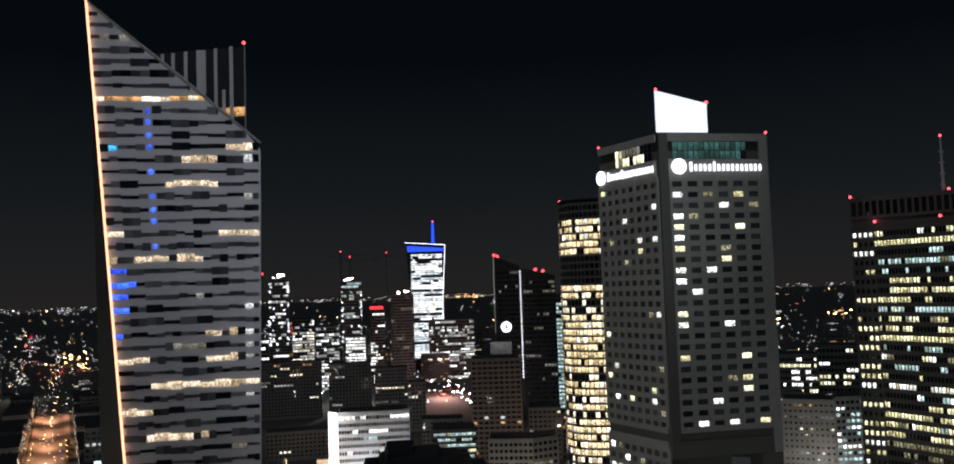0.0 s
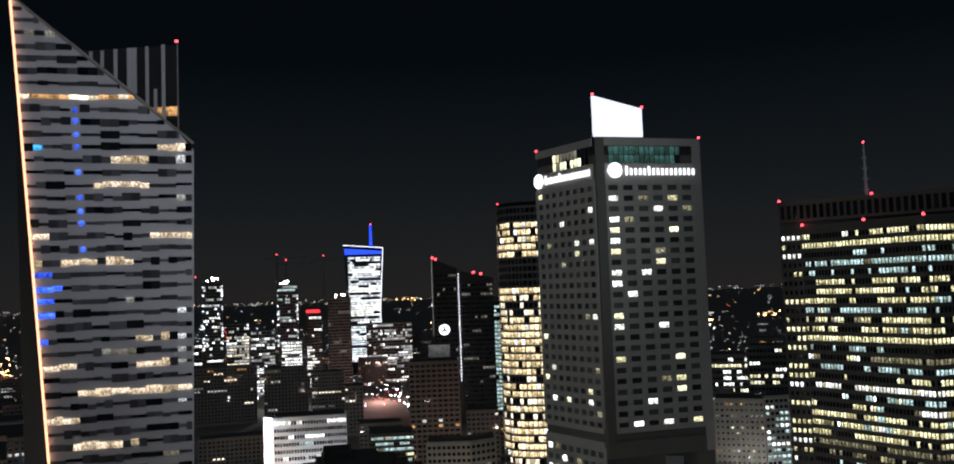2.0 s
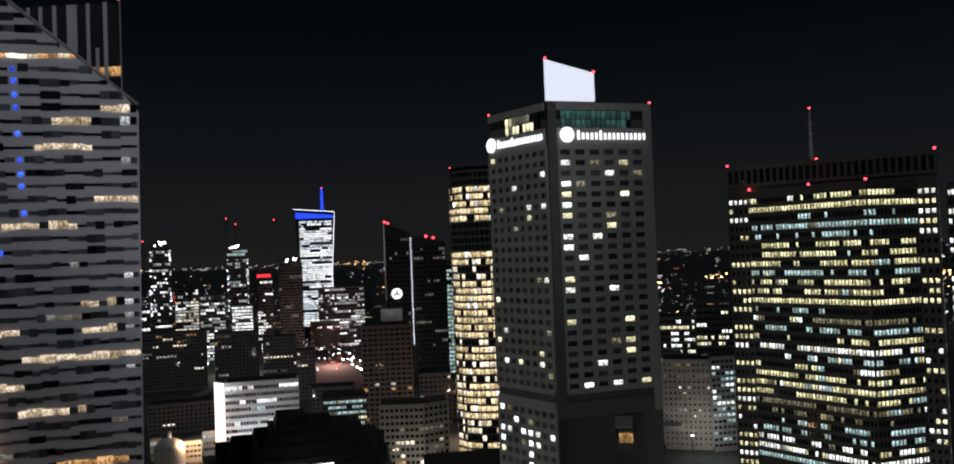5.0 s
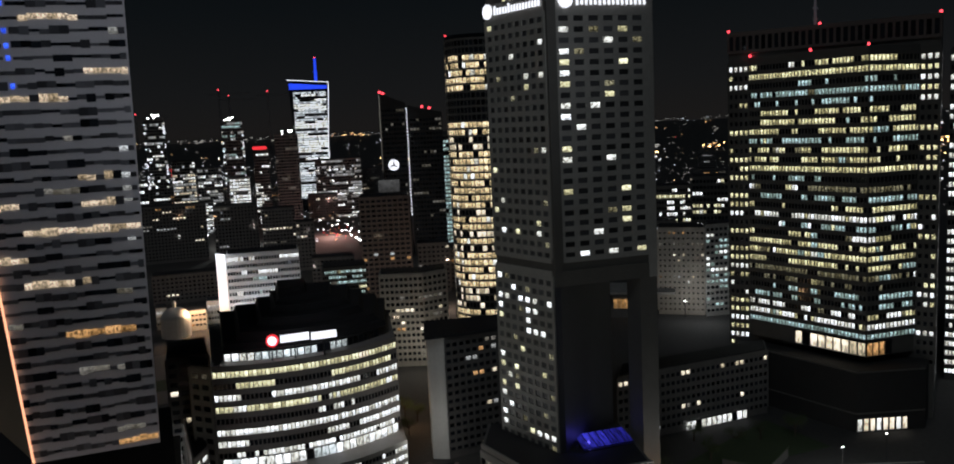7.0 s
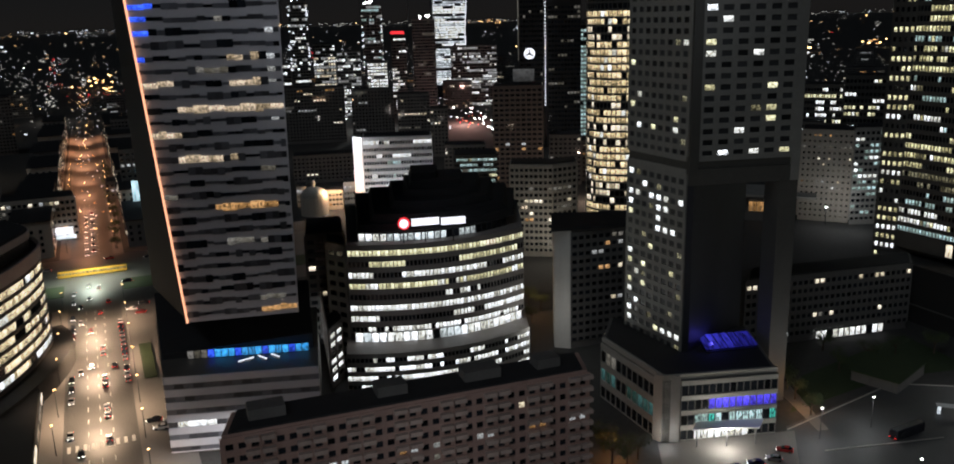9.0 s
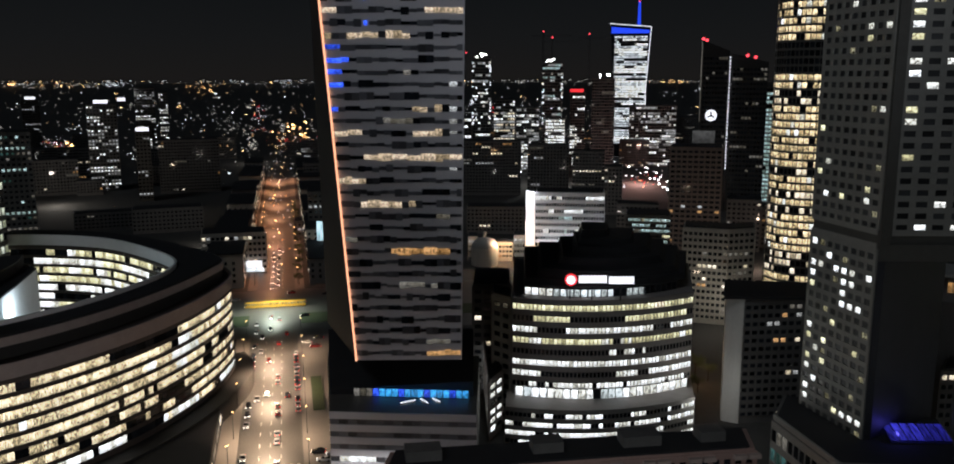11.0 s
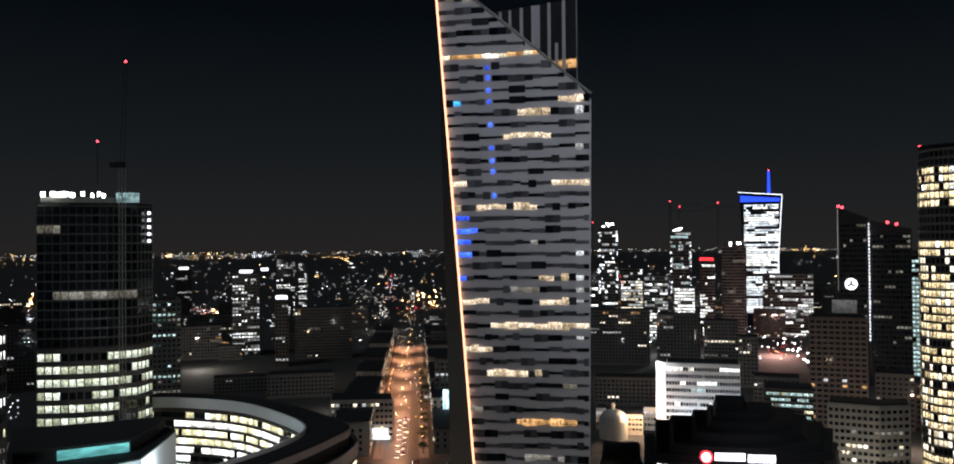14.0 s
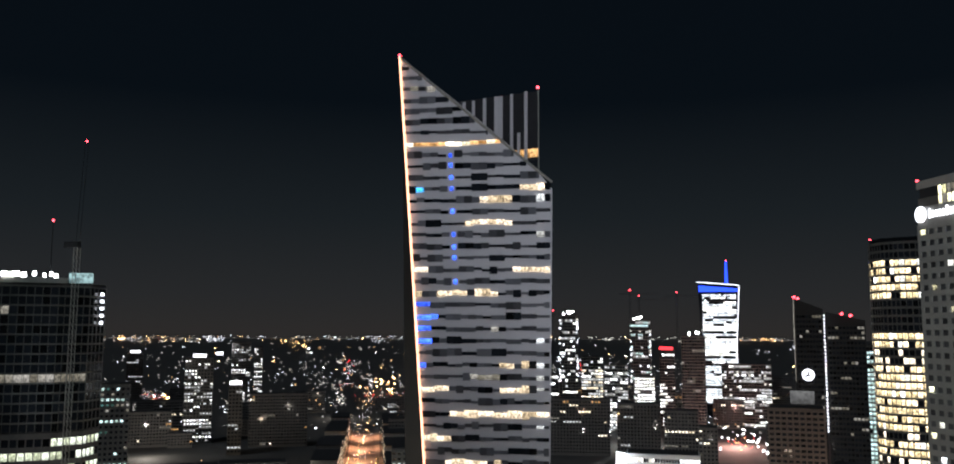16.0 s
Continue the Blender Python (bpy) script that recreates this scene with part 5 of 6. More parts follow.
def lattice(bm, a, b, w, n):
    """A square lattice boom from a to b."""
    a, b = Vector(a), Vector(b)
    d = b - a
    m = d.to_track_quat("Z", "Y").to_matrix().to_4x4()
    for sx in (-1, 1):
        for sy in (-1, 1):
            o = m @ Vector((sx * w / 2, sy * w / 2, 0))
            bmesh.ops.create_cube(bm, size=1, matrix=Matrix.Translation((a + b) / 2 + o) @ m @ Matrix.Diagonal((0.18, 0.18, d.length, 1)))
    for k in range(n):
        p, q = a + d * (k / n), a + d * ((k + 1) / n)
        for s in (-1, 1):
            u, v = p + m @ Vector((-w / 2, s * w / 2, 0)), q + m @ Vector((w / 2, s * w / 2, 0))
            e = v - u
            bmesh.ops.create_cube(bm, size=1, matrix=Matrix.Translation((u + v) / 2) @ e.to_track_quat("Z", "Y").to_matrix().to_4x4() @ Matrix.Diagonal((0.1, 0.1, e.length, 1)))


bm = bmesh.new()
lattice(bm, (c.x, c.y, 0), (c.x, c.y, 150), 1.8, 60)
part("mast", bm, M_CONCRETE, crane)
bm = bmesh.new()
tip = P(41.0, 412, 191)
lattice(bm, (c.x, c.y, 148), tip, 1.3, 18)
part("jib", bm, M_DARK_STEEL, crane)
bm = bmesh.new()
box(bm, (c.x - 2.5, c.y, 148.5), (7, 2.2, 2.4))
part("counterweight", bm, M_DARK_STEEL, crane)
beacon(tip, 0.9, "on the crane's jib")
beacon(P(42.5, 418, 158), 0.9, "on a thin pole")
bm = bmesh.new()
pole = thing("pole", P(42.5, 418, 133), "thin pole on the unfinished tower", "pole")
bmesh.ops.create_cone(bm, cap_ends=True, segments=6, radius1=0.2, radius2=0.15, depth=25, matrix=Matrix.Translation(P(42.5, 418, 145.5)))
part("shaft", bm, M_DARK_STEEL, pole)

# ---- mid-distance city ----
rng = random.Random(5)
FAR_DIM = [M_WIN_GRID, M_WIN_DIM, M_WIN_AMBER, M_WIN_WARM]


def far_block(az0, az1, d, z, depth, floors, seed, p, wall=None, table=None, label="far dark apartment block with scattered lit windows", band=0.55, pier=0.5):
    w = radians(abs(az0 - az1)) * d
    return block("far_building", label, [P(az0, d), P(az1, d)], depth, z, wall or M_CONCRETE_DARK, floors, max(2, int(w / 2.8)), seed, table or FAR_DIM, p, most=0, group="city blocks", piers=False, joined=True, pier=pier, band=band, runs=0.5)


for az0, az1, d, z, p in ((13.4, 9.6, 880, 52, 0.05), (9.2, 6.6, 860, 50, 0.05), (6.4, 4.4, 840, 46, 0.06), (4.4, 3.3, 760, 40, 0.07), (13.0, 9.2, 660, 20, 0.06),
                          (3.6, 1.0, 640, 26, 0.12), (0.6, -0.4, 900, 30, 0.1), (-3.0, -5.0, 620, 34, 0.1)):
    far_block(az0, az1, d, z, 16, max(5, int(z / 3.2)), int(az0 * 100 + d), p)
block("lit_office", "office block with rows of lit cool windows", [P(3.0, 520), P(0.3, 520)], 20, 36.5, M_CLAD_DARK, 11, 22, 131, [M_WIN_COOL, M_WIN_COOL, M_WIN_YELLOW, M_WIN_DIM], 0.7, runs=0.55)
far_towers = []
for az0, az1, d, z, p, tab in ((12.6, 11.5, 1120, 134, 0.26, [M_WIN_GRID, M_WIN_WHITE]), (8.3, 7.1, 1100, 128, 0.24, [M_WIN_GRID, M_WIN_COOL]), (11.3, 10.0, 1150, 84, 0.55, [M_WIN_WHITE, M_WIN_GRID, M_WIN_WARM]),
                               (9.9, 8.5, 1100, 76, 0.5, [M_WIN_WHITE, M_WIN_GRID]), (8.1, 6.9, 1040, 66, 0.85, [M_WIN_WHITE]), (6.6, 5.7, 1120, 94, 0.3, [M_WIN_WHITE]),
                               (5.3, 3.9, 1120, 110, 0.06, [M_WIN_DIM]), (3.0, 0.2, 1180, 76, 0.4, [M_WIN_WHITE, M_WIN_GRID]), (-4.9, -5.5, 860, 104, 0.9, [M_WIN_COOL]), (13.3, 12.7, 980, 70, 0.4, [M_WIN_WHITE])):
    far_towers.append(far_block(az0, az1, d, z, 24, int(z / 3.6), int(az0 * 100 + d), p, M_CLAD_DARK, tab, "far office tower with lit storeys", band=0.4, pier=0.25))
for owner, az0, az1, d, z in ((far_towers[0], 12.6, 11.52, 1120, 132), (far_towers[1], 8.28, 7.12, 1100, 126)):
    for k in range(30):
        q = P(rng.choice((az0, az1, rng.uniform(az0, az1))), d - 0.9, z * rng.uniform(0.35, 1.0))
        piece("work_light", rng.choice((M_WHITE_GLOW, M_GLOW_SOFT, M_GLOW_DIM)), owner, q, (rng.uniform(0.8, 2.2), 0.8, rng.uniform(0.8, 2.4)), 0)
for az, d, z in ((12.1, 1115, 134), (7.8, 1095, 128), (4.6, 1110, 110)):
    for k in range(5):
        q = P(az + rng.uniform(-0.35, 0.35), d + 16, z + rng.uniform(0.2, 5))
        cluster = thing("work_lamp", (q.x, q.y, z), "bright white work lamp on a far tower's roof", "lamp", "far work lamps")
        piece("lamp_head", M_LAMP_WHITE, cluster, q, (1.8, 1.8, 1.6), 0)
        piece("lamp_post", M_DARK_STEEL, cluster, (q.x, q.y, (z + q.z) / 2 - 0.4), (0.3, 0.3, max(0.4, q.z - z + 0.2)), 0)
q = P(6.2, 1119, 95.4)
rsign = thing("red_sign", (q.x, q.y, 93.7), "glowing red sign on a far roof", "sign")
piece("sign_bar", M_RED_GLOW, rsign, q, (16, 0.6, 3.4), 0)
for az, z in ((13.0, 140), (8.3, 165), (7.75, 158), (5.5, 162)):
    q = P(az, 1160)
    far_crane = thing("far_crane", (q.x, q.y, 0), "slim far tower crane against the night sky", "crane", "far cranes")
    bm = bmesh.new()
    lattice(bm, (q.x, q.y, 0), (q.x, q.y, z), 1.8, 20)
    part("mast", bm, M_DARK_STEEL, far_crane)
    bm = bmesh.new()
    lattice(bm, (q.x - 14, q.y, z - 4), (q.x + 36, q.y, z - 4), 1.4, 14)
    part("jib", bm, M_DARK_STEEL, far_crane)
    beacon((q.x, q.y, z), 1.5, "on a far crane")
# darker low city right and left
for k in range(140):
    az = rng.uniform(-24, 56)
    d = rng.uniform(620, 1500)
    if abs((P(az, d) - STREET_AT).dot(STREET_SIDE)) < 30:
        continue
    if -5 < az < 14 and d < 1150:
        continue
    w = rng.uniform(18, 70)
    z = rng.choice((14, 18, 18, 22, 24, 30, 34, 40, 52)) * (1.0 if d > 700 else 0.7)
    da = math.degrees(w / d) / 2
    far_block(az + da, az - da, d, z, rng.uniform(12, 18), max(3, int(z / 3.2)), 1000 + k, rng.choice((0.02, 0.04, 0.08, 0.14)))
for az0, az1, d, z, p, tab in ((35.1, 33.5, 1000, 86, 0.4, [M_WIN_WHITE, M_WIN_GRID]), (32.5, 31.4, 1300, 98, 0.3, [M_WIN_GRID, M_WIN_WHITE]), (31.2, 30.7, 1290, 92, 0.5, [M_WIN_WHITE]), (39.6, 38.0, 640, 80, 0.35, [M_WIN_COOL, M_WIN_DIM, M_WIN_TEAL]), (38.3, 37.4, 1400, 82, 0.1, [M_WIN_GRID]), (32.6, 31.8, 900, 64, 0.15, [M_WIN_GRID]), (21.9, 20.9, 900, 66, 0.6, [M_WIN_WHITE, M_WIN_GRID]), (22.9, 21.6, 600, 40, 0.06, None)):
    far_block(az0, az1, d, z, 22, int(z / 3.4), int(az0 * 77), p, M_CLAD_DARK, tab, "far office block with lit storeys")

# distant lamps and windows, too many to count, gathered along streets and round squares
DOTS = (M_GLOW_SOFT, M_GLOW_DIM, M_GLOW_AMBER, M_WHITE_GLOW, M_SODIUM, M_LAMP_WHITE, M_RED_GLOW)
places = {m.name: (m, []) for m in DOTS}


def dot(m, az, d, up, size):
    p = P(az, d, ground_height(d) + up)
    places[m.name][1].append((p, (size * rng.uniform(0.6, 1.7), size * 0.9, size * 0.74), 0))


def by_angle(lo=0.75, hi=6.5):
    """A distance spread evenly over the angle below the horizon."""
    el = lo + (hi - lo) * rng.random() ** 1.3
    r = EYE / math.tan(radians(el))
    for _ in range(4):
        r = (EYE - ground_height(min(r, 4700))) / math.tan(radians(el))
    return min(4700, max(800, r))


for k in range(620):
    az, d = rng.uniform(-40, 60), by_angle()
    kind = rng.choices(((M_GLOW_SOFT, M_GLOW_DIM), (M_GLOW_AMBER, M_SODIUM), (M_GLOW_DIM, M_GLOW_DIM), (M_WHITE_GLOW, M_GLOW_SOFT), (M_RED_GLOW, M_GLOW_AMBER)), (4, 3, 7, 1.5, 0.7))[0]
    spread, slope = rng.choice((0.08, 0.15, 0.3, 0.7)), rng.uniform(-60, 60)
    size = rng.choice((0.7, 0.9, 1.3, 2.1))
    for j in range(rng.choice((2, 3, 4, 6, 9, 16))):
        o = rng.gauss(0, 1)
        dd = min(4750, max(850, d + slope * o + rng.gauss(0, 12)))
        dot(rng.choice(kind), az + o * spread, dd, rng.uniform(3, 20), min(dd, 3200) / 1520 * size * rng.uniform(0.6, 1.2))
for k in range(2300):
    d = by_angle()
    dot(rng.choices(DOTS, (4, 14, 3, 0.6, 0.8, 0.25, 0.3))[0], rng.uniform(-40, 60), d, rng.uniform(3, 22), min(d, 3200) / 1520 * rng.uniform(0.6, 1.4))
for k in range(45):  # floodlit building sites
    dot(rng.choice((M_LAMP_WHITE, M_WHITE_GLOW, M_GLOW_SOFT)), rng.uniform(0.4, 5.5), rng.uniform(880, 1080), rng.uniform(4, 16), rng.uniform(0.6, 1.5))
for k in range(60):  # the row of lamps along the horizon
    dot(rng.choice((M_SODIUM, M_GLOW_AMBER, M_GLOW_AMBER)), rng.choice((rng.uniform(45.5, 56), rng.uniform(34, 40), rng.gauss(29, 1.2))), rng.uniform(3900, 4700), rng.uniform(4, 22), rng.uniform(1.2, 3.0))
for az, d, z, w in ((34.3, 999, 88.4, 13), (37.85, 1399, 84.2, 13), (32.2, 899, 65.8, 11), (33.2, 1100, 88, 8)):
    q = P(az, d, z)
    roof_sign = thing("roof_sign", (q.x, q.y, z - 2.4), "glowing white sign board on a far roof", "sign", "far roof signs")
    piece("sign_board", M_WHITE_GLOW, roof_sign, q, (w, 0.6, 3.2), radians(az))
    piece("sign_rail", M_DARK_STEEL, roof_sign, (q.x, q.y, z - 2.0), (w, 0.5, 0.8), radians(az))


def cluster_of(az, el, s_az, s_el, count, mats, size):
    """A knot of lights at a bearing and an angle below the horizon."""
    for _ in range(count):
        e = min(-0.3, el + rng.gauss(0, s_el))
        d = EYE / math.tan(radians(-e))
        for _ in range(6):
            d = (EYE - ground_height(min(d, 4600)) - 6) / math.tan(radians(-e))
        d = max(700, min(4600, d))
        p = P(az + rng.gauss(0, s_az), d, EYE + d * math.tan(radians(e)))
        s = d / 1520 * size * rng.uniform(0.6, 1.4)
        m = rng.choice(mats)
        places[m.name][1].append((p, (s * rng.uniform(0.6, 1.9), s * 0.8, s * 0.68), 0))


WHITES, AMBERS, REDS = (M_WHITE_GLOW, M_GLOW_SOFT, M_GLOW_SOFT), (M_SODIUM, M_GLOW_AMBER, M_GLOW_AMBER), (M_RED_GLOW, M_RED_GLOW, M_WHITE_GLOW, M_GLOW_AMBER)
for az, el, s_az, s_el, count, mats, size in (
        (37.1, -0.55, 0.9, 0.22, 50, AMBERS + WHITES, 0.7), (33.5, -0.5, 0.5, 0.12, 50, WHITES, 0.8), (36.7, -4.0, 0.55, 0.28, 75, REDS, 0.7), (37.0, -3.7, 0.5, 0.2, 30, WHITES, 0.7),
        (29.2, -0.75, 0.5, 0.12, 40, AMBERS, 0.8), (28.8, -1.2, 0.7, 0.06, 26, WHITES, 0.8), (26.7, -1.1, 0.45, 0.12, 24, AMBERS, 0.9), (23.7, -0.5, 0.9, 0.2, 45, WHITES, 0.7),
        (25.5, -2.0, 0.12, 0.4, 20, REDS, 0.9), (25.55, -2.7, 0.15, 0.25, 16, WHITES, 0.9), (24.1, -3.85, 0.45, 0.1, 24, REDS, 0.8), (22.7, -3.8, 0.4, 0.1, 18, REDS, 0.8),
        (32.0, -5.1, 0.2, 0.15, 14, AMBERS, 0.8), (27.5, -4.2, 0.2, 0.12, 12, REDS, 0.8), (34.2, -2.4, 0.45, 0.35, 40, WHITES, 0.8), (34.1, -7.6, 0.1, 0.1, 5, AMBERS, 0.8),
        (50.5, -0.6, 3.0, 0.25, 90, AMBERS, 0.7), (50.0, -3.3, 2.0, 0.1, 34, AMBERS, 0.8), (51.0, -5.0, 2.0, 0.5, 40, WHITES, 0.7), (47.0, -8.5, 0.35, 0.8, 26, WHITES, 0.9),
        (3.0, -3.9, 0.9, 0.5, 45, WHITES, 0.8), (2.0, -4.8, 0.8, 0.3, 30, REDS, 0.6), (10.6, -2.6, 1.4, 0.5, 130, WHITES + (M_GLOW_DIM,), 0.8), (8.0, -2.6, 2.6, 0.5, 140, WHITES + (M_GLOW_DIM,), 0.7), (12.6, -2.6, 0.35, 0.7, 40, WHITES, 0.9), (5.5, -4.4, 2.5, 0.5, 70, (M_GLOW_DIM, M_GLOW_SOFT), 0.7), (8.5, -5.3, 3.0, 0.5, 60, (M_GLOW_DIM, M_GLOW_AMBER), 0.6), (-4.3, -5.2, 0.5, 0.5, 20, AMBERS, 0.7), (-2.2, -4.4, 0.5, 0.5, 22, WHITES, 0.7)):
    cluster_of(az, el, s_az, s_el, count, mats, size)
for k in range(60):  # red lights of waiting cars on far squares
    az, d = rng.choice(((2.2, 1010), (36.8, 1600), (25.5, 1900)))
    dot(rng.choice((M_RED_GLOW, M_GLOW_AMBER, M_GLOW_SOFT)), az + rng.gauss(0, 0.4), d + rng.gauss(0, 40), 2, 0.8)
for k in range(110):  # lamps down the avenue
    a = rng.uniform(225, 1500)
    p = on_street(a, rng.uniform(-9, 9), rng.uniform(1, 8))
    m = rng.choice((M_SODIUM, M_GLOW_AMBER, M_WHITE_GLOW, M_GLOW_SOFT))
    places[m.name][1].append((p, (0.5, 0.5, 0.45), 0))
for m, list_ in places.values():
    tagged(stuff("city_lights", list_, m, None, "countless small lights of the distant city"), category="lights")

# ---- street lamps along the avenue ----
def street_lamp_at(p, turn, mat):
    ob = thing("street_lamp", p, "street lamp with a glowing head on a slim pole", "street lamp", "street lamps")
    bm = bmesh.new()
    bmesh.ops.create_cone(bm, cap_ends=True, segments=8, radius1=0.14, radius2=0.08, depth=9, matrix=Matrix.Translation(Vector(p) + Vector((0, 0, 4.5))))
    part("pole", bm, M_DARK_STEEL, ob)
    piece("lamp_head", mat, ob, Vector(p) + Vector((0, 0, 9.1)), (0.5, 0.3, 0.2), turn)
    return ob


lamp_s = street_lamp_at(on_street(-150, 11.5, 0.16), radians(STREET_AZ), M_SODIUM)
for k in range(24):
    for s in (-11.5, 11.5):
        a = -120 + k * 26
        if 116 < a < 206:
            continue
        copy_thing(lamp_s, Matrix.Translation(on_street(a, s, 0.16)))
for a, w in ((-95, 44000), (-45, 56000), (5, 76000), (50, 84000), (90, 80000), (160, 75000)):
    down_lamp("street_light", on_street(a, -1, 12.5), w, (1.0, 0.66, 0.4) if a < 116 else (0.9, 0.95, 0.72), 2.5)
for a, w in ((222, 30000), (262, 34000), (305, 40000), (350, 48000), (400, 55000), (460, 62000), (530, 72000), (610, 82000), (700, 92000)):
    down_lamp("street_light", on_street(a, -3, 17), w, (1.0, 0.42, 0.2), 3.0, 150)


def street_house(a0, a1, s0, s1, z, wall, seed):
    """A plain dark house on the far avenue, with windows towards the terrace and the street."""
    rg = random.Random(seed)
    c = on_street((a0 + a1) / 2, (s0 + s1) / 2)
    h = thing("street_house", c, "dim old apartment house along the far avenue", "house", "avenue houses")
    plan = [on_street(a, q).xy for a, q in ((a0, s0), (a0, s1), (a1, s1), (a1, s0))]
    bm = bmesh.new()
    prism(bm, plan, 0, z)
    part("wall", bm, wall, h)
    bm = bmesh.new()
    m = sum(plan, Vector((0, 0))) / 4
    prism(bm, [m + (q - m) * 1.03 for q in plan], z, z + 0.6)
    part("roof", bm, M_ROOF, h)
    lit, dark = [], []
    near = s1 if abs(s1) < abs(s0) else s0
    out = 0.1 if near == s1 else -0.1
    for r in range(int((z - 3) / 3.3)):
        for k in range(int((a1 - a0) / 4)):
            (lit if rg.random() < 0.12 else dark).append((on_street(a0 + 2 + k * 4, near + out, 4 + r * 3.3), (0.25, 1.4, 1.8), radians(STREET_AZ)))
        for k in range(int(abs(s1 - s0) / 4)):
            (lit if rg.random() < 0.08 else dark).append((on_street(a0 - 0.05, min(s0, s1) + 2 + k * 4, 4 + r * 3.3), (1.4, 0.25, 1.8), radians(STREET_AZ)))
    if lit:
        stuff("window_panes", lit, M_WIN_WARM, h)
    stuff("window_panes", dark, M_GLASS, h)


for k in range(9):
    street_house(214 + k * 58, 268 + k * 58, -36, -17, (19, 22, 17, 21, 24, 18, 22, 20, 23)[k], (M_PLASTER, M_CONCRETE_DARK, M_CONCRETE)[k % 3], 300 + k)
    street_house(216 + k * 60, 270 + k * 60, 18, 40, (14, 20, 23, 18, 22, 25, 19, 21, 20)[k], (M_CONCRETE_DARK, M_PLASTER, M_CONCRETE)[k % 3], 330 + k)
# lamps of the far streets, and unseen ones added to lift dark fronts
for az, d, w, col in ((2.2, 985, 150000, (1, 0.5, 0.4)), (8, 960, 60000, (1, 0.95, 0.85)), (11.0, 545, 15000, (1, 0.58, 0.28)), (10.5, 552, 12000, (1, 0.55, 0.25)), (-2.8, 412, 5000, (1, 0.85, 0.65)), (-2.6, 288, 2500, (1, 0.95, 0.85)), (-5.0, 560, 22000, (1, 0.7, 0.5)), (-2.4, 700, 30000, (1, 0.9, 0.8)),
                      (-19.6, 505, 2500, (1, 0.96, 0.9)), (-21.1, 505, 4500, (1, 0.98, 0.95)), (31, 800, 12000, (1, 0.75, 0.5)), (37, 900, 30000, (1, 0.85, 0.7)),
                      (6.5, 700, 9000, (1, 0.85, 0.7)), (11.2, 790, 9000, (1, 0.9, 0.8)), (3.6, 590, 7000, (1, 0.88, 0.75)), (28.5, 640, 12000, (1, 0.85, 0.7)), (34, 600, 5000, (1, 0.9, 0.8)), (26, 1250, 16000, (1, 0.85, 0.7)), (0.0, 380, 3500, (1, 0.75, 0.5)), (-1.8, 340, 5000, (1, 0.6, 0.3)), (27.5, 530, 9000, (1, 0.97, 0.9)), (44, 520, 20000, (0.9, 0.95, 1))):
    point_lamp("far_street_light", P(az, d, 14), w, col, 1.5)
for az, d in ((20.6, 226), (17.5, 224), (14.4, 222)):
    down_lamp("plaza_light", P(az, d, 17), 11000, (1.0, 0.93, 0.88), 0.5, 155)
# unseen point lamps added to brighten the white office's front
for az in (5.2, 7.6):
    point_lamp("facade_light", P(az, 543, 9), 7000, (0.95, 0.98, 1.0), 0.8)

# ---- the square beside the hotel ----
bm = bmesh.new()
prism(bm, [P(-18.6, 226), P(-18.2, 252), P(-24, 297), P(-33, 318), P(-36, 240), P(-26, 190)], -0.3, 0.03)
tagged(part("square", bm, M_PAVING_DARK, None), "dark asphalt parking square beside the hotel", "square", kind="structure")
bm = bmesh.new()
prism(bm, [P(-10.2, 232), P(-11, 205), P(-19.6, 213), P(-18.7, 250)], -0.3, 0.05)
tagged(part("forecourt", bm, M_PAVING, None), "pale paved hotel forecourt", "forecourt", kind="structure")
bm = bmesh.new()
prism(bm, [P(-18.9, 292), P(-18.4, 262), P(-23.6, 300), P(-28, 322), P(-24.3, 345)], -0.3, 0.1)
tagged(part("lawn", bm, M_GRASS, None), "dark lawn beyond the square", "lawn", kind="structure")
bm = bmesh.new()
prism(bm, [P(-18.0, 286), P(-17.7, 276), P(-20.1, 252), P(-20.7, 254)], -0.3, 0.13)
tagged(part("footpath", bm, M_PAVING, None), "paved footpath under orange lamps", "footpath", kind="structure")
lamp_w = street_lamp_at(P(-28.67, 297, 0.03), 0, M_LAMP_WHITE)
for az, d in ((-23.07, 260), (-20.23, 247), (-30.36, 237), (-31.04, 314), (-26.0, 226), (-34.5, 285)):
    copy_thing(lamp_w, Matrix.Translation(P(az, d, 0.03)))
for az, d, w in ((-28.67, 297, 2300), (-23.07, 260, 2400), (-20.23, 247, 3600), (-30.36, 237, 2600), (-33, 290, 2600)):
    point_lamp("square_light", P(az + 0.2, d - 1, 8.6), w, (1.0, 0.97, 0.9), 0.5)
point_lamp("path_light", P(-18.9, 264, 5), 1300, (1.0, 0.5, 0.18), 0.4)
point_lamp("path_light", P(-7.4, 221, 4), 1500, (1.0, 0.42, 0.12), 0.4)
point_lamp("forecourt_light", P(-14.6, 232, 4.5), 7500, (1.0, 0.9, 0.75), 0.8)
point_lamp("podium_light", P(-10.6, 229, 3), 900, (1.0, 0.97, 0.9), 0.3)
canopy = thing("canopy", P(-14.6, 233, 0), "white flat entrance canopy in front of the hotel", "canopy")
bm = bmesh.new()
prism(bm, [P(-12.6, 236), P(-12.4, 231), P(-16.6, 237), P(-16.8, 243)], 5.2, 5.6)
part("roof", bm, M_WHITE_WALL, canopy)
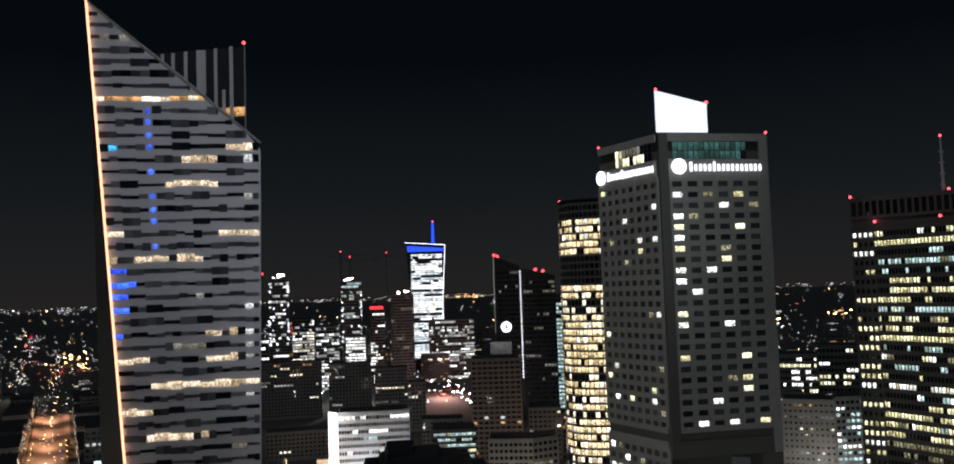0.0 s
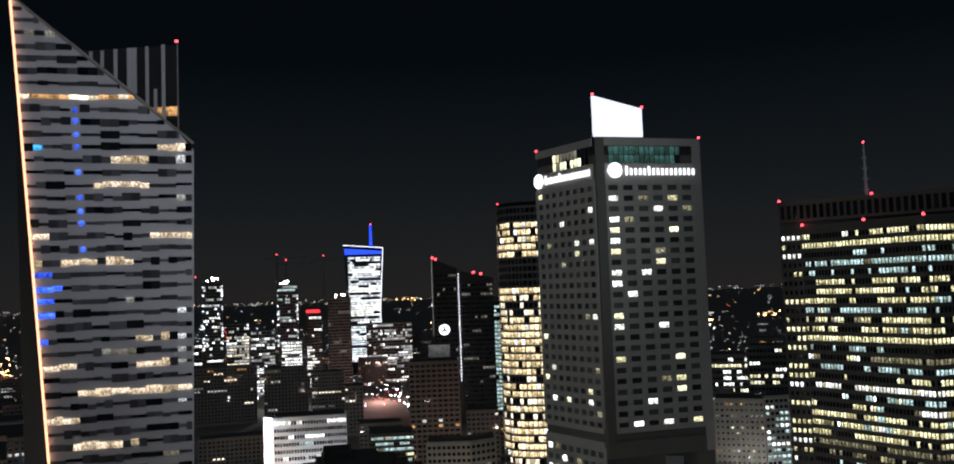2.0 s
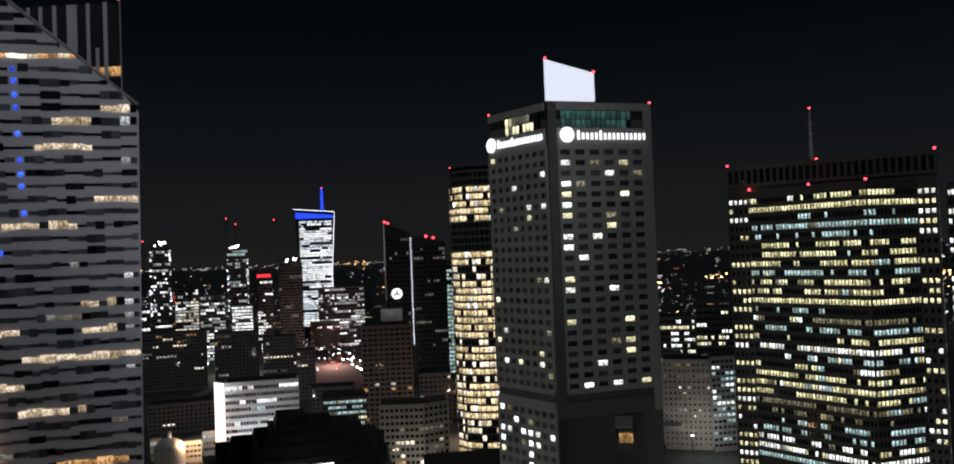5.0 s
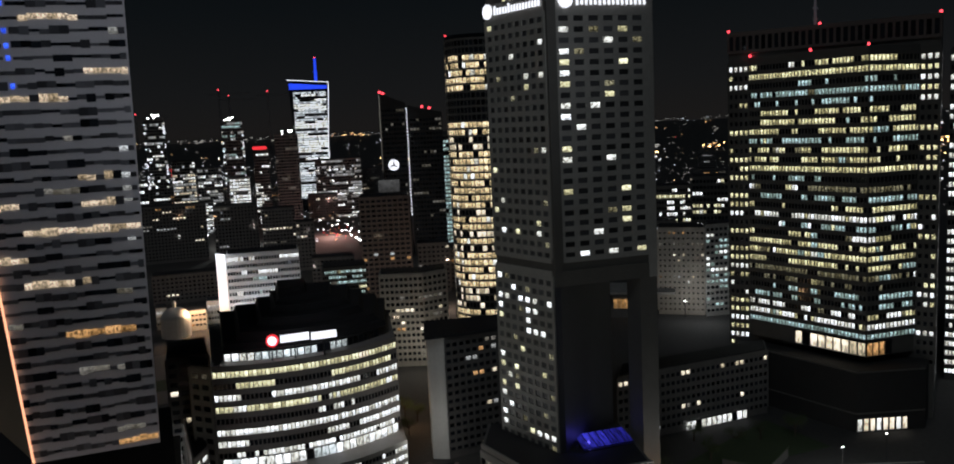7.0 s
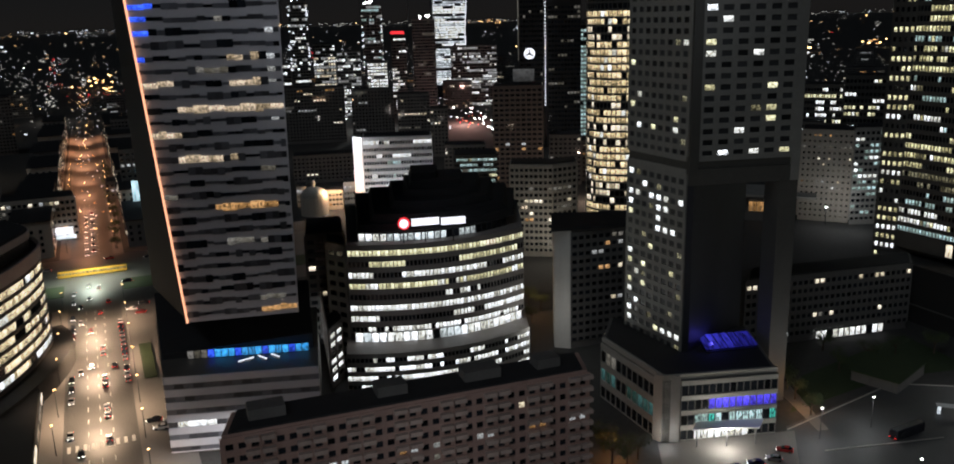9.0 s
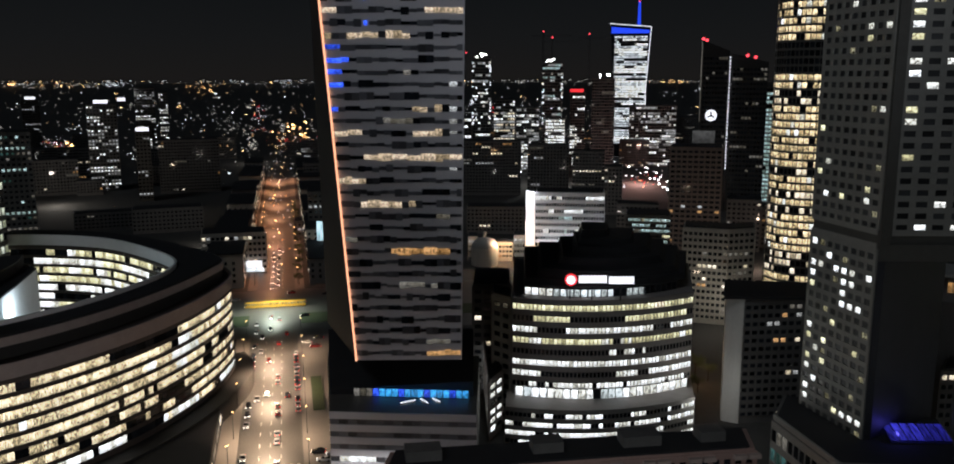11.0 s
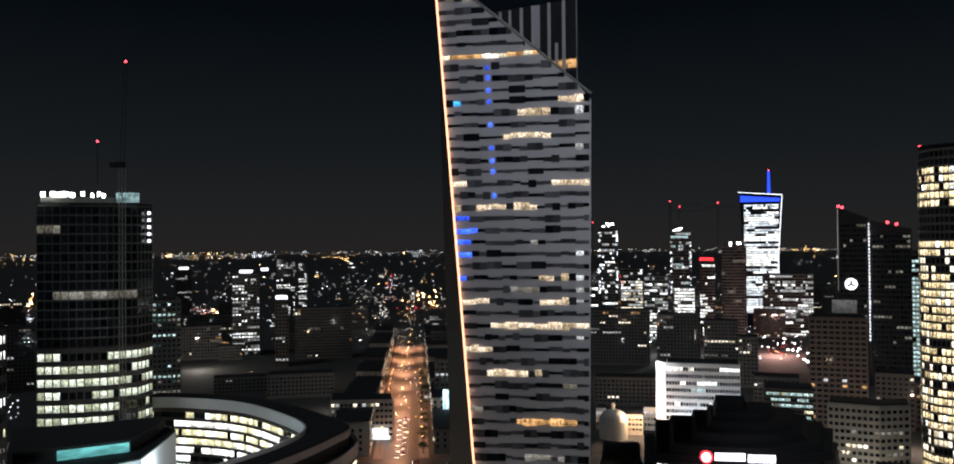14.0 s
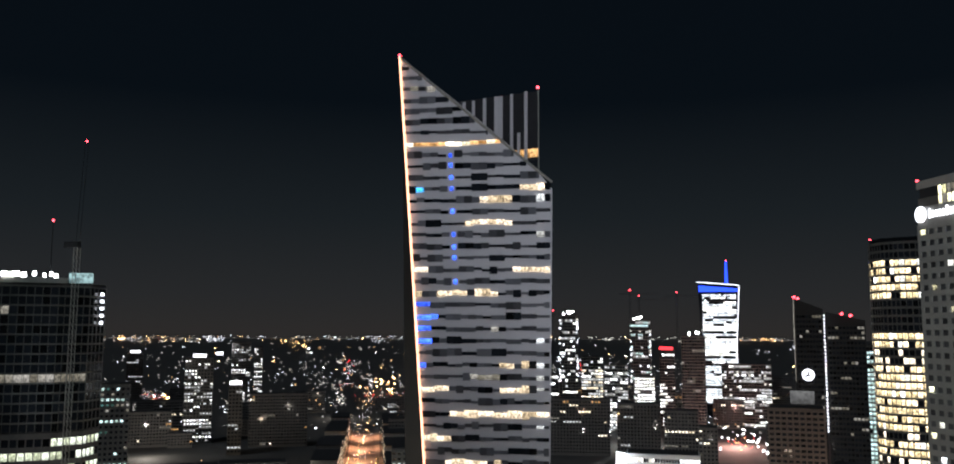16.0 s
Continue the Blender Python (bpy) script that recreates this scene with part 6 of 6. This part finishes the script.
for az, d in ((-12.7, 232), (-14.6, 234.5), (-16.4, 238)):
    p = P(az, d)
    piece("post", M_STEEL, canopy, (p.x, p.y, 2.6), (0.35, 0.35, 5.2), 0)


point_lamp("skylight_glow", P(-13.4, 261, 21), 420, (0.15, 0.12, 1.0), 0.5)
pav = thing("pavilion", P(-23.2, 300, 0), "low pavilion with a dull green flat roof", "pavilion")
bm = bmesh.new()
prism(bm, [P(-21.7, 294), P(-24.3, 288), P(-25.6, 308), P(-22.6, 314)], 0, 3.6)
part("body", bm, M_CONCRETE_DARK, pav)
bm = bmesh.new()
prism(bm, [P(-21.6, 293), P(-24.4, 287), P(-25.7, 309), P(-22.5, 315)], 3.6, 4.0)
part("roof", bm, M_GRASS, pav, "dull green flat roof")
gallery = thing("lit_gallery", P(-15.9, 520, 0), "low hall with an amber-lit open gallery under a flat roof", "hall")
bm = bmesh.new()
prism(bm, [P(-14.6, 520), P(-17.6, 520), P(-17.6, 545), P(-14.6, 545)], 0, 14)
part("body", bm, M_CONCRETE_DARK, gallery)
pl = facade(gallery, [P(-15.2, 519.8), P(-16.6, 519.8)], 5, 12, 1, 6, band=0.2, pier=0.12, proud=0.5, mats=(M_PLASTER, M_PLASTER), pick=lambda r, c: M_WIN_AMBER)
panes(gallery, pl)
bm = bmesh.new()
prism(bm, [P(-14.4, 515), P(-19.0, 515), P(-19.0, 547), P(-14.4, 547)], 14, 15.2)
part("roof", bm, M_CONCRETE, gallery, "broad flat roof")
# glowing dots on stems stand in for the lights of distant cars
for k in range(9):
    p = P(-33.3 + 0.36 * (k % 5) + 0.1 * math.sin(k * 9), 300 + 4 * (k // 5), 0.03)
    gl = thing("ground_light", p, "small white dot standing in for car lights", "ground light", "ground lights")
    piece("lens", M_LAMP_WHITE, gl, (p.x, p.y, 0.35), (0.18, 0.18, 0.2), 0)
    piece("stem", M_DARK_STEEL, gl, (p.x, p.y, 0.12), (0.2, 0.2, 0.25), 0)
bs = thing("blue_sign", P(4.3, 548, 0), "small blue and pink illuminated sign on a post", "sign")
p = P(4.3, 548)
piece("face", M_BLUE_GLOW, bs, (p.x, p.y, 21), (3.0, 0.4, 2.2), 0)
piece("edge", M_RED_GLOW, bs, (p.x - 1.9, p.y, 21), (0.6, 0.4, 2.2), 0)
piece("post", M_DARK_STEEL, bs, (p.x, p.y, 9.7), (0.5, 0.4, 19.4), 0)


for k in range(9):
    c = on_street(-14, -8.4 + k * 2.1, 0.03)
    piece("crossing_stripe", M_LINE, bpy.data.objects["road"], c, (0.9, 4.0, 0.012), radians(STREET_AZ))
strip("planter", 28, 62, 14, 18, 0.7, M_GRASS, "dark planted strip in the pavement", "planter")
# kerbs of the square
for az0, d0, az1, d1 in ((-18.3, 250, -24, 296), (-24, 296, -33, 317), (-20.6, 240, -27, 262)):
    p, q = P(az0, d0), P(az1, d1)
    m = (p + q) / 2
    kerb = thing("kerb", (m.x, m.y, 0), "pale concrete kerb along the square", "kerb")
    piece("stone", M_CONCRETE, kerb, (m.x, m.y, 0.08), ((q - p).length, 0.4, 0.24), math.atan2((q - p).y, (q - p).x))
# ---- vehicles ----
def wheel_mesh(bm, at, r, w):
    bmesh.ops.create_cone(bm, cap_ends=True, segments=14, radius1=r, radius2=r, depth=w, matrix=Matrix.Translation(at) @ Matrix.Rotation(radians(90), 4, "Y"))


def loft(bm, sections):
    """A closed body through sections (y, half width, z low, z high)."""
    last = None
    for y, w, z0, z1 in sections:
        cur = [bm.verts.new(v) for v in ((-w, y, z0), (w, y, z0), (w, y, z1 * 0.6 + z0 * 0.4), (w * 0.86, y, z1), (-w * 0.86, y, z1), (-w, y, z1 * 0.6 + z0 * 0.4))]
        if last:
            for i in range(6):
                bm.faces.new((last[i], last[(i + 1) % 6], cur[(i + 1) % 6], cur[i]))
        else:
            bm.faces.new(cur[::-1])
        last = cur
    bm.faces.new(last)
    bmesh.ops.recalc_face_normals(bm, faces=bm.faces)


def car(paint, label):
    """A car that faces +y."""
    ob = thing("car", (0, 0, 0), label, "car", "cars")
    bm = bmesh.new()
    loft(bm, ((-2.15, 0.76, 0.4, 0.85), (-1.9, 0.86, 0.28, 0.95), (-0.9, 0.89, 0.25, 0.98), (0.9, 0.89, 0.25, 0.96), (1.8, 0.85, 0.28, 0.82), (2.15, 0.72, 0.4, 0.7)))
    part("body", bm, paint, ob)
    bm = bmesh.new()
    loft(bm, ((-1.75, 0.72, 0.92, 0.98), (-1.2, 0.76, 0.92, 1.42), (0.1, 0.76, 0.92, 1.46), (0.95, 0.72, 0.92, 0.98)))
    part("cabin", bm, M_GLASS, ob)
    bm = bmesh.new()
    loft(bm, ((-1.1, 0.66, 1.43, 1.47), (-0.4, 0.68, 1.43, 1.5), (0.1, 0.66, 1.43, 1.49)))
    part("roof", bm, paint, ob)
    for x in (-0.8, 0.8):
        for y in (-1.35, 1.35):
            bm = bmesh.new()
            wheel_mesh(bm, (x, y, 0.32), 0.32, 0.22)
            part("wheel", bm, M_RUBBER, ob)
        piece("headlight", M_HEAD, ob, (x * 0.75, 2.1, 0.62), (0.34, 0.14, 0.18), 0)
        piece("tail_light", M_TAIL, ob, (x * 0.8, -2.12, 0.75), (0.32, 0.1, 0.2), 0)
    return ob


def coach(name, paint, label, length, category, windows=M_GLASS):
    """A bus or tram that faces +y."""
    ob = thing(name, (0, 0, 0), label, category)
    h = length / 2
    bm = bmesh.new()
    loft(bm, ((-h, 1.1, 0.5, 2.9), (-h + 0.3, 1.27, 0.35, 3.05), (h - 0.4, 1.27, 0.35, 3.05), (h, 1.1, 0.5, 2.8)))
    part("body", bm, paint, ob)
    n = int(length / 1.5)
    for k in range(n):
        for x in (-1.29, 1.29):
            piece("window_pane", windows, ob, (x, -h + 0.9 + k * (length - 1.8) / (n - 1), 2.0), (0.05, 1.2, 0.95), 0)
    piece("windscreen", M_GLASS, ob, (0, h - 0.02, 1.9), (2.0, 0.1, 1.3), 0)
    for x in (-1.1, 1.1):
        for y in (-h * 0.6, h * 0.6):
            bm = bmesh.new()
            wheel_mesh(bm, (x, y, 0.48), 0.48, 0.3)
            part("wheel", bm, M_RUBBER, ob)
        piece("headlight", M_HEAD, ob, (x * 0.8, h + 0.02, 0.8), (0.3, 0.1, 0.2), 0)
        piece("tail_light", M_TAIL, ob, (x * 0.8, -h - 0.02, 1.0), (0.3, 0.1, 0.25), 0)
    return ob


PAINTS = ((M_CAR_WHITE, "white"), (M_CAR_DARK, "dark"), (M_CAR_SILVER, "silver"), (M_CAR_RED, "dark red"))
models = [car(m, name + " car with its lights on, on the asphalt") for m, name in PAINTS]
spots = []
for k in range(15):
    spots.append((on_street(rng.uniform(-40, 150), rng.choice((2.0, 5.4)), 0.03), STREET_AZ))
for k in range(26):
    spots.append((on_street(rng.uniform(-60, 150), rng.choice((-1.8, -5.2, -8)), 0.03), STREET_AZ + 180))
for k in range(16):
    spots.append((on_street(208 + k * 7.0, -2.2 + (k % 2) * 3.3, 0.03), STREET_AZ + 180))
for k in range(13):
    spots.append((on_street(30 + k * 5.2, 9.0, 0.03), STREET_AZ))
for a, s in ((-12, 16), (-14, 13), (-8, 19), (-6, 14.5), (100, 17), (106, 14), (112, 19)):
    spots.append((on_street(a, s, 0.17), STREET_AZ + 80))
for a, s in ((152, -30), (183, -48), (186, -20), (150, 14), (196, 8), (190, 26)):
    spots.append((on_street(a, s, 0.04), STREET_AZ + 90))
for az, d, turn in ((-31.2, 281, 100), (-31.67, 251, 60), (-18.2, 236, 70), (-18.9, 232, 70), (-17.6, 230, 75), (-16.5, 226, 80), (-15.2, 222, 80), (-18.8, 240, 70), (-27, 238, 120), (-24.5, 225, 100), (-29, 268, 100)):
    spots.append((P(az, d, 0.06), turn))
taken = []
used = 0
for at, turn in spots:
    if any((at - o).length < 4.9 for o in taken):
        continue
    taken.append(at)
    m = pose(at.x, at.y, at.z, 0, 0, turn)
    if used < len(models):
        models[used].matrix_basis = m
    else:
        copy_thing(models[rng.choice((0, 1, 1, 2, 2, 3))], m)
    used += 1
tram = coach("tram", M_CAR_YELLOW, "long yellow tram with lit windows on the cross street", 30, "tram", M_WIN_DIM)
p = on_street(170, 0, 0.16)
tram.matrix_basis = pose(p.x, p.y, p.z, 0, 0, STREET_AZ + 90)
bus = coach("bus", M_CAR_WHITE, "white coach parked on the square", 12, "bus", M_GLASS)
p = P(-30.44, 290, 0.04)
bus.matrix_basis = pose(p.x, p.y, p.z, 0, 0, -75)
bus2 = coach("bus", M_CAR_DARK, "dark coach parked on the square", 12, "bus", M_GLASS)
p = P(-25.05, 259, 0.04)
bus2.matrix_basis = pose(p.x, p.y, p.z, 0, 0, -60)
shelter = thing("bus_shelter", P(-27.15, 279, 0), "lit white bus shelter on the square", "shelter")
p = P(-27.15, 279)
piece("roof", M_WHITE_WALL, shelter, (p.x, p.y, 2.7), (7, 2.4, 0.2), radians(-15))
piece("back_panel", M_WIN_SNOW, shelter, (p.x - 3.0, p.y, 1.4), (0.9, 0.2, 2.2), radians(-15))
for k in (-3.2, 3.2):
    piece("post", M_STEEL, shelter, (p.x + k * 0.96, p.y - k * 0.26, 1.35), (0.15, 0.15, 2.6), 0)

# ---- church, brown block with a billboard ----
church = thing("church", P(11.86, 550, 0), "small pale domed church among dark roofs", "church")
c = P(11.86, 550)
bm = bmesh.new()
bmesh.ops.create_cone(bm, cap_ends=True, segments=24, radius1=8.2, radius2=8.2, depth=11, matrix=Matrix.Translation((c.x, c.y, 5.5)))
part("drum", bm, M_PLASTER, church)
bm = bmesh.new()
bmesh.ops.create_uvsphere(bm, u_segments=24, v_segments=12, radius=8.0, matrix=Matrix.Translation((c.x, c.y, 11)) @ Matrix.Diagonal((1, 1, 0.75, 1)))
part("dome", bm, M_CONCRETE, church)
bm = bmesh.new()
bmesh.ops.create_cone(bm, cap_ends=True, segments=12, radius1=1.3, radius2=1.1, depth=3, matrix=Matrix.Translation((c.x, c.y, 18)))
bmesh.ops.create_cone(bm, cap_ends=True, segments=12, radius1=1.5, radius2=0.1, depth=1.6, matrix=Matrix.Translation((c.x, c.y, 20.2)))
part("lantern", bm, M_CONCRETE, church)
for az0, az1, d, z in ((11.2, 10.1, 560, 12), (10.0, 9.1, 575, 14), (12.9, 12.3, 575, 13)):
    block("old_house", "low plastered house under orange street light", [P(az0, d), P(az1, d)], 12, z, M_PLASTER, 3, 5, int(d), DIM3, 0.15, category="house", group="old houses")
bb_block = block("brown_tower_block", "dim brown slab tower with few lit windows", [P(0.45, 612), P(-2.6, 612)], 18, 68, M_CLAD_BROWN, 20, 9, 141, DIM3, 0.07)
roof_board = thing("roof_billboard", P(-1.45, 614, 68.5), "pale billboard on a roof, dimly lit", "billboard")
p = P(-1.45, 614)
piece("face", lit_window("dim_board", (1.0, 0.95, 0.9), 0.16, dim=0.7), roof_board, (p.x, p.y, 74.5), (14, 0.6, 8), radians(-1.5))
for k in (-5, 0, 5):
    piece("post", M_DARK_STEEL, roof_board, (p.x + k, p.y + 0.6, 71), (0.4, 0.4, 5.2), 0)


# ---- trees ----
def tree(at, height, seed):
    """A bare-limbed street tree with a loose crown of leaf clumps."""
    rg = random.Random(seed)
    ob = thing("tree", at, "dark street tree with a loose crown", "tree", "street trees")
    bm = bmesh.new()
    at = Vector(at)
    bmesh.ops.create_cone(bm, cap_ends=True, segments=8, radius1=0.28, radius2=0.14, depth=height * 0.5, matrix=Matrix.Translation(at + Vector((0, 0, height * 0.25))))
    tips = []
    for k in range(9):
        a0 = at + Vector((0, 0, height * rg.uniform(0.32, 0.5)))
        ang = rg.uniform(0, 6.28)
        b0 = a0 + Vector((math.cos(ang), math.sin(ang), rg.uniform(0.7, 1.6))) * height * rg.uniform(0.18, 0.3)
        e = b0 - a0
        bmesh.ops.create_cone(bm, cap_ends=True, segments=5, radius1=0.1, radius2=0.03, depth=e.length, matrix=Matrix.Translation((a0 + b0) / 2) @ e.to_track_quat("Z", "Y").to_matrix().to_4x4())
        tips.append(b0)
    part("trunk", bm, M_BARK, ob)
    verts, faces = [], []
    for k in range(900):
        c = rg.choice(tips) + Vector((rg.gauss(0, 1), rg.gauss(0, 1), rg.gauss(0, 0.8))) * height * 0.11
        u = Vector((rg.gauss(0, 1), rg.gauss(0, 1), rg.gauss(0, 1))).normalized()
        v = u.orthogonal().normalized()
        s = rg.uniform(0.12, 0.26)
        n0 = len(verts)
        c = c - at
        verts += [c - u * s, c + v * s * 0.6, c + u * s, c - v * s * 0.6]
        faces.append((n0, n0 + 1, n0 + 2, n0 + 3))
    me = bpy.data.meshes.new("crown")
    me.from_pydata(verts, [], faces)
    me.materials.append(M_LEAF)
    mesh_object("crown", me, ob)
    return ob


trees = [tree(P(-7.2, 219, 0), 9, 1), tree(P(-18.6, 272, 0.1), 8, 2), tree(P(-19.6, 262, 0.1), 7, 3)]
for az, d in ((-6.6, 225), (-8.2, 217), (-8.9, 222), (-18.1, 279), (-21, 300), (-22.5, 312), (-24, 322), (-20, 318), (-17.5, 292), (-26, 330), (-1.8, 330), (-2.4, 345), (-1.6, 352), (-0.5, 360)):
    copy_thing(trees[rng.randrange(3)], Matrix.Translation(P(az, d, 0.05)) @ Matrix.Rotation(rng.uniform(0, 6), 4, "Z"))
for k in range(14):
    copy_thing(trees[rng.randrange(3)], Matrix.Translation(on_street(215 + k * 22, 13 + rng.uniform(-1, 1), 0.16)) @ Matrix.Rotation(rng.uniform(0, 6), 4, "Z"))

for az, d in ((-19.58, 520), (-20.99, 524), (-21.57, 540)):
    copy_thing(lamp_w, Matrix.Translation(P(az, d, 0.03)) @ Matrix.Diagonal((2.4, 2.4, 1.0, 1.0)))
# a lit billboard by the podium and white lamps in the far yard
bb = thing("billboard", P(21.9, 560, 0), "lit pale blue billboard on a tall frame", "billboard")
p = P(21.95, 560)
piece("face", lit_window("billboard_light", (0.7, 0.9, 1.0), 1.1, dim=0.6), bb, (p.x, p.y, 19), (9, 0.5, 15), radians(STREET_AZ - 20))
piece("post", M_DARK_STEEL, bb, (p.x, p.y + 0.5, 7), (1.2, 0.5, 14), 0)
sh = thing("shop", P(27, 541, 0), "bright white glazed shop at the foot of a block", "shop")
p, q = P(29.2, 546), P(25.7, 543)
m = (p + q) / 2
piece("glazing", M_WIN_SNOW, sh, (m.x, m.y, 1.9), ((p - q).length, 0.4, 2.0), math.atan2((p - q).y, (p - q).x))
p = P(26.3, 542.5)
piece("sign_panel", M_WHITE_GLOW, sh, (p.x, p.y, 5.5), (9, 0.5, 4.0), math.atan2((m - p.xy).y, (m - p.xy).x))
# ---- terrace and tower under the camera ----
bm = bmesh.new()
prism(bm, [Vector((-9, -20)), Vector((9, -20)), Vector((9, 1.2)), Vector((-9, 1.2))], 0, 112.3)
tagged(part("terrace", bm, M_PLASTER, None), "stone tower terrace below the viewpoint", "terrace", kind="structure")
